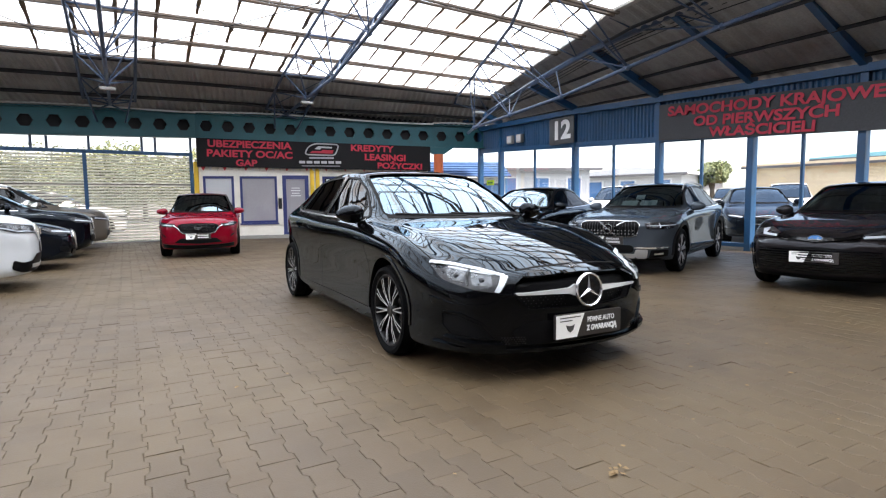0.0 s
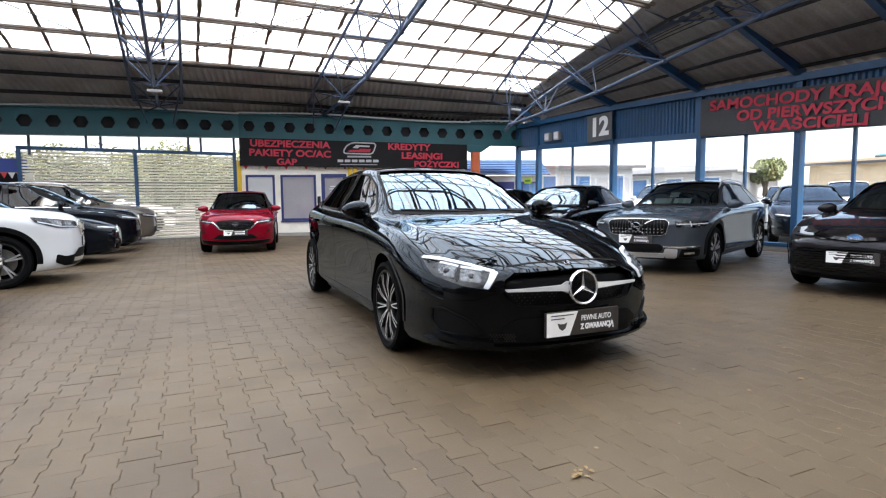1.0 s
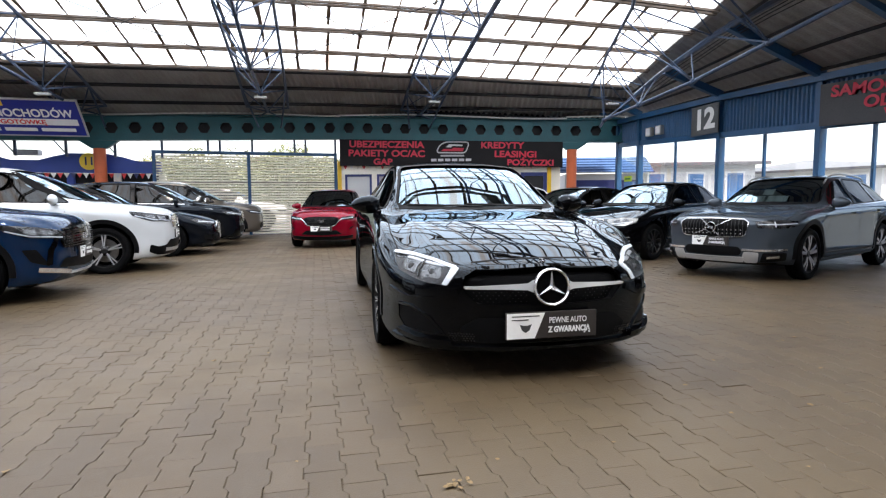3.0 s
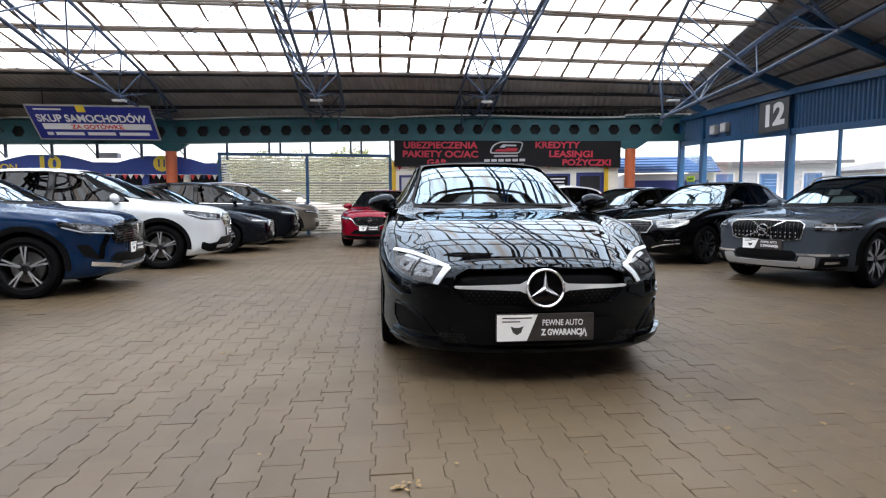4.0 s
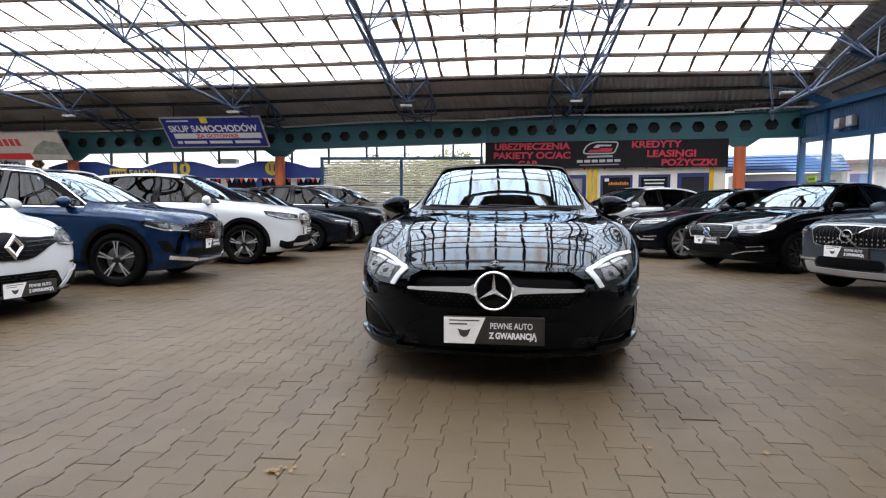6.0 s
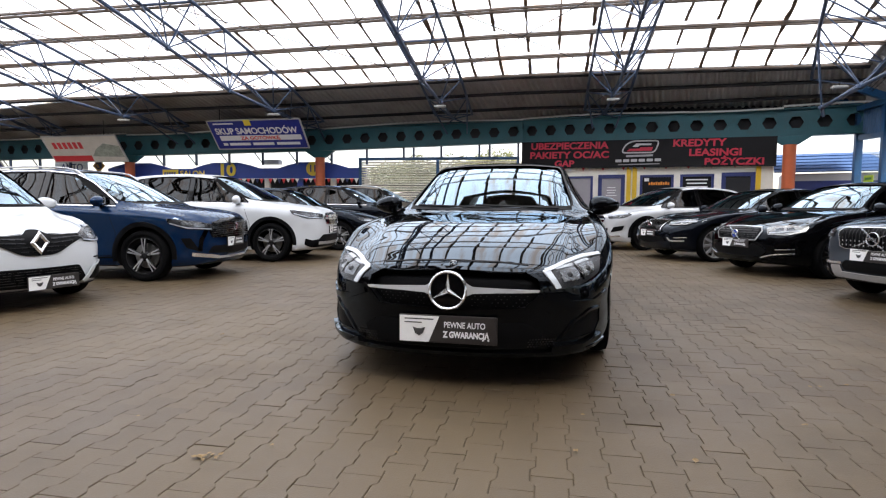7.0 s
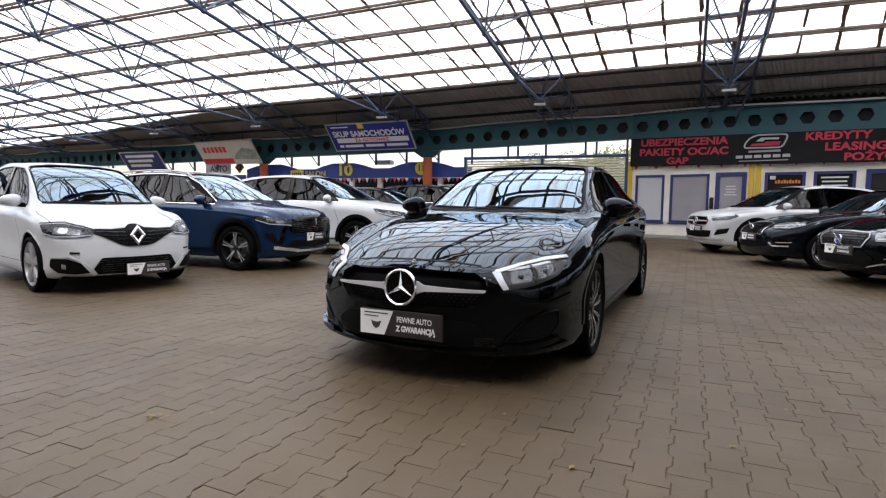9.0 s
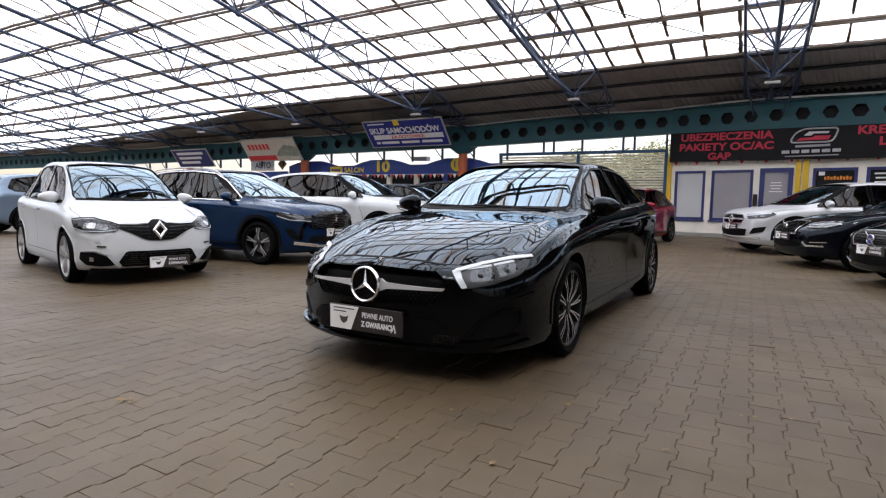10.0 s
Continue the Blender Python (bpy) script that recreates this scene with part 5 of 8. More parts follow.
def make_car(label, spec, paint, m, wheels, front, badge=None, plate=None, tint_rear=True, fine=1.0, rails=None, chrome_line=None, group="cars in the hall", seats=True, mirror_mat=None, extra=None, papers=()):
    """A car from its shape; front: rows (name, material, view, kind, outline, width, off, thick, both sides)."""
    s = spec
    sh = Shape(s, fine)
    car = thing("car", label, "car", group)
    bm = sh.build()
    body = part("body", bm, [paint, M_CABIN], car)
    W = s["W"] / 2
    # cut the wheel houses, the cabin and the window openings
    cutters = []
    for y in s["axles"]:
        for side in (-1, 1):
            bm = bmesh.new()
            bmesh.ops.create_cone(bm, cap_ends=True, segments=36, radius1=s["r"] + 0.045, radius2=s["r"] + 0.045, depth=0.6)
            bmesh.ops.transform(bm, matrix=pose(side * (W + 0.01), y, s["r"] + 0.015, 0, 90, 0), verts=bm.verts[:])
            for f in bm.faces:
                f.material_index = 1
            cutters.append(bm)
    bm = bmesh.new()
    rings = []
    y0, y1 = s["cowl"] + 0.10, s["shelf"]
    for i in range(15):
        y = lerp(y0, y1, i / 14)
        hw, b, t, rw, ri = sh.hw(y) - 0.11, sh.belt(y), sh.top(y) - 0.05, sh.rw(y) - 0.055, sh.rise(y)
        e = max(b + 0.015, t - ri)
        half = [(0, 0.36), (hw, 0.36), (hw, b - 0.06), (hw - 0.03, b), (rw, e), (rw * 0.6, t - 0.01), (0, t)]
        rings.append([bm.verts.new((x, y, z)) for x, z in half + [(-x, z) for x, z in half[-2:0:-1]]])
    for a, b in zip(rings, rings[1:]):
        for i in range(len(a)):
            j = (i + 1) % len(a)
            bm.faces.new((a[i], a[j], b[j], b[i]))
    bm.faces.new(rings[0])
    bm.faces.new(rings[-1])
    bmesh.ops.recalc_face_normals(bm, faces=bm.faces[:])
    for f in bm.faces:
        f.material_index = 1
    cutters.append(bm)
    for w in s["windows"]:
        cutters.append(prism(rounded(w, 0.035), "side", -1.5, 1.5))
    for poly, depth in s.get("cuts", ()):
        cutters.append(prism(rounded(poly, 0.04), "front", -0.6, depth))
    cutters.append(prism(rounded(s["screen"], 0.05), "front", 0.2, s["mid"]))
    cutters.append(prism(rounded(s["back"], 0.05), "front", s["mid"] + 0.3, s["L"] + 0.3))
    carve(body, cutters)
    smooth(body.data, 38)

    def grow(poly, k):
        cx, cy = sum(p[0] for p in poly) / len(poly), sum(p[1] for p in poly) / len(poly)
        return [(cx + (a - cx) * (1 + k / max(0.05, abs(a - cx))) if abs(a - cx) > 0.02 else a, cy + (b - cy) * (1 + k / max(0.05, abs(b - cy))) if abs(b - cy) > 0.02 else b) for a, b in poly]

    for view in ("side", "side_"):
        for i, w in enumerate(s["windows"]):
            part("side_window", sh.patch(view, grow(w, 0.012), -0.004, 0, 0.15), M_TINT if tint_rear and i else M_GLASS, car, soft=30)
        for p, q in zip(s["windows"], s["windows"][1:]):
            part("pillar_cover", sh.patch(view, grow([p[-1], p[-2], q[1], q[0]], 0.006), 0.003, 0, 0.12), M_GLOSSBLACK, car, soft=30)
        for w in s["windows"]:
            part("gasket", sh.strip(view, rounded(w, 0.035), 0.016, 0.004, 0.0, 0.06, True), M_TRIM, car)
    part("screen_gasket", sh.strip("front", rounded(s["screen"], 0.05), 0.016, 0.003, 0.0, 0.06, True), M_TRIM, car)
    part("windscreen", sh.patch("front", grow(s["screen"], 0.012), -0.004, 0, 0.12), M_SCREEN, car, "windscreen full of roof reflections", soft=30)
    part("rear_window", sh.patch("rear", grow(s["back"], 0.012), -0.004, 0, 0.15), M_TINT, car, soft=30)
    # cabin
    bm = bmesh.new()
    zd = sh.belt(y0 + 0.2) - 0.02
    box(bm, -W + 0.14, y0 + 0.02, 0.5, W - 0.14, y0 + 0.42, zd, bevel=0.05)
    part("dashboard", bm, M_CABIN, car)
    if seats:
        for x in (-0.37, 0.37):
            make_seat(car, x, s["mid"] - 0.62, 0.42, 0.5)
        make_seat(car, 0, s["mid"] + 0.25, 0.44, 1.2)
        bm = bmesh.new()
        lathe(bm, [(0.175 + 0.015 * math.cos(a), 0.015 * math.sin(a)) for a in (0, 1.05, 2.1, 3.14, 4.19, 5.24, 6.28)], 24)
        box(bm, -0.012, -0.18, -0.03, 0.012, 0.18, 0.03)
        bmesh.ops.transform(bm, matrix=pose(0.37, y0 + 0.62, zd - 0.10, 0, 0, 90) @ pose(0, 0, 0, 0, -22, 0), verts=bm.verts[:])
        part("steering_wheel", bm, M_TRIM, car)
    # rear-view mirror and wipers
    bm = bmesh.new()
    ys = s["cowl"] + 0.78
    box(bm, -0.12, ys, sh.top(ys) - 0.16, 0.12, ys + 0.03, sh.top(ys) - 0.09, bevel=0.012)
    part("rear_view_mirror", bm, M_TRIM, car)
    sc = s["screen"]
    zb = sc[0][1]
    for x0_, x1_ in ((0.55, -0.10), (0.02, -0.58)):
        part("wiper", sh.strip("front", [(x0_, zb - 0.012), (x1_, zb + 0.008)], 0.009, 0.010, 0.006), M_TRIM, car)
    part("cowl_trim", sh.strip("front", [(sc[0][0] * 0.98, zb - 0.012), (0, zb - 0.022), (sc[1][0] * 0.98, zb - 0.012)], 0.018, 0.003), M_TRIM, car)
    # seams, handles, sills
    for view in ("side", "side_"):
        for line in s["seams"]:
            part("door_seam", sh.strip(view, line, 0.007, 0.0015), M_TRIM, car)
        for y, z in s["handles"]:
            bm = sh.strip(view, [(y - 0.1, z), (y + 0.1, z)], 0.026, 0.03, 0.022)
            part("door_handle", bm, paint if chrome_line != "handles" else M_CHROME, car, soft=40)
        w = s["windows"]
        low = [w[0][0], w[0][-1], w[1][0], w[1][-1], w[2][0], w[2][-1]]
        part("window_trim", sh.strip(view, [(a, b - 0.017) for a, b in low], 0.014, 0.004, 0.004), M_CHROME if chrome_line else M_GLOSSBLACK, car)
        if chrome_line == "over":
            up = s["windows"]
            edge = [up[0][0], up[0][1], up[0][2], up[0][3], up[1][1], up[1][2], up[1][3], up[2][1], up[2][2]]
            part("window_trim", sh.strip(view, [(a, b + 0.022) for a, b in edge], 0.016, 0.005, 0.005), M_CHROME, car)
        if not s.get("cladding"):
            for y in s["axles"]:
                R = s["r"] + 0.052
                arc = [(y + R * math.cos(math.radians(a)), s["r"] + 0.015 + R * math.sin(math.radians(a))) for a in range(-8, 189, 7)]
                part("arch_lip", sh.strip(view, arc, 0.022, 0.007, 0.012), paint, car, soft=40)
        if s.get("cladding"):
            for y in s["axles"]:
                R = s["r"] + 0.075
                arc = [(y + R * math.cos(math.radians(a)), s["r"] + 0.015 + R * math.sin(math.radians(a))) for a in range(-12, 193, 8)]
                part("arch_cladding", sh.strip(view, arc, 0.065, 0.008, 0.02), M_TRIM, car)
            a, b = s["axles"]
            zl = sh.bot(2.2) + 0.07
            part("sill_cladding", sh.strip(view, [(a + s["r"] + 0.08, zl), (b - s["r"] - 0.08, zl)], 0.13, 0.010, 0.02), M_TRIM, car)
    ce = s["cowl"] - 0.06
    for sx in (-1, 1):
        part("bonnet_seam", sh.strip("top", [(sx * sh.rw(0.25) * 1.22, 0.36), (sx * (sh.hw(0.8) - 0.10), 0.8), (sx * (sh.hw(ce) - 0.125), ce)], 0.008, 0.0015), M_TRIM, car)
    # front face
    lift = s.get("lift", 0.008)
    for name, mat, view, kind, outline, width, off, thick, both in front:
        for k in ((1, -1) if both else (1,)):
            o = outline if k > 0 else mirror_poly(outline)
            v = view
            if view == "front":
                v, o = "round", [(sh.wrap(a, b), b) for a, b in o]
            if view == "side":
                v, o = ("side", outline) if k > 0 else ("side_", outline)
            if kind == "patch":
                part(name, sh.patch(v, o, off + lift, thick, 0.05 if lift == 0 else 0.036, width), mat, car, soft=40)
            else:
                part(name, sh.strip(v, o, width, off + lift, thick, 0.03, kind == "loop"), mat, car, soft=40)
    if badge:
        kind, z, r, mat = badge[:4]
        hit, nor = sh.ray("front", 0, z)
        ring_badge(car, pose(0, hit.y - (badge[4] if len(badge) > 4 else 0.012), z, -4), r, mat, kind, badge[5] if len(badge) > 5 else M_GLOSSBLACK)
    if plate:
        sign_plate(car, sh, **plate)
    for x in (-W, W):
        for y in s["axles"]:
            make_wheel(car, x * 0.985 if x < 0 else x * 0.985, y, s["r"], 0.215, wheels)
    mx, my, mz = s["mirror"]
    for side in (-1, 1):
        make_mirror(car, side * (mx - 0.07), my, mz, mirror_mat or paint, s.get("mirror_size", 1.0))
    # rear lights
    L = s["L"]
    zt = sh.belt(L - 0.3) - 0.13
    for sx in (-1, 1):
        poly = [(sx * 0.38, zt - 0.06), (sx * 0.80, zt - 0.07), (sx * 0.84, zt + 0.06), (sx * 0.40, zt + 0.04)]
        part("tail_light", sh.patch("rear", poly, 0.006, 0.02, 0.07), M_REDLENS, car, soft=40)
    if rails:
        for sx in (-1, 1):
            bm = bmesh.new()
            line = []
            for i in range(13):
                y = lerp(s["mid"] - 0.55, s["mid"] + 1.25, i / 12)
                x = sx * (sh.rw(y) - 0.01)
                line.append((x, y, sh.ray("top", x, y)[0].z + (0.045 if 0 < i < 12 else 0.0)))
            tube(bm, line, 0.014, 6)
            part("roof_rail", bm, rails, car, soft=40)
    for x, zz, w in papers:
        hit, nor = sh.ray("front", x, s["screen"][0][1] + zz)
        bm = bmesh.new()
        box(bm, -w / 2, 0, -0.07, w / 2, 0.003, 0.07, m=pose(hit.x, hit.y + 0.05, hit.z - 0.02, -50))
        part("price_sheet", bm, M_PAPER, car, "white paper behind the windscreen")
    if extra:
        extra(car, sh)
    car.matrix_world = m
    return car


def bars(x0, x1, z0, z1, n, curve=0.0):
    """Level lines across a grille, as outlines for strips."""
    rows = []
    for i in range(n):
        z = lerp(z0, z1, (i + 0.5) / n)
        rows.append([(lerp(x0, x1, k / 8), z - curve * (abs(k - 4) / 4) ** 2) for k in range(9)])
    return rows


# ---- the black hatchback in the middle ----
P_BLACK = car_paint("paint_black", (0.0022, 0.0022, 0.0027))
W_HERO = dict(spokes=10, twin=True, width=0.009, spread=0.125, rim=M_ALLOYDARK, face=plain("polished_alloy", (0.62, 0.62, 0.63), 0.3, 0.5), share=0.80, flare=1.2, turn=0)


def hero_extra(car, sh):
    # bonnet badge, lamp projectors and sticker
    hit, nor = sh.ray("top", 0, 0.13)
    ring_badge(car, pose(0, hit.y, hit.z - 0.012, -68), 0.024, M_CHROME, "star", M_GLOSSBLACK)
    for sx in (-1, 1):
        for a, z in ((0.64, 0.617), (0.745, 0.642)):
            bm = bmesh.new()
            hit, nor = sh.ray("round", sx * sh.wrap(a, z), z)
            bmesh.ops.create_uvsphere(bm, u_segments=16, v_segments=8, radius=0.022)
            bmesh.ops.transform(bm, matrix=Matrix.Translation(hit + nor * -0.004), verts=bm.verts[:])
            part("projector", bm, M_LAMPDARK, car, "round lamp projector", soft=50)
    bm = bmesh.new()
    hit, nor = sh.ray("front", -0.52, 1.05)
    box(bm, -0.06, 0, 0, 0.06, 0.004, 0.05, m=pose(hit.x, hit.y + 0.03, hit.z - 0.01, -58))
    part("sticker", bm, M_PAPER, car)


GR = [(-0.40, 0.445), (0, 0.432), (0.40, 0.445), (0.485, 0.53), (0.475, 0.605), (0.42, 0.643), (0, 0.655), (-0.42, 0.643), (-0.475, 0.605), (-0.485, 0.53)]
HL = [(0.50, 0.636), (0.555, 0.545), (0.68, 0.568), (0.80, 0.615), (0.885, 0.70), (0.90, 0.715), (0.80, 0.706), (0.66, 0.680)]
SI = [(0.57, 0.272), (0.84, 0.285), (0.90, 0.34), (0.88, 0.42), (0.77, 0.42), (0.66, 0.37)]
M_PEARL = plain("lamp_light_guide", (0.80, 0.83, 0.86), 0.25)
HERO_FRONT = [
    ("grille", M_TRIM, "front", "patch", GR, 0.04, -0.05, 0, False),
    ("grille_lip", P_BLACK, "front", "loop", GR, 0.014, 0.002, 0.012, False),
    ("headlight_bowl", M_BOWL, "front", "patch", HL, 0.02, 0.004, 0, True),
    ("reflector", M_INNER, "front", "patch", [(0.595, 0.585), (0.675, 0.590), (0.690, 0.650), (0.605, 0.640)], 0.012, 0.008, 0.004, True),
    ("reflector", M_INNER, "front", "patch", [(0.705, 0.602), (0.775, 0.622), (0.80, 0.675), (0.715, 0.660)], 0.012, 0.008, 0.004, True),
    ("reflector", M_SATIN, "front", "patch", [(0.585, 0.652), (0.70, 0.667), (0.80, 0.688), (0.80, 0.680), (0.70, 0.657), (0.60, 0.643)], 0.004, 0.008, 0.004, True),
    ("lamp_fin", M_GLOSSBLACK, "front", "strip", [(0.692, 0.588), (0.704, 0.665)], 0.012, 0.013, 0.006, True),
    ("light_guide", M_PEARL, "front", "strip", [(0.89, 0.712), (0.80, 0.698), (0.66, 0.671), (0.53, 0.640)], 0.012, 0.011, 0.006, True),
    ("light_guide", M_PEARL, "front", "patch", [(0.508, 0.637), (0.558, 0.550), (0.588, 0.556), (0.562, 0.600), (0.553, 0.646)], 0.006, 0.011, 0.006, True),
    ("headlight_lens", M_LENS, "front", "patch", HL, 0.02, 0.018, 0, True),
    ("grille_bar", M_CHROMEBAR, "front", "patch", [(0.085, 0.508), (0.13, 0.526), (0.25, 0.532), (0.462, 0.534), (0.470, 0.546), (0.25, 0.556), (0.13, 0.562), (0.085, 0.580)], 0.008, 0.020, 0.024, True),
    ("side_intake", M_TRIM, "front", "patch", SI, 0.03, 0.002, 0, True),
    ("intake_edge", P_BLACK, "front", "loop", SI, 0.014, 0.010, 0.012, True),
    ("intake_blade", P_BLACK, "front", "strip", [(0.53, 0.236), (0.62, 0.240), (0.74, 0.248), (0.88, 0.270)], 0.026, 0.034, 0.055, True),
    ("lower_intake", M_TRIM, "front", "patch", [(-0.42, 0.235), (0.42, 0.235), (0.50, 0.31), (0.40, 0.375), (-0.40, 0.375), (-0.50, 0.31)], 0.03, 0.004, 0, False),
    ("splitter", P_BLACK, "front", "strip", [(-0.98, 0.228), (-0.80, 0.214), (-0.50, 0.210), (0, 0.208), (0.50, 0.210), (0.80, 0.214), (0.98, 0.228)], 0.016, 0.020, 0.035, False),
    ("crease", P_BLACK, "front", "strip", [(0.50, 0.515), (0.62, 0.470), (0.78, 0.462), (0.92, 0.50)], 0.030, 0.010, 0.014, True),
    ("bonnet_edge", M_TRIM, "front", "strip", [(-0.46, 0.668), (-0.3, 0.682), (0, 0.688), (0.3, 0.682), (0.46, 0.668)], 0.006, 0.002, 0, False),
]
# open mesh of the lower intakes: small raised cells
for i in range(4):
    for j in range(9):
        x, z = 0.415 + 0.0155 * j + 0.0075 * (i % 2), 0.247 + 0.0125 * i
        HERO_FRONT.append(("mesh_cell", M_LAMPDARK, "front", "patch", [(x - 0.005, z), (x - 0.0025, z - 0.004), (x + 0.0025, z - 0.004), (x + 0.005, z), (x + 0.0025, z + 0.004), (x - 0.0025, z + 0.004)], 0, 0.009, 0, True))
# pin studs of the grille, each a small bright point
for i in range(5):
    for j in range(12):
        x = 0.12 + j * 0.032 + (i % 2) * 0.016
        if x < 0.42 + 0.05 * (i / 5):
            z = 0.455 + i * 0.018
            HERO_FRONT.append(("grille_stud", M_LAMPDARK, "front", "patch", [(x - 0.004, z - 0.003), (x + 0.004, z - 0.003), (x + 0.004, z + 0.003), (x - 0.004, z + 0.003)], 0, -0.046, 0, True))
HERO = resized(HATCH, 4.74, 1.80, 1.415, (1.07, 4.00), 0.322, bow=0.40, reach=1.0, cuts=[(GR, 0.16)], mirror_size=0.95, lift=0.0)
make_car("glossy black hatchback with a chrome star grille and dark multi-spoke wheels", HERO, P_BLACK, pose(0.007, 0.07, 0, 0, 0, -1.6), W_HERO, HERO_FRONT,
         ("star", 0.545, 0.105, M_CHROME, 0.03), dict(z=0.335, w=0.53, h=0.148, proud=0.035), tint_rear=True, chrome_line="line", extra=hero_extra)

# ---- the other cars ----
P_WHITE = car_paint("paint_white", (0.58, 0.595, 0.605), 0.0, 0.35, 0.03)
P_BLUE = car_paint("paint_blue", (0.002, 0.017, 0.056), 0.3, 0.3, 0.03)
P_RED = car_paint("paint_red", (0.21, 0.003, 0.013), 0.25, 0.3, 0.03)
P_GREY = car_paint("paint_grey", (0.050, 0.061, 0.075), 0.2, 0.4, 0.03, 0.48)
P_CHAR = car_paint("paint_charcoal", (0.018, 0.015, 0.016), 0.5, 0.35)
P_NIGHT = car_paint("paint_night", (0.004, 0.005, 0.008), 0.2, 0.3)
P_SILVER = car_paint("paint_silver", (0.54, 0.55, 0.56), 0.15, 0.35, 0.03)
P_BRONZE = car_paint("paint_bronze", (0.15, 0.13, 0.11), 0.5, 0.35)
P_STEEL = car_paint("paint_steel_blue", (0.16, 0.22, 0.29), 0.5, 0.35)
W_FIVE = dict(spokes=5, twin=True, width=0.024, spread=0.17, rim=M_ALLOYDARK, face=M_ALLOY, share=0.73, flare=1.1)
W_TWIN = dict(spokes=5, twin=True, width=0.032, spread=0.26, rim=M_ALLOYDARK, face=M_ALLOY, share=0.70)
W_DARK = dict(spokes=5, twin=True, width=0.045, spread=0.24, rim=M_ALLOYDARK, share=0.70)
W_TEN = dict(spokes=10, width=0.034, rim=M_ALLOYDARK, face=M_ALLOY, share=0.70)
GLOSS, TRIM = M_GLOSSBLACK, M_TRIM


def lamp(poly, guide, bowl=M_BOWL, w=0.02):
    rows = [("headlight_bowl", bowl, "front", "patch", poly, 0.02, 0.004, 0, True), ("headlight_lens", M_LENS, "front", "patch", poly, 0.02, 0.013, 0, True)]
    # two silvery chambers behind the lens
    xs = [p[0] for p in poly]
    x0, x1 = min(xs), max(xs)
    for u, v in ((0.30, 0.48), (0.54, 0.70)):
        cell = []
        for t, end in ((u, 0.25), (v, 0.25), (v, 0.75), (u, 0.75)):
            x = lerp(x0, x1, t)
            cut = [lerp(p[1], q[1], (x - p[0]) / (q[0] - p[0])) for p, q in zip(poly, poly[1:] + poly[:1]) if min(p[0], q[0]) <= x <= max(p[0], q[0]) and abs(p[0] - q[0]) > 1e-6]
            cell.append((x, lerp(min(cut), max(cut), end)))
        rows.insert(1, ("reflector", M_INNER, "front", "patch", cell, 0.01, 0.006, 0.003, True))
    if guide:
        rows.insert(3, ("light_guide", M_DRL, "front", "strip", guide, w, 0.009, 0.004, True))
    return rows


def grille(poly, lines, bar_mat=TRIM, frame_mat=None, bar_w=0.012, back=GLOSS, frame_w=0.016):
    rows = [("grille", back, "front", "patch", poly, 0.03, 0.004, 0, False)]
    rows += [("grille_bar", bar_mat, "front", "strip", l, bar_w, 0.010, 0.008, False) for l in lines]
    if frame_mat:
        rows.append(("grille_frame", frame_mat, "front", "loop", poly, frame_w, 0.012, 0.012, False))
    return rows


def low(poly, mat=TRIM):
    return [("lower_intake", mat, "front", "patch", poly, 0.03, 0.004, 0, False)]


def corner(poly, mat=TRIM, name="side_intake"):
    return [(name, mat, "front", "patch", poly, 0.02, 0.005, 0, True)]


def trim(line, w, mat=M_SATIN, both=True, name="bumper_trim", off=0.012):
    return [(name, mat, "front", "strip", line, w, off, 0.012, both)]


def sym(poly):
    """Complete the right half of an outline (from its top middle down to its lower middle)."""
    return poly + [(-x, z) for x, z in poly[::-1] if abs(x) > 1e-6]


# white people carrier
f = lamp([(0.46, 0.775), (0.50, 0.715), (0.70, 0.70), (0.86, 0.735), (0.93, 0.86), (0.76, 0.865), (0.58, 0.815)], [(0.50, 0.735), (0.64, 0.715), (0.78, 0.722), (0.89, 0.765)], M_LAMPDARK, 0.012)
f += [("lamp_edge", GLOSS, "front", "strip", [(0.47, 0.785), (0.60, 0.828), (0.76, 0.876), (0.93, 0.87)], 0.012, 0.014, 0.004, True), ("projector", M_REFLECT, "front", "patch", [(0.68, 0.75), (0.75, 0.755), (0.76, 0.815), (0.69, 0.81)], 0.03, 0.009, 0, True)]
G = sym([(0.0, 0.862), (0.075, 0.855), (0.14, 0.805), (0.30, 0.792), (0.52, 0.80), (0.52, 0.765), (0.36, 0.70), (0.20, 0.61), (0.12, 0.59), (0.0, 0.588)])
f += grille(G, [[(-0.46, 0.772), (-0.14, 0.762)], [(0.14, 0.762), (0.46, 0.772)], [(-0.38, 0.735), (-0.13, 0.72)], [(0.13, 0.72), (0.38, 0.735)], [(-0.28, 0.68), (0.28, 0.68)], [(-0.2, 0.635), (0.2, 0.635)]], M_LAMPDARK, None, 0.008, TRIM)
f += trim([(-0.50, 0.805), (-0.30, 0.800), (-0.15, 0.814)], 0.009, M_SATIN, False) + trim([(0.15, 0.814), (0.30, 0.800), (0.50, 0.805)], 0.009, M_SATIN, False)
f += low(sym([(0.0, 0.455), (0.40, 0.46), (0.50, 0.30), (0.46, 0.262), (0.0, 0.25)])) + [("grille_bar", M_LAMPDARK, "front", "strip", l, 0.006, 0.008, 0.004, False) for l in bars(-0.42, 0.42, 0.28, 0.44, 6)]
f += corner([(0.50, 0.285), (0.58, 0.40), (0.72, 0.455), (0.92, 0.45), (0.94, 0.36), (0.84, 0.285), (0.66, 0.272)], TRIM, "fog_lamp_bezel") + trim([(0.57, 0.41), (0.70, 0.468), (0.92, 0.463)], 0.013, M_SATIN)
f += trim([(0.475, 0.268), (0.52, 0.33), (0.575, 0.42)], 0.042, P_WHITE, True, "intake_blade", 0.022)
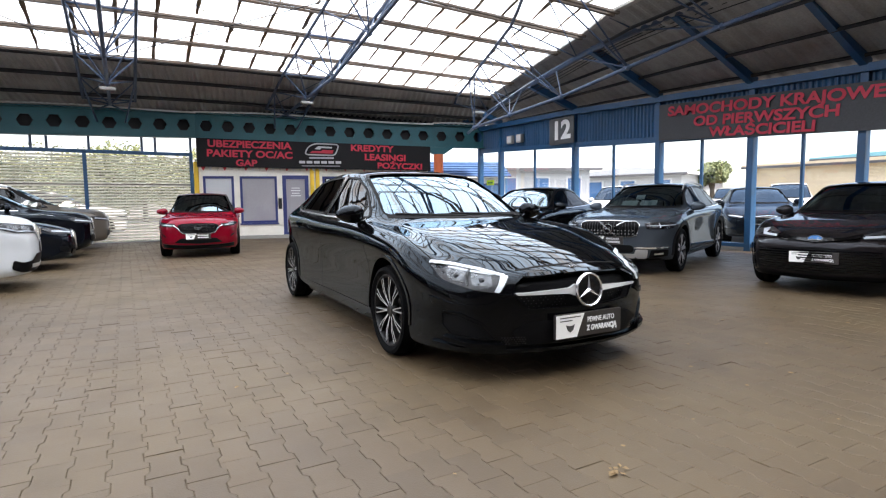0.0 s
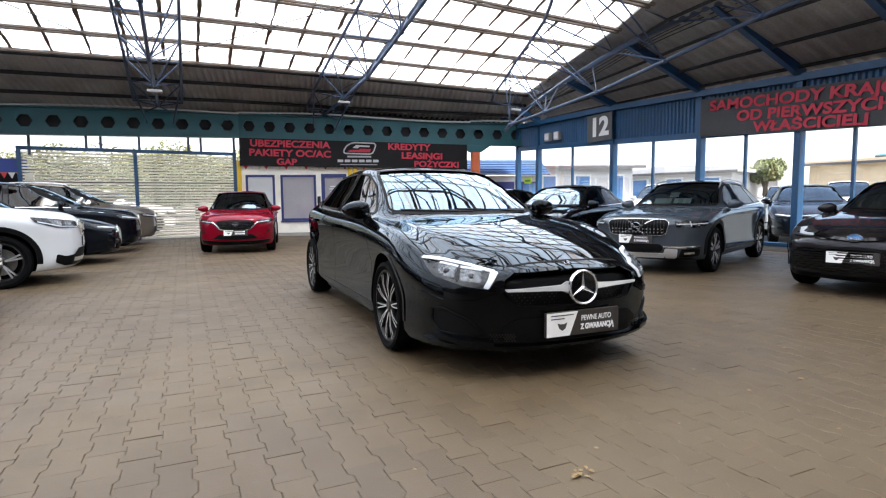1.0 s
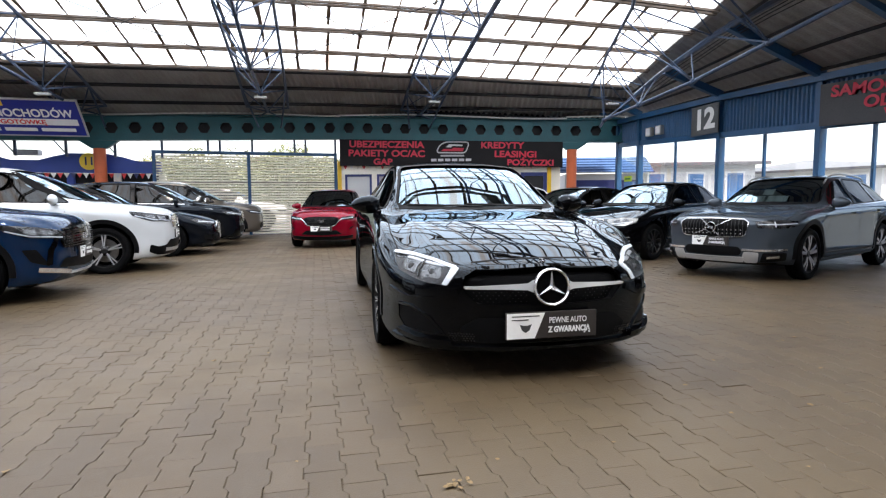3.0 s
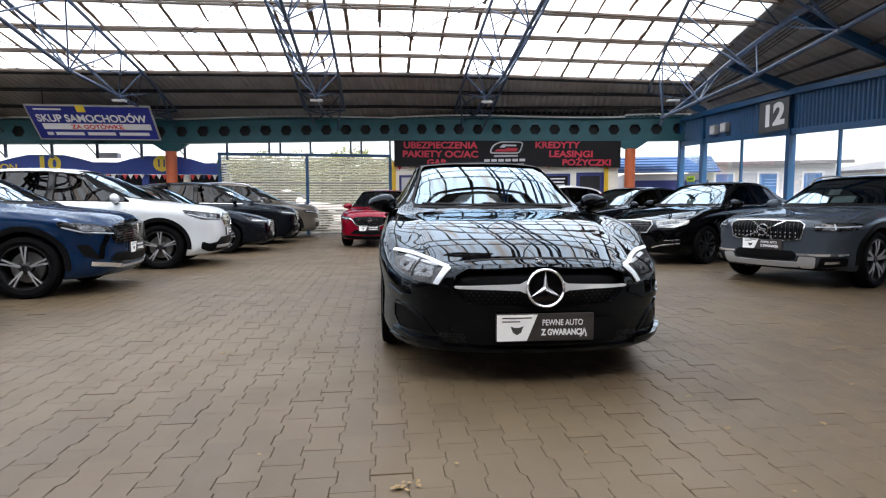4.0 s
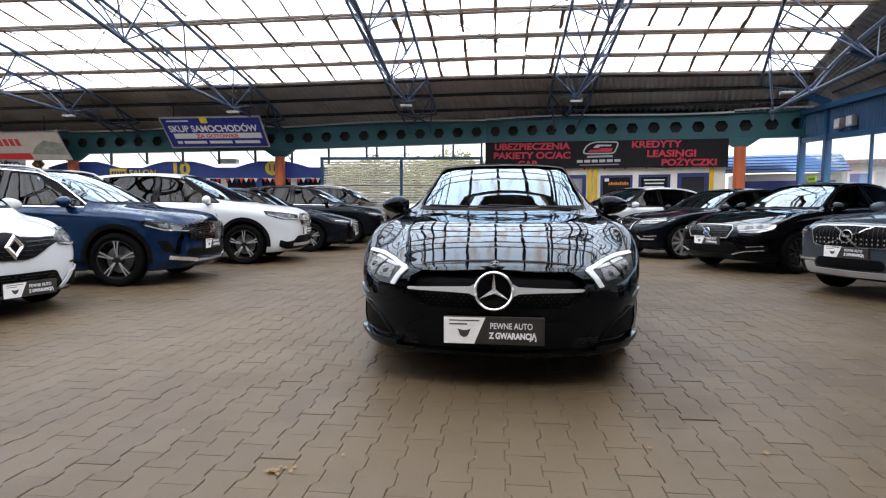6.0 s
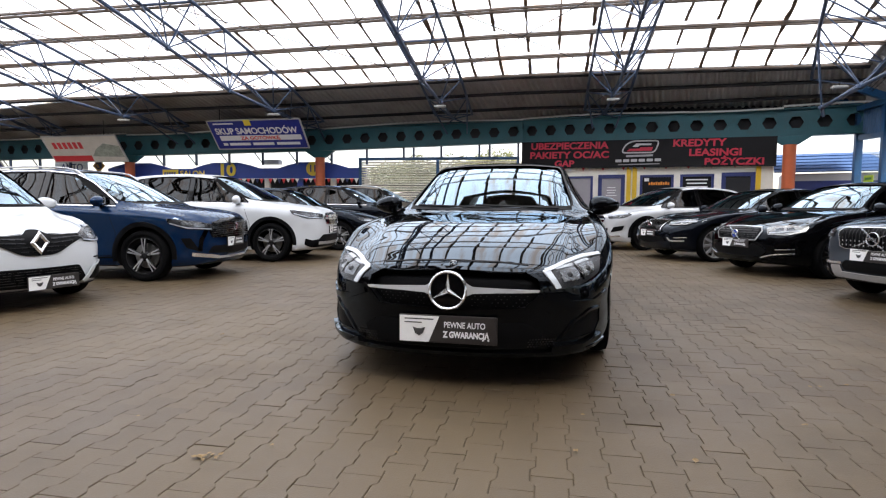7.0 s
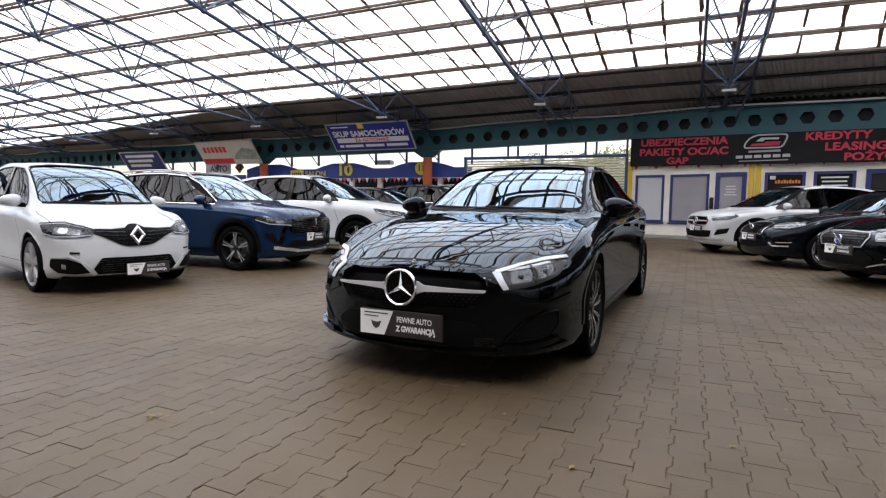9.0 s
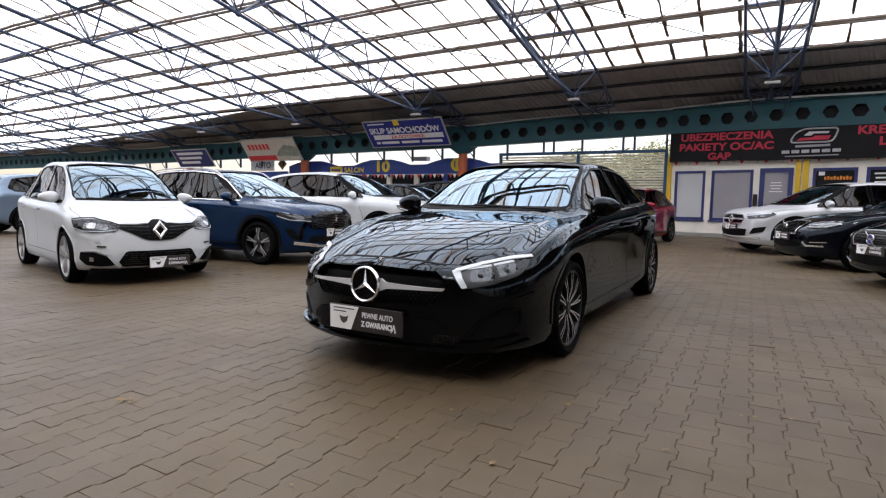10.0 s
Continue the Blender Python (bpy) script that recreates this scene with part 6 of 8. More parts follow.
f += trim([(0.73, 0.36), (0.78, 0.365)], 0.055, M_REFLECT, True, "fog_lamp") + trim([(0.60, 0.525), (0.68, 0.53)], 0.018, TRIM, True, "sensor", 0.006)
f += low(sym([(0.0, 0.232), (0.50, 0.24), (0.80, 0.25), (0.86, 0.205), (0.0, 0.20)]))
make_car("white people carrier with a black grille and diamond badge", MPV, P_WHITE, pose(-4.14, 1.55, 0, 0, 0, 76) @ Matrix.Scale(0.87, 4), dict(W_TEN, spokes=5, twin=True, spread=0.2, width=0.06, share=0.79, rim=M_ALLOY), f,
         ("diamond", 0.728, 0.115, M_CHROME, 0.03), dict(z=0.30, h=0.15, x=0.10, proud=0.075), group="cars along the left row")

# dark blue seven-seat off-roader
f = lamp([(0.52, 0.805), (0.58, 0.728), (0.80, 0.752), (0.92, 0.835), (0.93, 0.895), (0.72, 0.858)], [(0.56, 0.742), (0.78, 0.765), (0.90, 0.83)], M_LAMPDARK, 0.012)
f += trim([(0.62, 0.735), (0.68, 0.60), (0.71, 0.44)], 0.05, GLOSS, True, "side_blade", 0.006)
f += grille(sym([(0.0, 0.90), (0.34, 0.89), (0.55, 0.82), (0.60, 0.72), (0.55, 0.62), (0.0, 0.60)]), bars(-0.54, 0.54, 0.63, 0.87, 8, 0.02), M_LAMPDARK, None, 0.010)
f += low(sym([(0.0, 0.50), (0.55, 0.50), (0.62, 0.40), (0.0, 0.37)])) + corner([(0.70, 0.42), (0.86, 0.48), (0.88, 0.62), (0.78, 0.62)])
f += trim([(0.42, 0.33), (0.56, 0.355), (0.80, 0.39)], 0.05, M_CHROME) + trim([(-0.42, 0.325), (0, 0.32), (0.42, 0.325)], 0.03, M_SATIN, False)
S = resized(SUV, 4.64, 1.85, 1.65, (0.92, 3.76), 0.365)
make_car("dark blue seven-seat off-roader with a black grille", S, P_BLUE, pose(-3.85, 4.35, 0, 0, 0, 95.6) @ Matrix.Scale(0.912, 4), W_FIVE, f,
         ("shield", 0.775, 0.07, M_CHROME, 0.02), dict(z=0.545, h=0.14, x=0.0), rails=M_SATIN, chrome_line="over", group="cars along the left row", papers=((0.0, 0.10, 0.3),))

# white off-roader
f = lamp([(0.44, 0.875), (0.50, 0.79), (0.75, 0.80), (0.90, 0.885), (0.93, 0.955), (0.70, 0.915)], [(0.48, 0.805), (0.72, 0.818), (0.88, 0.89)], M_LAMPDARK, 0.012)
f += grille(sym([(0.0, 0.90), (0.36, 0.885), (0.45, 0.83), (0.38, 0.70), (0.0, 0.68)]), [[(-0.42, 0.84), (0.42, 0.84)]], M_CHROME, M_CHROME, 0.04)
f += trim([(-0.46, 0.80), (0, 0.785), (0.46, 0.80)], 0.03, M_CHROME, False)
f += low(sym([(0.0, 0.50), (0.5, 0.50), (0.60, 0.42), (0.74, 0.40), (0.84, 0.44), (0.86, 0.32), (0.74, 0.27), (0.0, 0.26)]))
f += trim([(-0.60, 0.345), (0, 0.335), (0.60, 0.345)], 0.05, M_SATIN, False)
S = resized(SUV, 4.60, 1.86, 1.66, (0.92, 3.58), 0.36)
make_car("white off-roader with black arches and a chrome grille bar", S, P_WHITE, pose(-3.5, 7.12, 0, 0, 0, 96.7) @ Matrix.Scale(0.955, 4), W_FIVE, f,
         ("letter", 0.80, 0.07, M_CHROME, 0.02), dict(z=0.585, h=0.14, letters=False), chrome_line="line", group="cars along the left row")

# dark cars further along the row
f = lamp([(0.50, 0.68), (0.56, 0.62), (0.80, 0.65), (0.90, 0.73), (0.80, 0.745)], [(0.53, 0.655), (0.80, 0.69)])
f += grille(sym([(0.0, 0.68), (0.42, 0.66), (0.47, 0.58), (0.36, 0.44), (0.0, 0.42)]), bars(-0.40, 0.40, 0.45, 0.66, 6), M_SATIN, M_CHROME, 0.010)
f += low(sym([(0.0, 0.36), (0.5, 0.36), (0.55, 0.27), (0.0, 0.25)])) + corner([(0.60, 0.30), (0.80, 0.34), (0.80, 0.43), (0.66, 0.42)])
make_car("black saloon with a bright slatted grille", SEDAN, P_NIGHT, pose(-3.27, 9.87, 0, 0, 0, 97) @ Matrix.Scale(0.979, 4), W_TWIN, f, None, dict(z=0.40, h=0.13, letters=False), fine=0.7, chrome_line="line", group="cars along the left row")
f = lamp([(0.52, 0.82), (0.58, 0.75), (0.82, 0.78), (0.90, 0.87), (0.80, 0.88)], [(0.55, 0.785), (0.82, 0.83)])
f += grille(sym([(0.0, 0.86), (0.46, 0.84), (0.48, 0.74), (0.36, 0.62), (0.0, 0.60)]), bars(-0.40, 0.40, 0.63, 0.84, 5), M_SATIN, M_CHROME, 0.012)
f += low(sym([(0.0, 0.50), (0.6, 0.50), (0.62, 0.36), (0.0, 0.34)])) + trim([(-0.5, 0.31), (0, 0.305), (0.5, 0.31)], 0.04, M_SATIN, False)
S = resized(SUV, 4.55, 1.84, 1.62, (0.92, 3.6), 0.35)
make_car("dark blue off-roader parked in the row", S, P_NIGHT, pose(-3.09, 12.4, 0, 0, 0, 97) @ Matrix.Scale(0.974, 4), W_TWIN, f, None, dict(z=0.45, h=0.13, letters=False), fine=0.7, chrome_line="line", group="cars along the left row")
make_car("bronze-grey off-roader with roof rails", resized(SUV, 4.6, 1.86, 1.70, (0.92, 3.6), 0.355), P_BRONZE, pose(-2.85, 15, 0, 0, 0, 97) @ Matrix.Scale(0.97, 4), W_TWIN, f, None, dict(z=0.45, h=0.13, letters=False), fine=0.7, rails=M_SATIN, group="cars along the left row")
make_car("steel blue off-roader parked behind the white people carrier", resized(SUV, 4.7, 1.88, 1.72, (0.95, 3.7), 0.36), P_STEEL, pose(-15.3, 8.2, 0, 0, 0, 180) @ Matrix.Scale(0.92, 4), W_TWIN, f, None, None, fine=0.7, group="cars along the left row")

# red compact off-roader by the booth
f = lamp([(0.46, 0.775), (0.52, 0.715), (0.72, 0.735), (0.83, 0.79), (0.80, 0.82), (0.64, 0.80)], [(0.50, 0.745), (0.72, 0.77)], M_LAMPDARK, 0.012)
f += grille(sym([(0.0, 0.80), (0.34, 0.79), (0.43, 0.745), (0.36, 0.61), (0.20, 0.555), (0.0, 0.545)]), bars(-0.34, 0.34, 0.57, 0.78, 6), M_LAMPDARK, None, 0.012, TRIM)
f += trim([(-0.50, 0.755), (-0.42, 0.70), (-0.34, 0.59), (-0.18, 0.54), (0.18, 0.54), (0.34, 0.59), (0.42, 0.70), (0.50, 0.755)], 0.022, M_CHROME, False)
f += low(sym([(0.0, 0.47), (0.36, 0.46), (0.50, 0.36), (0.0, 0.33)])) + corner([(0.64, 0.47), (0.76, 0.52), (0.77, 0.57), (0.68, 0.53)]) + trim([(-0.78, 0.30), (-0.4, 0.27), (0, 0.265), (0.4, 0.27), (0.78, 0.30)], 0.075, TRIM, False, "lower_cladding")
S = resized(SUV, 4.28, 1.77, 1.54, (0.90, 3.47), 0.335)
make_car("glossy red compact off-roader in front of the booth", S, P_RED, pose(-1.146, 10, 0, 0, 0, -9.8) @ Matrix.Scale(0.903, 4), W_DARK, f,
         ("oval", 0.70, 0.06, M_CHROME, 0.02), dict(z=0.50, h=0.135, letters=False), fine=0.8, group="cars by the booth")

# charcoal saloon
f = lamp([(0.46, 0.73), (0.52, 0.69), (0.80, 0.70), (0.90, 0.78), (0.86, 0.81), (0.62, 0.76)], [(0.50, 0.71), (0.72, 0.725), (0.86, 0.785)])
f += grille(sym([(0.0, 0.71), (0.42, 0.70), (0.46, 0.675), (0.0, 0.655)]), [], TRIM)
f += grille(sym([(0.0, 0.60), (0.52, 0.57), (0.72, 0.46), (0.66, 0.31), (0.0, 0.28)]), bars(-0.62, 0.62, 0.30, 0.57, 9), GLOSS, None, 0.014, TRIM)
f += trim([(0.80, 0.60), (0.86, 0.46), (0.80, 0.33)], 0.05, TRIM) + trim([(-0.52, 0.73), (-0.3, 0.69), (0, 0.665), (0.3, 0.69), (0.52, 0.73)], 0.03, GLOSS, False) + low(sym([(0.0, 0.25), (0.76, 0.27), (0.74, 0.22), (0.0, 0.20)]))
make_car("charcoal saloon with a wide slatted lower grille", SEDAN, P_CHAR, pose(4.207, 0.849, 0, 0, 0, -79.8) @ Matrix.Scale(0.908, 4), W_TWIN, f,
         ("oval", 0.69, 0.065, M_CHROME, 0.02, plain("badge_blue", (0.05, 0.2, 0.5), 0.2)), dict(z=0.47, h=0.14), group="cars along the right row")

# grey estate with raised body
f = lamp([(0.53, 0.825), (0.56, 0.745), (0.78, 0.735), (0.92, 0.775), (0.93, 0.83), (0.72, 0.845)], [(0.56, 0.79), (0.72, 0.785), (0.90, 0.80)], M_LAMPDARK, 0.010)
f += trim([(0.70, 0.755), (0.70, 0.82)], 0.014, M_DRL, True, "light_guide", 0.010)
G = sym([(0.0, 0.86), (0.42, 0.85), (0.465, 0.81), (0.43, 0.645), (0.36, 0.62), (0.0, 0.61)])
f += grille(G, [[(x, 0.63), (x, 0.845)] for x in np.linspace(-0.40, 0.40, 19)], M_LAMPDARK, M_CHROME, 0.006, TRIM, 0.008)
f += [("grille_stud", M_SATIN, "front", "patch", [(x - 0.006, z - 0.008), (x + 0.006, z - 0.008), (x + 0.006, z + 0.008), (x - 0.006, z + 0.008)], 0, 0.022, 0, False) for z in (0.665, 0.715) for x in np.linspace(-0.38, 0.38, 15)]
f += trim([(-0.26, 0.64), (0.26, 0.845)], 0.011, M_CHROME, False, "badge_bar", 0.016)
f += low(sym([(0.0, 0.485), (0.36, 0.485), (0.40, 0.42), (0.37, 0.365), (0.0, 0.36)])) + corner([(0.60, 0.29), (0.90, 0.31), (0.90, 0.41), (0.62, 0.41)]) + trim([(0.66, 0.35), (0.80, 0.36)], 0.03, M_REFLECT, True, "fog_lamp", 0.016)
f += trim([(0.40, 0.445), (0.55, 0.44), (0.90, 0.45)], 0.028, M_CHROME) + corner([(0.42, 0.42), (0.58, 0.415), (0.58, 0.275), (0.44, 0.275), (0.40, 0.34)], M_SATIN, "skid_trim") + trim([(-0.42, 0.315), (0, 0.31), (0.42, 0.315)], 0.065, M_SATIN, False)
f += low(sym([(0.0, 0.275), (0.80, 0.285), (0.78, 0.25), (0.0, 0.23)]))
make_car("grey metallic raised estate car with black arches", WAGON, P_GREY, pose(3.747, 3.439, 0, 0, 0, -66.9) @ Matrix.Scale(0.909, 4), dict(W_FIVE, spokes=5, twin=True, width=0.05, spread=0.3), f,
         ("bar", 0.745, 0.078, M_CHROME, 0.035), dict(z=0.555, h=0.14, x=-0.02), rails=M_SATIN, chrome_line="line", group="cars along the right row", papers=((-0.25, 0.09, 0.3), (0.1, 0.09, 0.3), (-0.1, 0.2, 0.16)))

# black saloon
M_SILVERBOWL = surface("silver_lamp_bowl", (0.30, 0.30, 0.29), 0.25, metal=0.6, vary=0.5, scale=14, fine=40, bump=0)
f = lamp([(0.48, 0.735), (0.52, 0.64), (0.70, 0.635), (0.84, 0.69), (0.88, 0.76), (0.72, 0.775)], [(0.54, 0.66), (0.80, 0.70)], M_SILVERBOWL, 0.014)
f += grille(sym([(0.0, 0.745), (0.40, 0.735), (0.44, 0.68), (0.36, 0.555), (0.0, 0.54)]), bars(-0.38, 0.38, 0.56, 0.73, 6), M_LAMPDARK, M_SATIN, 0.012, TRIM, 0.012)
f += low(sym([(0.0, 0.47), (0.44, 0.48), (0.52, 0.40), (0.44, 0.32), (0.0, 0.30)])) + corner([(0.60, 0.32), (0.82, 0.35), (0.84, 0.43), (0.66, 0.43)]) + trim([(0.44, 0.30), (0.56, 0.34), (0.64, 0.36), (0.84, 0.375)], 0.016, M_CHROME) + trim([(0.62, 0.425), (0.82, 0.44)], 0.012, M_CHROME)
S = resized(SEDAN, 4.64, 1.86, 1.48, (0.92, 3.70), 0.335)
make_car("black saloon with a round badge on a slatted grille", S, P_BLACK, pose(3.28, 6.13, 0, 0, 0, -65.2) @ Matrix.Scale(0.952, 4), dict(W_DARK, spokes=10, twin=False, width=0.04), f,
         ("bar", 0.64, 0.065, M_CHROME, 0.022, plain("badge_navy", (0.03, 0.06, 0.3), 0.2)), dict(z=0.50, h=0.135), papers=((0.05, 0.08, 0.28), (0.35, 0.25, 0.12)), chrome_line="line", group="cars along the right row")

# long black saloon
f = lamp([(0.50, 0.77), (0.54, 0.69), (0.76, 0.70), (0.90, 0.76), (0.92, 0.80), (0.70, 0.80)], [(0.54, 0.735), (0.90, 0.765)], M_SILVERBOWL, 0.014)
f += grille(sym([(0.0, 0.79), (0.40, 0.78), (0.44, 0.72), (0.40, 0.59), (0.0, 0.57)]), [[(x, 0.59), (x, 0.775)] for x in np.linspace(-0.36, 0.36, 15)], M_LAMPDARK, M_CHROME, 0.006)
f += low(sym([(0.0, 0.47), (0.46, 0.47), (0.52, 0.38), (0.0, 0.33)])) + trim([(0.56, 0.46), (0.62, 0.40), (0.84, 0.40)], 0.03, M_CHROME) + trim([(0.66, 0.46), (0.84, 0.47)], 0.014, M_CHROME)
make_car("long black saloon with an upright chrome-framed grille", resized(SEDAN, 4.96, 1.88, 1.45, (0.90, 3.84), 0.345), P_NIGHT, pose(2.43, 8.5, 0, 0, 0, -71) @ Matrix.Scale(0.951, 4), dict(W_TEN, share=0.78, spokes=10, width=0.05, rim=M_ALLOY), f,
         ("bar", 0.69, 0.065, M_CHROME, 0.022), dict(z=0.53, h=0.135, letters=False), fine=0.8, chrome_line="line", group="cars along the right row")

# silver-white off-roader coupe
f = lamp([(0.50, 0.86), (0.56, 0.77), (0.78, 0.80), (0.90, 0.88), (0.86, 0.915)], [(0.52, 0.84), (0.84, 0.90)])
f += grille(sym([(0.0, 0.86), (0.40, 0.85), (0.46, 0.78), (0.40, 0.68), (0.0, 0.66)]), [[(-0.42, 0.765), (0.42, 0.765)]], M_SATIN, M_CHROME, 0.03)
f += low(sym([(0.0, 0.55), (0.54, 0.55), (0.50, 0.40), (0.0, 0.38)])) + corner([(0.60, 0.44), (0.84, 0.50), (0.84, 0.62), (0.66, 0.58)]) + trim([(-0.8, 0.36), (0, 0.335), (0.8, 0.36)], 0.03, M_CHROME, False)
S = resized(SUV, 4.68, 1.90, 1.62, (0.90, 3.78), 0.37)
make_car("silver-white off-roader with a star grille beside the booth", S, P_SILVER, pose(1.589, 10.9, 0, 0, 0, -63) @ Matrix.Scale(0.93, 4), W_TWIN, f,
         ("star", 0.765, 0.09, M_CHROME, 0.022), dict(z=0.585, h=0.135, letters=False), fine=0.8, group="cars along the right row")

# dark saloon by the windows, behind the right row
f = lamp([(0.50, 0.68), (0.56, 0.62), (0.80, 0.65), (0.90, 0.73), (0.80, 0.745)], [(0.53, 0.655), (0.80, 0.69)], M_LAMPDARK)
f += grille(sym([(0.0, 0.68), (0.30, 0.66), (0.33, 0.60), (0.26, 0.50), (0.0, 0.48)]), bars(-0.28, 0.28, 0.50, 0.66, 5), M_LAMPDARK, M_CHROME, 0.010)
f += low(sym([(0.0, 0.36), (0.5, 0.36), (0.55, 0.27), (0.0, 0.25)]))
make_car("dark blue saloon parked outdoors close to the windows", resized(SEDAN, 4.6, 1.82, 1.43, (0.9, 3.65), 0.33), P_NIGHT, pose(10.6, 5.0, 0, 0, 0, -52) @ Matrix.Scale(1.0, 4), W_DARK, f, None, None, fine=0.7, group="cars along the right row", seats=False)

# ---- gate, shops and signs along the back line ----


def on_wall(x0, x1, back=0.0):
    m, length, za, zb = run(x0, x1)
    return m @ pose(0, back, 0), length, za, zb


# roller gate of slats
m, length, za, zb = on_wall(-6.2, -0.55, 0.12)
gate = thing("roller_gate", "closed roller gate of pale metal slats with daylight between", "gate", kind="structure")
gate.matrix_world = m
GZ = 2.62
slat_bm = bmesh.new()
box(slat_bm, 0.03, -0.012, -0.0285, length / 2 - 0.05, 0.012, 0.0285, bevel=0.006)
slat_me = mesh_of(slat_bm, "slat")
slat_me.materials.append(M_SLAT)
rng = random.Random(9)
for half in (0, 1):
    for i in range(30):
        ob = new("slat", slat_me)
        ob.parent = gate
        ob.matrix_basis = pose(half * length / 2 + 0.02, rng.uniform(-0.004, 0.004), 0.06 + i * (GZ - 0.12) / 29)
for x in (0.0, length / 2, length):
    bm = bmesh.new()
    box(bm, x - 0.05, -0.06, 0, x + 0.05, 0.06, GZ + 0.02, bevel=0.006)
    part("gate_post", bm, M_BLUE, gate)
bm = bmesh.new()
box(bm, -0.05, -0.07, GZ + 0.02, length + 0.05, 0.07, GZ + 0.12, bevel=0.006)
part("gate_head", bm, M_BLUE, gate)
for z in (0.68, 1.75):
    bm = bmesh.new()
    box(bm, 0.05, 0.03, z - 0.03, length - 0.05, 0.06, z + 0.03)
    part("gate_rail", bm, M_PURLIN, gate)

# band of clerestory lights between gate, shop fronts and beam
for x0, x1, low_z in ((-5.95, -0.55, GZ + 0.12), (-15.2, -5.95, 2.5), (-30.5, -15.2, 2.4)):
    m, length, za, zb = on_wall(x0, x1, 0.10)
    band = thing("window_band", "strip of clear panes with thin dark posts under the beam", "window", kind="structure")
    band.matrix_world = m
    n = max(2, round(length / 1.35))
    for i in range(n + 1):
        x = length * i / n
        top = lerp(za, zb, x / length)
        for dx in ((0, 0.36) if i % 2 and x0 > -6 else (0,)):
            bm = bmesh.new()
            box(bm, x + dx - 0.035, -0.035, low_z, x + dx + 0.035, 0.035, top - 0.036)
            part("post", bm, M_TRUSS, band)
        if i < n and x0 < -6:
            bm = bmesh.new()
            bar(bm, (x, 0, top - 0.45), (x - 0.3, -0.05, top - 0.05), 0.02, 5)
            part("strut", bm, M_TRUSS, band)
    bm = bmesh.new()
    vs = [bm.verts.new(p) for p in ((0, 0.01, low_z), (length, 0.01, low_z), (length, 0.01, zb - 0.036), (0, 0.01, za - 0.036))]
    bm.faces.new(vs)
    ob = part("pane", bm, M_WINDOW, band)
    ob.visible_shadow = False

# booth under the black banner
BX0, BX1 = -0.45, 6.95
m, length, za, zb = on_wall(BX0, BX1, 0.05)
booth = thing("booth", "white office booth with navy windows and yellow posts", "booth", kind="structure")
booth.matrix_world = m
TOP = 2.42
# openings as (from, to, sill, head, kind) along the booth
OPEN = [(0.20, 1.12, 0.50, 2.02, "white"), (1.30, 2.45, 0.50, 2.02, "film"), (2.62, 3.46, 0.06, 2.05, "door"), (3.92, 4.92, 0.50, 2.02, "dark"), (5.10, 6.05, 0.50, 2.02, "sign"), (6.25, 7.15, 0.06, 2.05, "open")]
edges_x = [0.0] + [v for o in OPEN for v in o[:2]] + [length]
for a, b in zip(edges_x[::2], edges_x[1::2]):
    bm = bmesh.new()
    box(bm, a, 0, 0.0, b, 0.12, TOP)
    part("wall_panel", bm, M_WHITE, booth)
for a, b, lo_, hi_, kind in OPEN:
    bm = bmesh.new()
    box(bm, a, 0, hi_, b, 0.12, TOP)
    if lo_ > 0.1:
        box(bm, a, 0, 0.0, b, 0.12, lo_)
    part("wall_panel", bm, M_WHITE, booth)
    w = new("window" if lo_ > 0.1 else "door")
    w.parent = booth
    t = 0.075 if lo_ > 0.1 else 0.12
    for q in ((a, lo_, a + t, hi_), (b - t, lo_, b, hi_), (a + t, lo_, b - t, lo_ + t), (a + t, hi_ - t, b - t, hi_)):
        bm = bmesh.new()
        box(bm, q[0], -0.025, q[1], q[2], 0.05, q[3], bevel=0.006)
        part("frame", bm, M_NAVY, w)
    if lo_ > 0.1:
        bm = bmesh.new()
        box(bm, a - 0.03, -0.07, lo_ - 0.05, b + 0.03, -0.026, lo_ - 0.002, bevel=0.006)
        part("sill", bm, M_NAVY, w)
    bm = bmesh.new()
    box(bm, a + t, 0.02, lo_ + t, b - t, 0.03, hi_ - t)
    part("pane", bm, {"white": M_PALE, "film": M_OFFICE, "door": M_OFFICE, "dark": M_BANNER, "sign": M_BANNER, "open": M_DARKGREY}[kind], w)
    if kind == "door":
        bm = bmesh.new()
        for k, wd in enumerate((0.26, 0.30, 0.24, 0.34)):
            box(bm, (a + b) / 2 - wd / 2, 0.012, 1.62 - k * 0.085, (a + b) / 2 + wd / 2, 0.019, 1.645 - k * 0.085)
        part("notice", bm, M_PRINT, w)
        bm = bmesh.new()
        bar(bm, (a + t + 0.03, -0.05, 0.95), (a + t + 0.03, -0.05, 1.2), 0.014)
        part("door_handle", bm, M_SATIN, w)
        bm = bmesh.new()
        box(bm, a - 0.14, -0.05, 0.95, a - 0.03, -0.002, 1.3, bevel=0.01)
        part("letter_box", bm, M_DARKGREY, w)
    if kind == "dark":
        bm = bmesh.new()
        for k in range(9):
            box(bm, a + 0.26 + k * 0.07, 0.012, 1.70, a + 0.31 + k * 0.07, 0.019, 1.78 + 0.02 * (k % 2))
        part("lettering_bar", bm, plain("print_orange", (0.8, 0.25, 0.03), 0.5), w)
        bm = bmesh.new()
        box(bm, a + 0.13, 0.012, 1.82, a + 0.27, 0.019, 1.92)
        part("emblem", bm, M_PRINT, w)
    if kind == "sign":
        bm = bmesh.new()
        for k, wd in enumerate((0.62, 0.56, 0.6)):
            box(bm, (a + b) / 2 - wd / 2, 0.012, 1.83 - k * 0.11, (a + b) / 2 + wd / 2, 0.019, 1.87 - k * 0.11)
        part("lettering_bar", bm, M_PRINT, w)
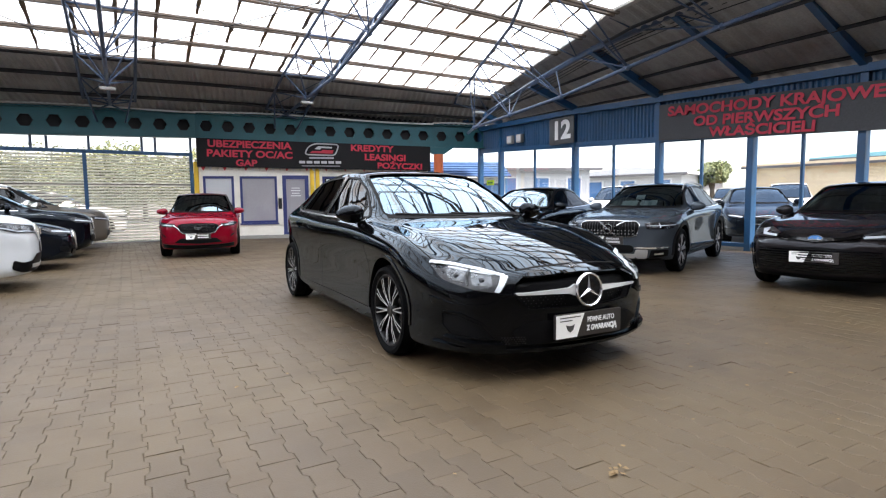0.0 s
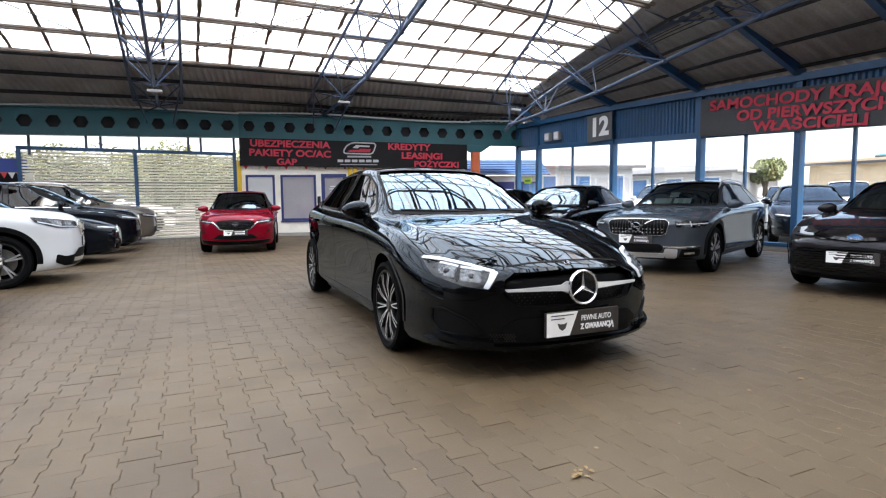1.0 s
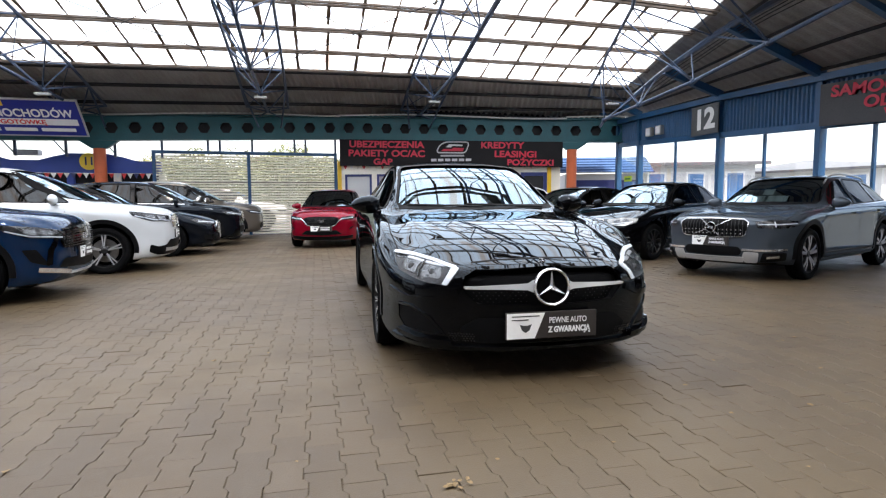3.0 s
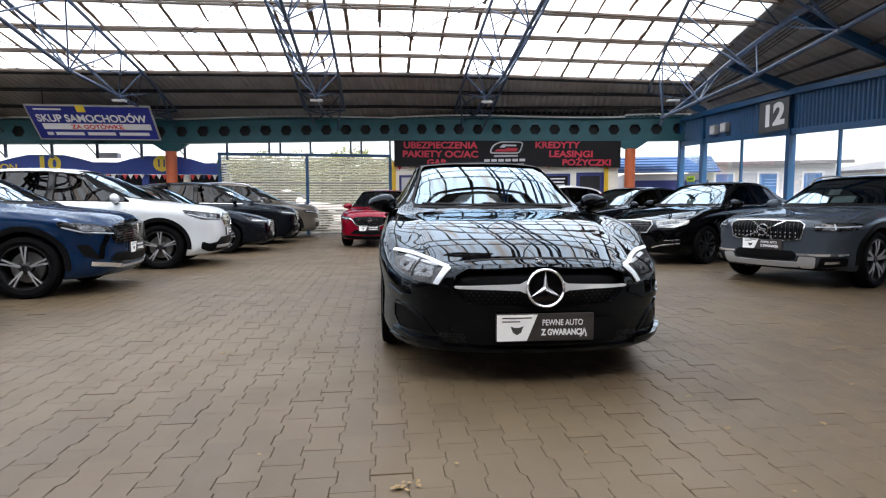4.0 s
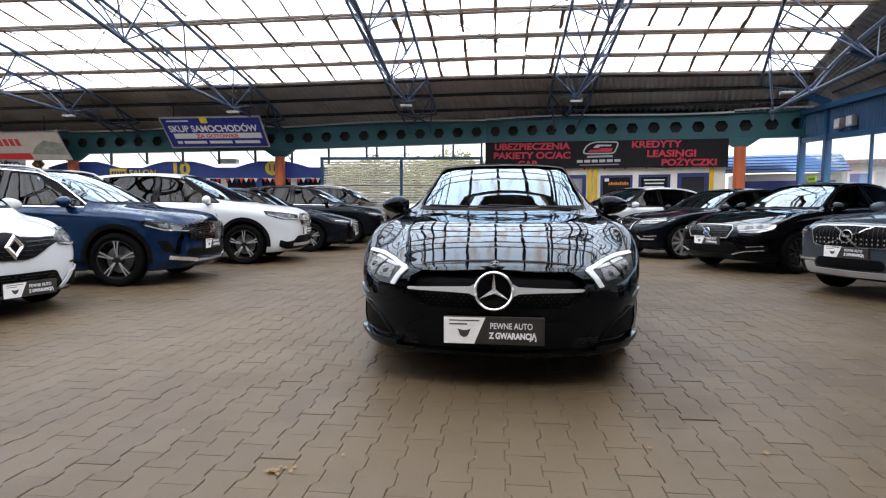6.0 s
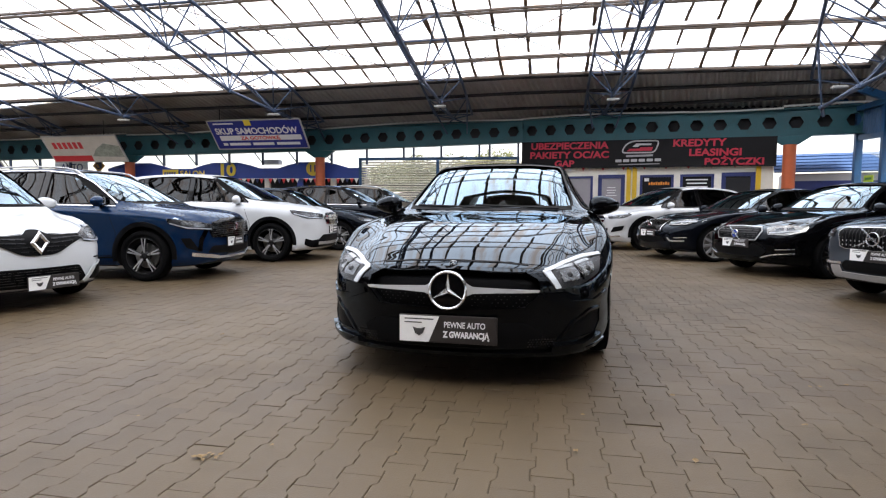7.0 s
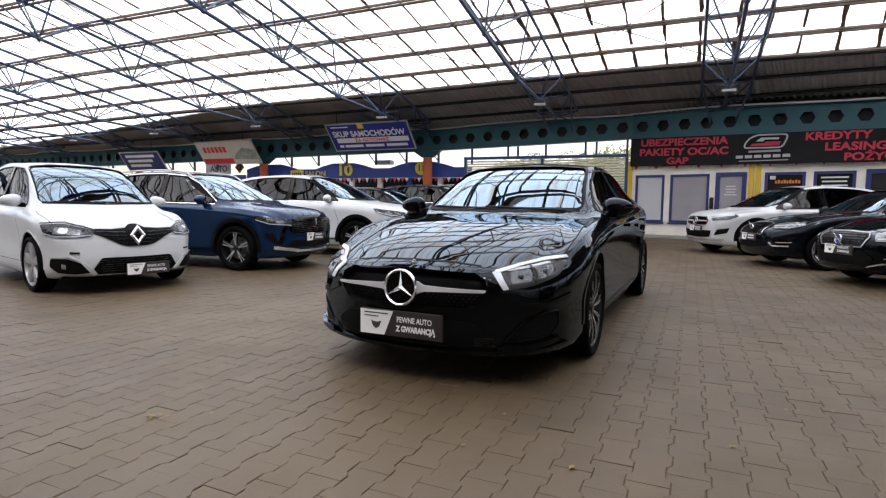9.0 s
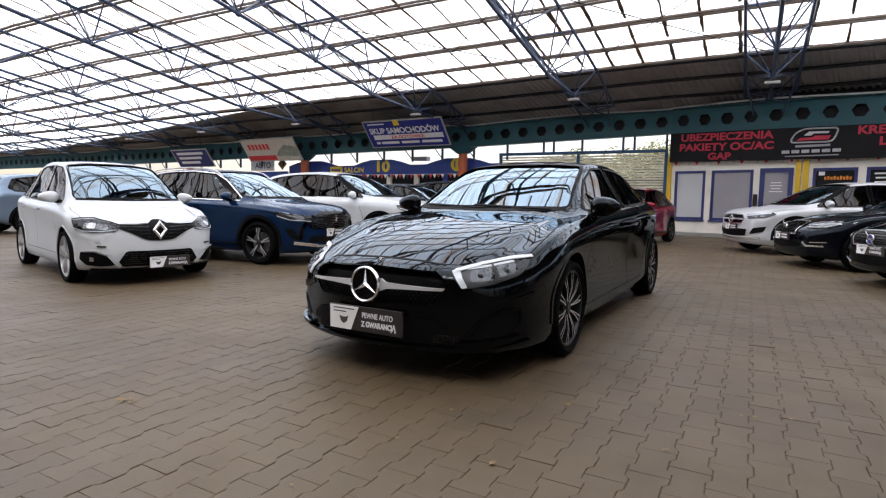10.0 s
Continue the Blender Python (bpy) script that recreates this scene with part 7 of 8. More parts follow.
for x in (0.02, 3.58, 3.76, 7.22):
    bm = bmesh.new()
    box(bm, x - 0.065, -0.08, 0.0, x + 0.065, -0.002, TOP + 0.05, bevel=0.006)
    part("yellow_post", bm, M_YELLOW, booth)
bm = bmesh.new()
box(bm, -0.1, -0.35, 0, length + 0.1, -0.082, 0.10, bevel=0.01)
part("step", bm, M_CONCRETE, booth)
bm = bmesh.new()
box(bm, -0.02, -0.03, TOP, length + 0.02, 0.12, TOP + 0.12)
part("fascia", bm, M_WHITE, booth)
bm = bmesh.new()
box(bm, -0.02, 0.5, TOP + 0.1, length + 0.02, 0.55, 3.05)
part("upper_back", bm, M_DARKGREY, booth)


def bunting(parent, x0, x1, z, y, n, seed):
    """Little pennants in red, white and dark on a line."""
    rng = random.Random(seed)
    mats = (M_SIGNRED, M_SIGNWHITE, M_SIGNRED, M_SIGNWHITE, M_NAVY)
    for i in range(n):
        a, b = lerp(x0, x1, i / n), lerp(x0, x1, (i + 0.9) / n)
        bm = bmesh.new()
        loop_prism(bm, [(a, z), (b, z), ((a + b) / 2, z - rng.uniform(0.14, 0.19))], 0.004, pose(0, y, 0))
        part("pennant", bm, mats[i % 5], parent)


bunting(booth, 0.1, length - 0.2, TOP + 0.06, -0.10, 46, 3)

# black banner with red words
ban = thing("banner", "long black advertising banner with red words over the booth", "banner")
m, length, za, zb = on_wall(-0.38, 6.98, -0.17)
ban.matrix_world = m
bz0, bz1 = 2.30, 3.20
bm = bmesh.new()
nx = 40
cols = []
for i in range(nx + 1):
    x = length * i / nx
    wob = 0.012 * math.sin(x * 2.3) + 0.006 * math.sin(x * 7.1)
    top = bz1 - 0.15 * i / nx
    low_ = bz0 - 0.10 * i / nx + 0.008 * math.sin(x * 4)
    cols.append([[bm.verts.new((x, wob + y, z)) for z in (low_, (low_ + top) / 2, top)] for y in (0, 0.012)])
for a, b in zip(cols, cols[1:]):
    for k in range(2):
        bm.faces.new((a[0][k], b[0][k], b[0][k + 1], a[0][k + 1]))
        bm.faces.new((a[1][k], a[1][k + 1], b[1][k + 1], b[1][k]))
    bm.faces.new((a[0][2], b[0][2], b[1][2], a[1][2]))
    bm.faces.new((a[0][0], a[1][0], b[1][0], b[0][0]))
part("cloth", bm, M_BANNER, ban, soft=40)
lean = pose(0, 0, 0, 0, 1.1, 0)
for text, x, z, size, wide in (("UBEZPIECZENIA", 1.60, 3.00, 0.30, 1.17), ("PAKIETY OC/AC", 1.60, 2.70, 0.30, 1.20), ("GAP", 1.47, 2.42, 0.28, 1.2), ("KREDYTY", 5.52, 2.94, 0.29, 1.16), ("LEASINGI", 5.97, 2.64, 0.29, 1.20), ("POŻYCZKI", 6.48, 2.355, 0.27, 1.22)):
    lettering("lettering", text, size, M_RED, ban, pose(x, -0.024, z) @ lean, wide, 0.003, 0.010)
def part_at(dx, name, bm, material, parent):
    bmesh.ops.translate(bm, vec=(dx, 0, 0), verts=bm.verts[:])
    return part(name, bm, material, parent)


# the firm's mark as plain shapes
bm = bmesh.new()
ring = rounded([(2.95, 2.72), (3.95, 2.70), (4.08, 3.06), (3.30, 3.08), (3.08, 2.98)], 0.12)
for p, q in zip(ring, ring[1:] + ring[:1]):
    bar(bm, (p[0], -0.03, p[1]), (q[0], -0.03, q[1]), 0.022, 4)
part_at(0.33, "mark_ring", bm, M_SILVER, ban)
bm = bmesh.new()
loop_prism(bm, [(3.28, 2.90), (3.40, 3.0), (3.86, 2.98), (3.84, 2.93), (3.50, 2.94), (3.46, 2.89)], 0.006, pose(0, -0.03, 0))
part_at(0.33, "mark_stroke", bm, M_SILVER, ban)
bm = bmesh.new()
loop_prism(bm, [(3.12, 2.77), (3.86, 2.76), (3.90, 2.87), (3.52, 2.88), (3.50, 2.84), (3.20, 2.84)], 0.006, pose(0, -0.03, 0))
part_at(0.33, "mark_stroke", bm, M_RED, ban)
bm = bmesh.new()
box(bm, 3.10, -0.028, 2.585, 3.90, -0.022, 2.645)
part_at(0.33, "lettering_bar", bm, plain("print_grey", (0.35, 0.35, 0.37), 0.5), ban)
for k in range(6):
    bm = bmesh.new()
    box(bm, 2.78 + k * 0.235, -0.03, 2.43, 2.965 + k * 0.235, -0.022, 2.515, bevel=0.01)
    part_at(0.33, "lettering_bar", bm, M_SILVER, ban)
bm = bmesh.new()
box(bm, 2.86, -0.028, 2.335, 4.10, -0.022, 2.365)
part_at(0.33, "lettering_bar", bm, plain("print_grey", (0.30, 0.30, 0.32), 0.5), ban)

# shop fronts with a blue fascia and two humps
m, length, za, zb = on_wall(-16.4, -6.05, 0.45)
shop = thing("shop_front", "row of shops with a blue fascia and yellow numbers", "shop", kind="structure")
shop.matrix_world = m
FZ = 2.02
hump = [(0, FZ), (length, FZ), (length, 2.40)]
for c in (8.35, 4.9, 1.3):
    hump += [(c + 1.35, 2.40), (c + 0.95, 2.52), (c + 0.5, 2.62), (c - 0.5, 2.62), (c - 0.95, 2.52), (c - 1.35, 2.40)]
hump += [(0, 2.40)]
bm = bmesh.new()
loop_prism(bm, hump, 0.15, pose(0, -0.15, 0))
part("fascia", bm, M_SALON, shop)
for i in range(9):
    x = length * i / 8
    bm = bmesh.new()
    box(bm, x - 0.10, -0.02, 0, x + 0.10, 0.2, FZ, bevel=0.008)
    part("pier", bm, M_WHITE if i % 3 else M_SALON, shop)
    if i < 8:
        bm = bmesh.new()
        box(bm, x + 0.10, 0.1, 0.5, x + length / 8 - 0.10, 0.12, FZ)
        part("shop_window", bm, M_BANNER, shop)
        bm = bmesh.new()
        box(bm, x + 0.10, 0.06, 0, x + length / 8 - 0.10, 0.18, 0.5)
        part("stall_riser", bm, M_WHITE, shop)
bunting(shop, 0.1, length - 0.1, FZ - 0.01, -0.12, 58, 5)
lettering("number", "10", 0.60, M_GOLD, shop, pose(4.95, -0.165, 2.32), 1.2, 0.006, 0.024)
lettering("lettering", "SALON", 0.30, M_GOLD, shop, pose(3.55, -0.165, 2.20), 1.05, 0.006, 0.004)
bm = bmesh.new()
lathe(bm, [(0.0, 0.0), (0.26, 0.0), (0.26, 0.02), (0.0, 0.02)], 28, pose(8.35, -0.152, 2.37, 0, 0, -90))
part("number_disc", bm, M_GOLD, shop)
lettering("number", "11", 0.34, M_NAVY, shop, pose(8.35, -0.178, 2.37), 0.95, 0.004, 0.008)
bm = bmesh.new()
box(bm, 2.35, -0.22, 2.08, 2.98, -0.18, 2.36, bevel=0.01)
part("small_sign", bm, M_GOLD, shop)
bm = bmesh.new()
for k in range(5):
    box(bm, 2.42 + k * 0.1, -0.226, 2.16, 2.49 + k * 0.1, -0.22, 2.26)
part("lettering_bar", bm, M_NAVY, shop)
bm = bmesh.new()
box(bm, 6.3, -0.02, 2.56, 6.95, 0.3, 2.72)
part("roof_box", bm, M_PALE, shop)
# shops further along
m, length, za, zb = on_wall(-61.5, -16.6, 0.45)
shop = thing("shop_front", "pale shop fronts with a dark blue fascia further along", "shop", kind="structure")
shop.matrix_world = m
bm = bmesh.new()
box(bm, 0, 0, 0, length, 0.2, 2.15)
part("wall", bm, M_WHITE, shop)
bm = bmesh.new()
box(bm, 0, -0.1, 1.75, length, -0.002, 2.2)
part("fascia", bm, M_SALON, shop)
m = along(-18.0)
sgn = thing("sign", "white sign board with dark blue letters above the shops", "sign")
sgn.matrix_world = m @ pose(0, 0.2, 0)
bm = bmesh.new()
box(bm, -0.75, 0, 2.22, 0.75, 0.04, 2.68, bevel=0.01)
part("board", bm, M_SIGNWHITE, sgn)
lettering("lettering", "AUTO", 0.38, M_NAVY, sgn, pose(0.05, -0.006, 2.46), 0.95, 0.003, 0.006)
sgn = thing("sign", "amber diamond-shaped sign on a post above the shops", "sign")
sgn.matrix_world = along(-16.7) @ pose(0, 0.15, 0)
bm = bmesh.new()
loop_prism(bm, [(0, 2.25), (0.26, 2.52), (0, 2.80), (-0.26, 2.52)], 0.04)
part("board", bm, surface("amber_sign", (0.42, 0.24, 0.05), 0.5), sgn)
bm = bmesh.new()
lathe(bm, [(0.11, -0.01), (0.13, -0.016), (0.08, -0.016)], 20, pose(0, 0.0, 2.52, 0, 0, -90) @ pose(0, 0, 0, 0, 180))
part("ring", bm, M_PRINTDARK, sgn)

# tilted boards hung from the trusses
def hung_board(name, label, x, y, z, w, h, yaw, tilt, fill):
    s = thing(name, label, "sign")
    s.matrix_world = pose(x, y, z, 0, 0, yaw) @ pose(0, 0, 0, tilt)
    for q in ((-w / 2, -h / 2, w / 2, -h / 2 + 0.04), (-w / 2, h / 2 - 0.04, w / 2, h / 2), (-w / 2, -h / 2 + 0.04, -w / 2 + 0.04, h / 2 - 0.04), (w / 2 - 0.04, -h / 2 + 0.04, w / 2, h / 2 - 0.04)):
        bm = bmesh.new()
        box(bm, q[0], -0.015, q[1], q[2], 0.03, q[3])
        part("rim", bm, M_SATIN, s)
    fill(s, w, h)
    for sx in (-1, 1):
        bm = bmesh.new()
        foot = Vector((sx * w * 0.35, 0.02, h / 2 - 0.01))
        m = pose(x, y, z, 0, 0, yaw) @ pose(0, 0, 0, tilt)
        p = m @ foot
        bar(bm, foot, m.inverted() @ Vector((p.x, p.y, roof_point(p.x, roof_back(p.x) - p.y, 0.02).z)), 0.012)
        part("hanger", bm, M_DARKGREY, s)
    return s


def blue_face(s, w, h):
    bm = bmesh.new()
    box(bm, -w / 2 + 0.04, -0.01, -h / 2 + 0.04, w / 2 - 0.04, 0.02, h / 2 - 0.04)
    part("board", bm, M_SIGNBLUE, s)
    lettering("lettering", "SKUP SAMOCHODÓW", 0.33, M_SIGNWHITE, s, pose(-0.02, -0.014, h * 0.12), 0.88, 0.003, 0.008)
    bm = bmesh.new()
    box(bm, -w / 2 + 0.25, -0.014, -h * 0.19, w / 2 - 0.15, -0.011, -h * 0.02)
    part("stripe", bm, M_SIGNWHITE, s)
    lettering("lettering", "ZA GOTÓWKĘ", 0.18, M_SIGNRED, s, pose(0.05, -0.018, -h * 0.115), 1.15, 0.002, 0.005)
    bm = bmesh.new()
    for a, b in ((-0.42, -0.37), (-0.35, -0.12), (-0.09, 0.14), (0.17, 0.42)):
        box(bm, w * a, -0.015, -h * 0.36, w * b, -0.011, -h * 0.27)
    part("lettering_bar", bm, M_SIGNWHITE, s)
    bm = bmesh.new()
    box(bm, -w * 0.44, -0.015, h * 0.36, -w * 0.22, -0.011, h * 0.40)
    part("lettering_bar", bm, M_SIGNWHITE, s)
    bm = bmesh.new()
    box(bm, -w * 0.10, -0.02, h * 0.31, -w * 0.03, -0.011, h * 0.5)
    part("sticker", bm, M_GOLD, s)


def pale_face(s, w, h):
    bm = bmesh.new()
    box(bm, -w / 2 + 0.04, -0.01, -h / 2 + 0.04, w / 2 - 0.04, 0.02, h / 2 - 0.04)
    part("board", bm, surface("sign_cream", (0.62, 0.58, 0.52), 0.5), s)
    bm = bmesh.new()
    box(bm, -w / 2 + 0.05, -0.014, -h / 2 + 0.05, w * 0.05, -0.011, -h * 0.24)
    part("stripe", bm, M_SIGNRED, s)
    bm = bmesh.new()
    for k in range(6):
        box(bm, -w * 0.40 + k * 0.22, -0.015, h * 0.02, -w * 0.40 + 0.15 + k * 0.22, -0.011, h * 0.26)
    part("lettering_bar", bm, M_SIGNRED, s)
    bm = bmesh.new()
    loop_prism(bm, [(0.2, -0.3), (w / 2 - 0.06, -0.34), (w / 2 - 0.06, 0.1), (0.9, 0.22), (0.5, 0.0)], 0.004, pose(0, -0.0145, 0))
    part("printed_patch", bm, surface("sign_print_grey", (0.30, 0.33, 0.28), 0.5, vary=0.5, scale=6), s)


def navy_face(s, w, h):
    bm = bmesh.new()
    box(bm, -w / 2 + 0.04, -0.01, -h / 2 + 0.04, w / 2 - 0.04, 0.02, h / 2 - 0.04)
    part("board", bm, M_NAVY, s)
    bm = bmesh.new()
    for k in range(3):
        box(bm, -w * 0.38, -0.015, h * (0.2 - 0.25 * k), w * (0.36 - 0.1 * k), -0.011, h * (0.34 - 0.25 * k))
    part("lettering_bar", bm, M_SIGNWHITE, s)


hung_board("hanging_sign", "tilted blue sign board with white words hung under the roof", -9.1, 14.45, 3.38, 3.36, 1.16, 0, 41, blue_face)
hung_board("hanging_sign", "tilted cream and red sign board hung under the roof", -16.3, 14.9, 3.05, 3.15, 1.1, 0, 35, pale_face)
hung_board("hanging_sign", "tilted navy sign board hung far down the roof", -21.3, 14.8, 2.80, 2.5, 0.95, 0, 35, navy_face)

# number board and long banner on the window wall
num = thing("number_board", "dark square board with the white number 12", "sign")
num.matrix_world = pose(RIGHT - 0.16, 10.05, 3.14, 0, 0, -90)
bm = bmesh.new()
box(bm, -0.52, 0, -0.38, 0.52, 0.03, 0.38, bevel=0.008)
part("board", bm, surface("number_board_grey", (0.07, 0.075, 0.08), 0.5, vary=0.3, scale=4), num)
lettering("number", "12", 0.72, M_SIGNWHITE, num, pose(0, -0.006, 0), 1.1, 0.004, 0.028)
ban = thing("banner", "charcoal banner with red words on the window wall", "banner")
ban.matrix_world = pose(RIGHT - 0.16, 6.62, 2.92, 0, 0, -90)
bm = bmesh.new()
cols = []
BL = 5.4
for i in range(31):
    x = BL * i / 30
    wob = 0.012 * math.sin(x * 2.7) + 0.006 * math.sin(x * 8)
    sl = -0.062 * x
    cols.append([[bm.verts.new((x, wob + y, z + sl)) for z in (-0.41, 0.42)] for y in (0, 0.012)])
for a, b in zip(cols, cols[1:]):
    bm.faces.new((a[0][0], b[0][0], b[0][1], a[0][1]))
    bm.faces.new((a[1][0], a[1][1], b[1][1], b[1][0]))
    bm.faces.new((a[0][1], b[0][1], b[1][1], a[1][1]))
    bm.faces.new((a[0][0], a[1][0], b[1][0], b[0][0]))
part("cloth", bm, surface("charcoal_banner", (0.035, 0.036, 0.042), 0.55, vary=0.3, scale=1), ban, soft=40)
for text, x, z, size in (("SAMOCHODY KRAJOWE", 2.42, 0.235, 0.30), ("OD PIERWSZYCH", 2.42, -0.035, 0.29), ("WŁAŚCICIELI", 2.42, -0.285, 0.28)):
    lettering("lettering", text, size, M_RED, ban, pose(x, -0.026, z - 0.062 * x) @ pose(0, 0, 0, 0, 3.55, 0), 1.29, 0.003, 0.010)
# yellow-green exit sticker on the corner pane
stick = thing("exit_sticker", "small yellow-green exit sticker on the corner window", "sticker")
stick.matrix_world = pose(RIGHT - 0.012, 13.9, 1.78, 0, 0, -90)
bm = bmesh.new()
box(bm, -0.22, -0.004, -0.09, 0.22, 0.004, 0.09)
part("sheet", bm, plain("exit_green", (0.42, 0.62, 0.03), 0.5), stick)
bm = bmesh.new()
box(bm, -0.15, -0.008, -0.03, 0.15, -0.0045, 0.03)
part("lettering_bar", bm, plain("exit_dark", (0.05, 0.22, 0.03), 0.5), stick)
# two small boxes on the cladding near the corner
for y in (12.55, 12.05):
    bx = thing("floodlight", "small pale floodlight box on the blue cladding", "lamp", group="small boxes on the cladding")
    bx.matrix_world = pose(RIGHT - 0.10, y, 3.14, 0, 0, -90)
    bm = bmesh.new()
    box(bm, -0.13, -0.09, -0.13, 0.13, 0.04, 0.13, bevel=0.015)
    part("housing", bm, M_LAMP, bx)
    bm = bmesh.new()
    box(bm, -0.10, -0.096, -0.10, 0.10, -0.091, 0.10)
    part("glass", bm, M_PALE, bx)

# row of small pennants under the long banner, and the booth's dark kerb
m, length, za, zb = on_wall(BX0, BX1, 0.0)
flags = thing("bunting", "small red, white and grey pennants under the black banner", "bunting")
flags.matrix_world = m
for k in range(34):
    x = 0.15 + k * (length - 0.4) / 34
    bm = bmesh.new()
    loop_prism(bm, [(x, 2.335), (x + 0.17, 2.335), (x + 0.085, 2.335 - 0.15)], 0.004, pose(0, -0.06 - 0.004 * (k % 3), 0))
    part("pennant", bm, (M_SIGNRED, M_SIGNWHITE, M_SLAT)[k % 3], flags)
bm = bmesh.new()
tube(bm, [(0.1, -0.055, 2.34), (length / 2, -0.055, 2.33), (length - 0.2, -0.055, 2.34)], 0.006)
part("cord", bm, M_CABLE, flags)
kerb = thing("kerb", "low brown kerb along the foot of the booth", "kerb", kind="structure")
kerb.matrix_world = m
for k in range(7):
    bm = bmesh.new()
    box(bm, k * length / 7 + 0.005, -0.16, 0, (k + 1) * length / 7 - 0.005, -0.01, 0.07, bevel=0.012)
    part("kerb_stone", bm, M_PURLIN, kerb)

# ---- outdoors ----


def house(name, label, m, w, d, h, wall_mat, roof_mat, n_win, storeys=1, over=0.4, peak=0.8):
    b = thing(name, label, "building")
    b.matrix_world = m
    bm = bmesh.new()
    box(bm, 0, 0, 0, w, d, h)
    part("wall", bm, wall_mat, b)
    bm = bmesh.new()
    loop_prism(bm, [(-over, h), (w + over, h), (w + over, h + 0.15), (w / 2, h + 0.15 + peak), (-over, h + 0.15)], d + 2 * over, pose(0, -over, 0))
    part("roof", bm, roof_mat, b)
    for s in range(storeys):
        for i in range(n_win):
            a = w * (i + 0.25) / n_win
            z0 = 0.9 + s * 3.0
            win = new("window")
            win.parent = b
            bm = bmesh.new()
            box(bm, a, -0.05, z0, a + w * 0.5 / n_win, 0.02, z0 + 1.3, bevel=0.01)
            part("frame", bm, M_SIGNWHITE, win)
            bm = bmesh.new()
            box(bm, a + 0.08, -0.06, z0 + 0.08, a + w * 0.5 / n_win - 0.08, -0.051, z0 + 1.22)
            part("pane", bm, M_PANEBLUE, win)
    bm = bmesh.new()
    box(bm, -over, -over - 0.06, h - 0.06, w + over, -over - 0.01, h + 0.06)
    part("gutter", bm, M_GREYWALL, b)
    return b


house("pavilion", "long white pavilion with pale teal windows outside the window wall", pose(20, 21, 0, 0, 0, -70), 5.5, 8, 2.4, M_PALE, M_PALE, 3, peak=0.3)
house("hall_building", "tan rendered flat-roofed building outdoors", pose(27, 15.3, 0, 0, 0, -80), 26, 12, 2.75, M_TAN, M_TAN, 1, peak=0.15)
house("pavilion", "far hall with a teal roof behind the tan building", pose(42, 19.5, 0, 0, 0, -75), 40, 12, 3.9, M_PALE, M_ROOFTEAL, 6, peak=1.0)
house("kiosk", "small pale kiosk outdoors beyond the hall's corner", pose(11.5, 17.5, 0, 0, 0, -20), 4.5, 3, 2.5, M_PALE, M_PALE, 3, peak=0.3)


def crown(bm, centre, r, n, seed, size=0.075):
    rng = random.Random(seed)
    for i in range(n):
        v = Vector((rng.gauss(0, 1), rng.gauss(0, 1), rng.gauss(0, 1))).normalized() * r * rng.uniform(0.45, 1.0) ** 0.6
        v.z *= 0.85
        k = 1 + 0.35 * noise.noise(v * (1.6 / r) + Vector((seed, 0, 0)))
        p = Vector(centre) + v * k
        nrm = Vector((rng.gauss(0, 1), rng.gauss(0, 1), rng.gauss(0.4, 1))).normalized()
        t = nrm.orthogonal().normalized()
        u = nrm.cross(t)
        s = size * rng.uniform(0.6, 1.4)
        bm.faces.new([bm.verts.new(p + t * s), bm.verts.new(p + u * s * 0.6), bm.verts.new(p - t * s), bm.verts.new(p - u * s * 0.6)])


def tree_thing(x, y, h, r, seed, leaves=9000):
    t = thing("tree", "leafy green tree outdoors", "tree", group="trees outdoors")
    t.matrix_world = pose(x, y, 0)
    rng = random.Random(seed)
    bm = bmesh.new()
    bmesh.ops.create_cone(bm, cap_ends=True, segments=10, radius1=0.18, radius2=0.09, depth=h * 0.6)
    bmesh.ops.translate(bm, vec=(0, 0, h * 0.3), verts=bm.verts[:])
    for k in range(6):
        a = k * 1.05 + rng.random()
        bar(bm, (0, 0, h * (0.35 + 0.04 * k)), (math.cos(a) * r * 0.6, math.sin(a) * r * 0.6, h * (0.62 + 0.05 * k)), 0.05, 6)
    part("trunk", bm, M_BARK, t, soft=40)
    bm = bmesh.new()
    for k in range(6):
        a = k * 1.05 + rng.random()
        crown(bm, (math.cos(a) * r * 0.5, math.sin(a) * r * 0.5, h * 0.68 + rng.uniform(-0.2, 0.3) * r), r * 0.62, leaves // 6, seed * 7 + k)
    part("crown", bm, M_LEAF, t)


for i, (x, y, h, r) in enumerate(((-3.4, 31, 3.7, 2.4), (-8.6, 36, 3.6, 2.6), (0.6, 34, 3.8, 2.5), (-6.2, 40, 3.8, 3.0), (-1.2, 42, 4.0, 3.0), (-11.5, 40, 3.8, 2.8), (25.2, 16.4, 3.6, 0.85))):
    tree_thing(x, y, h, r, i + 1)

# pale side cabin with a navy window, under a blue tiled lean-to, beyond the corner opening
cab = thing("cabin", "pale cabin with a navy window under a blue tiled roof", "cabin")
cab.matrix_world = along(7.95) @ pose(-0.75, 0.9, 0)
bm = bmesh.new()
box(bm, 0, 0, 0, 2.9, 1.6, 2.02, bevel=0.01)
part("wall", bm, M_PALE, cab)
for x0, x1, mat in ((0.22, 1.75, M_NAVY), (2.0, 2.75, M_PANEBLUE)):
    win = new("window")
    win.parent = cab
    bm = bmesh.new()
    box(bm, x0, -0.04, 0.3, x1, 0.02, 1.80, bevel=0.01)
    part("frame", bm, M_NAVY, win)
    bm = bmesh.new()
    box(bm, x0 + 0.07, -0.055, 0.37, x1 - 0.07, -0.041, 1.73)
    part("pane", bm, mat, win)
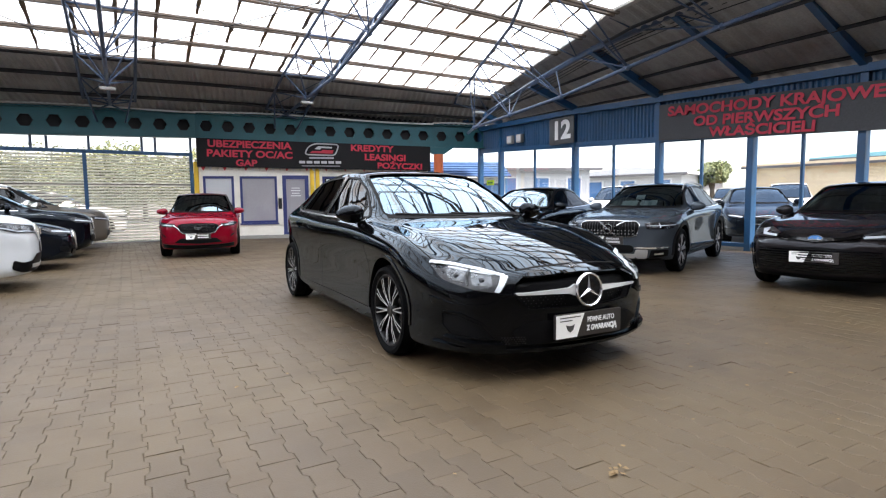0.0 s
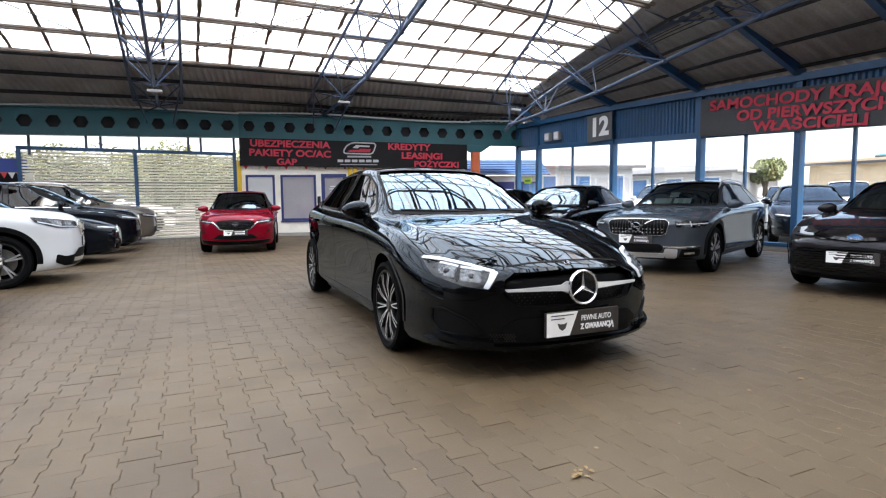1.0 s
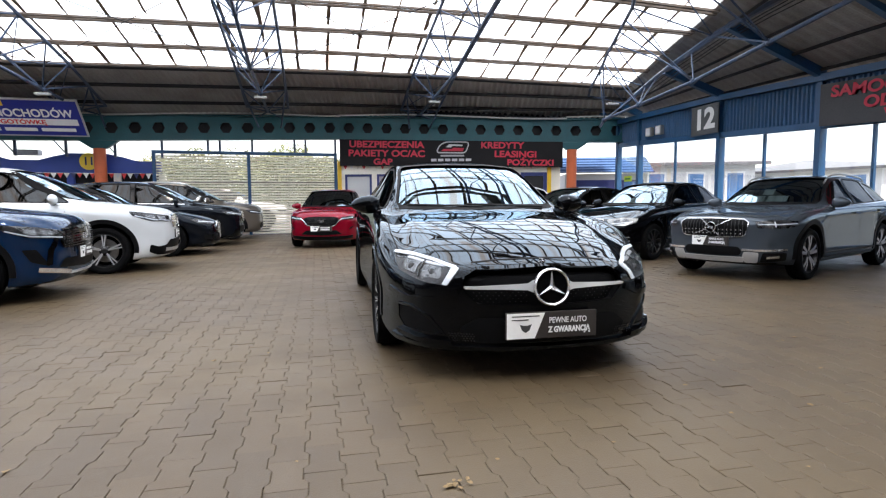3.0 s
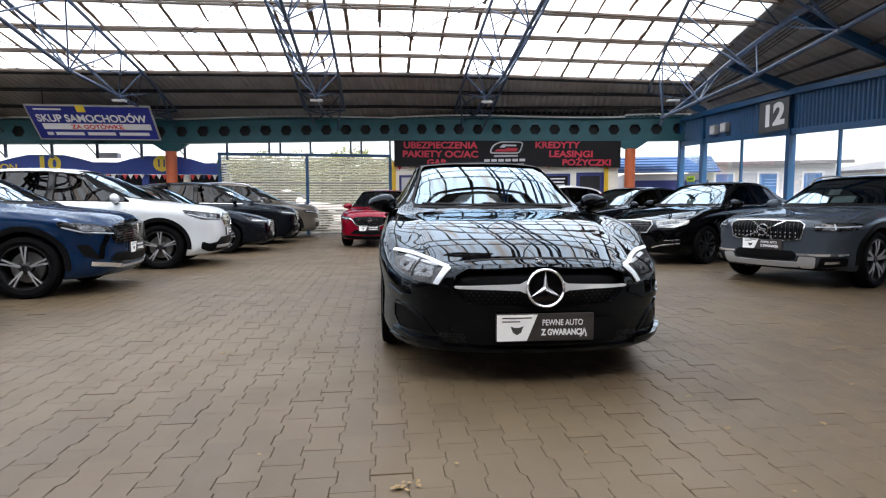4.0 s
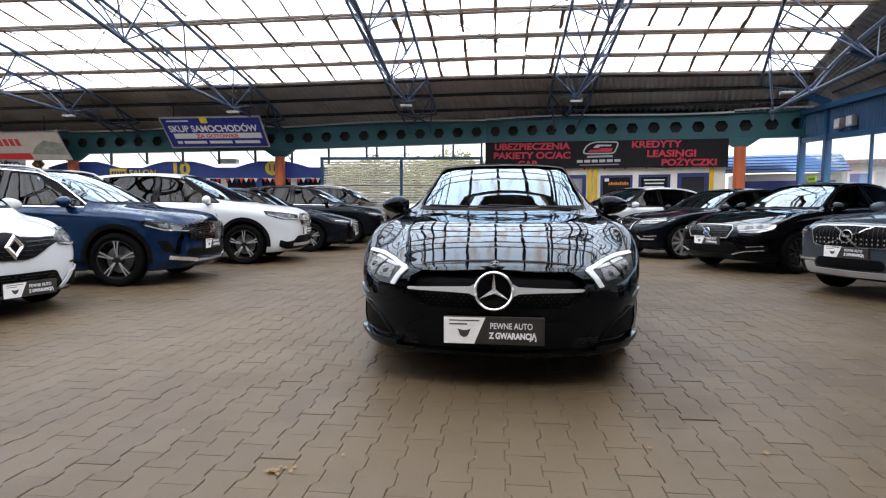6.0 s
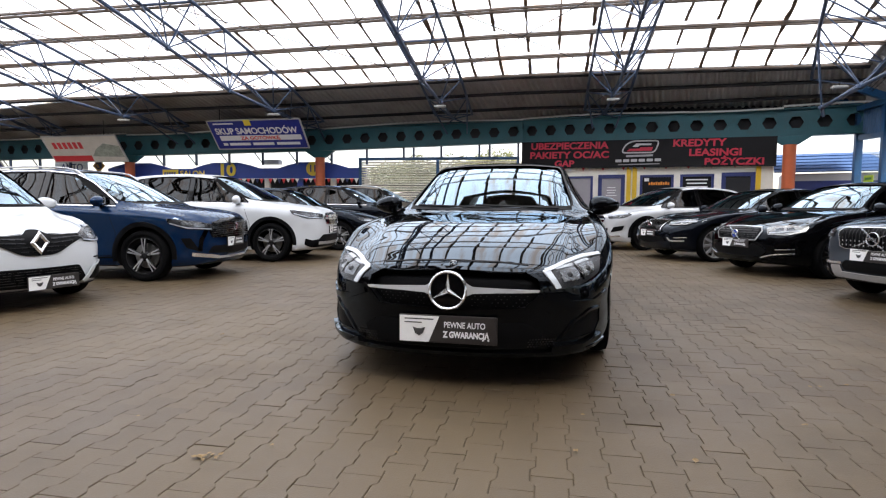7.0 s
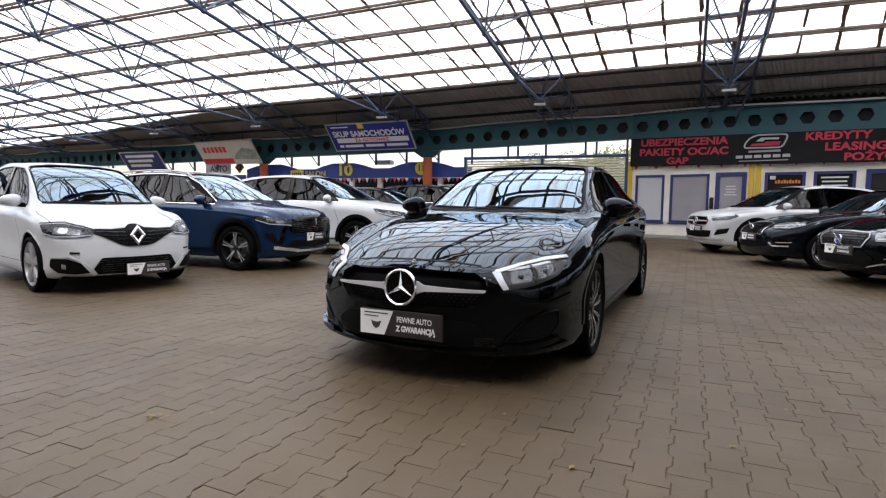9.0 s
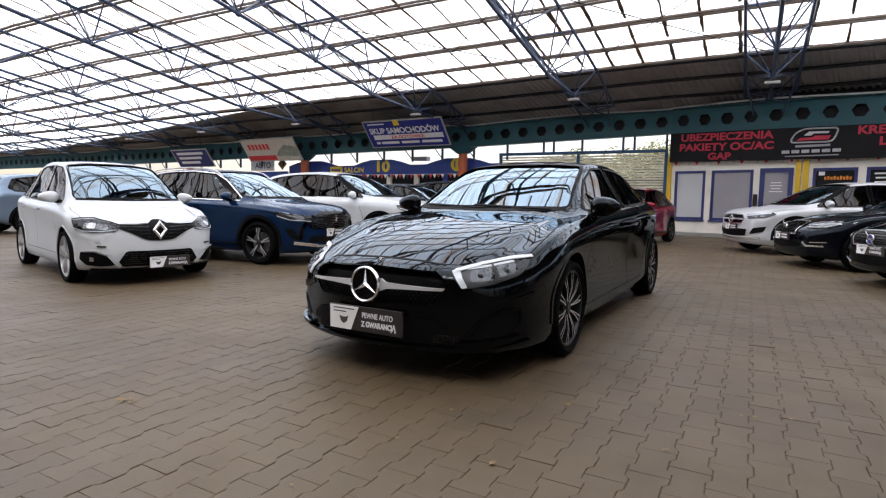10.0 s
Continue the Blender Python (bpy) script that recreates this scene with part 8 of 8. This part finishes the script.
M_TILE = surface("blue_roof_tile", (0.030, 0.085, 0.20), 0.5, vary=0.3, scale=4)
for k in range(6):
    bm = bmesh.new()
    box(bm, -0.25, 0, 0, 3.05, 0.24, 0.035, m=pose(0, -0.30 + 0.2 * k, 2.04 + 0.105 * k, 20))
    part("roof_course", bm, M_TILE, cab)

# parked cars outdoors, seen through the windows
simple = lamp([(0.50, 0.78), (0.56, 0.70), (0.80, 0.73), (0.90, 0.83), (0.80, 0.845)], None) + grille(sym([(0.0, 0.80), (0.42, 0.78), (0.40, 0.62), (0.0, 0.60)]), [])
for i, (base, paint, x, y, rz, label) in enumerate(((MPV, P_WHITE, 19.0, 9.0, -60, "white car parked outdoors beyond the windows"), (SUV, P_SILVER, 20.5, 12.4, -60, "silver car parked outdoors beyond the windows"), (MPV, P_WHITE, 13.8, 13.2, -60, "white van-like car parked outdoors"), (SUV, P_WHITE, -2.4, 20.6, 96, "white car parked outdoors behind the gate"))):
    make_car(label, base, paint, pose(x, y, 0, 0, 0, rz), W_TWIN, simple, None, None, fine=0.6, seats=False, group="cars outdoors")

# ---- paving blocks ----
PX, PY, GAP = 0.1375, 0.232, 0.0014
E_, WA = 0.5 * PX + 0.010 - GAP, 0.5 * PX - 0.010 - GAP
HL_ = PY / 2 - 0.0005
OUT = [(-E_, -HL_), (E_, -HL_), (E_, -HL_ * 0.58), (WA, -HL_ * 0.36), (WA, HL_ * 0.36), (E_, HL_ * 0.58), (E_, HL_), (-E_, HL_), (-E_, HL_ * 0.58), (-WA, HL_ * 0.36), (-WA, -HL_ * 0.36), (-E_, -HL_ * 0.58)]
BV = 0.003
INN = [(x - math.copysign(BV, x), y - math.copysign(0.0012 if abs(y) > HL_ * 0.9 else 0, y)) for x, y in OUT]


def block_geometry():
    v = [(x, y, -0.012) for x, y in OUT] + [(x, y, -0.002) for x, y in OUT] + [(x, y, 0.0) for x, y in INN]
    n = len(OUT)
    f = [tuple(range(2 * n, 3 * n))]
    for i in range(n):
        j = (i + 1) % n
        f.append((i, j, n + j, n + i))
        f.append((n + i, n + j, 2 * n + j, 2 * n + i))
    return v, f


BV_, BF_ = block_geometry()
one = bpy.data.meshes.new("paver")
one.from_pydata(BV_, [], BF_)
one.materials.append(M_PAVER)
rng = np.random.RandomState(11)
base = np.array(BV_)
tpl = [np.array(f) for f in BF_]
allv, allf, count, near = [], [], 0, 0
for i in range(int(-13.5 / PX), int(8.7 / PX)):
    x = i * PX
    off = 0.5 * PY if i % 2 else 0.0
    for j in range(int(-6.5 / PY), int(16.5 / PY)):
        y = j * PY + off
        if y > wall_y(x) - 0.1:
            continue
        dz, tx, ty, rz = rng.normal(0, 0.0008), rng.normal(0, 0.004), rng.normal(0, 0.005), rng.normal(0, 0.005)
        if rng.rand() < 0.012:
            dz -= 0.0025
            ty *= 2
        if -1.9 < x < 1.9 and -1.95 < y < -0.15 and near < 300 and abs(x) + abs(y + 1) < 1.95:
            ob = new("paver", one)
            ob.parent = floor
            ob.matrix_basis = pose(x, y, dz, math.degrees(ty), math.degrees(tx), math.degrees(rz))
            near += 1
            continue
        v = base.copy()
        c, s_ = math.cos(rz), math.sin(rz)
        v[:, 0], v[:, 1] = base[:, 0] * c - base[:, 1] * s_, base[:, 0] * s_ + base[:, 1] * c
        v[:, 2] += dz + v[:, 0] * tx + v[:, 1] * ty
        v[:, 0] += x
        v[:, 1] += y
        allv.append(v)
        allf.extend((f + count).tolist() for f in tpl)
        count += len(base)
me = bpy.data.meshes.new("paving")
me.from_pydata(np.concatenate(allv).tolist(), [], allf)
me.materials.append(M_PAVERS)
pav = new("paving", me)
pav.parent = floor
tagged(pav, "brown interlocking concrete paving blocks", kind="stuff")
# plain paving beyond the blocks
bm = bmesh.new()
for a, b in (((-62, -18), (-13.6, 15.7)), ((-13.6, -18), (8.8, -6.62))):
    bm.faces.new([bm.verts.new((x, y, -0.004)) for x, y in ((a[0], a[1]), (b[0], a[1]), (b[0], b[1]), (a[0], b[1]))])
part("far_paving", bm, M_PAVERS, floor)

# dry leaves on the floor
M_DRY = surface("dry_leaf", (0.26, 0.17, 0.08), 0.8, vary=0.3, scale=30)
rng = random.Random(21)
spots = [(-0.79 + rng.gauss(0, 0.035), -0.92 + rng.gauss(0, 0.02), rng.uniform(0.009, 0.018)) for _ in range(14)] + [(1.10, -0.58, 0.02)] + [(rng.uniform(-3.2, 3.2), rng.uniform(-1.9, 1.2), rng.uniform(0.008, 0.022)) for _ in range(34)]
for x, y, s_ in spots:
    if abs(x) < 0.95 and y > -0.05:
        continue
    bm = bmesh.new()
    n = 7
    pts = [bm.verts.new((math.cos(k * 2 * math.pi / n) * s_ * rng.uniform(0.5, 1.2), math.sin(k * 2 * math.pi / n) * s_ * rng.uniform(0.4, 0.8), rng.uniform(0.001, 0.4 * s_))) for k in range(n)]
    mid = bm.verts.new((0, 0, 0.002))
    for k in range(n):
        bm.faces.new((pts[k], pts[(k + 1) % n], mid))
    ob = part("dry_leaf", bm, M_DRY)
    ob.matrix_world = pose(x, y, 0.004, 0, 0, rng.uniform(0, 360))
    tagged(ob, "small dry leaf lying on the paving", "leaf", group="dry leaves on the paving")
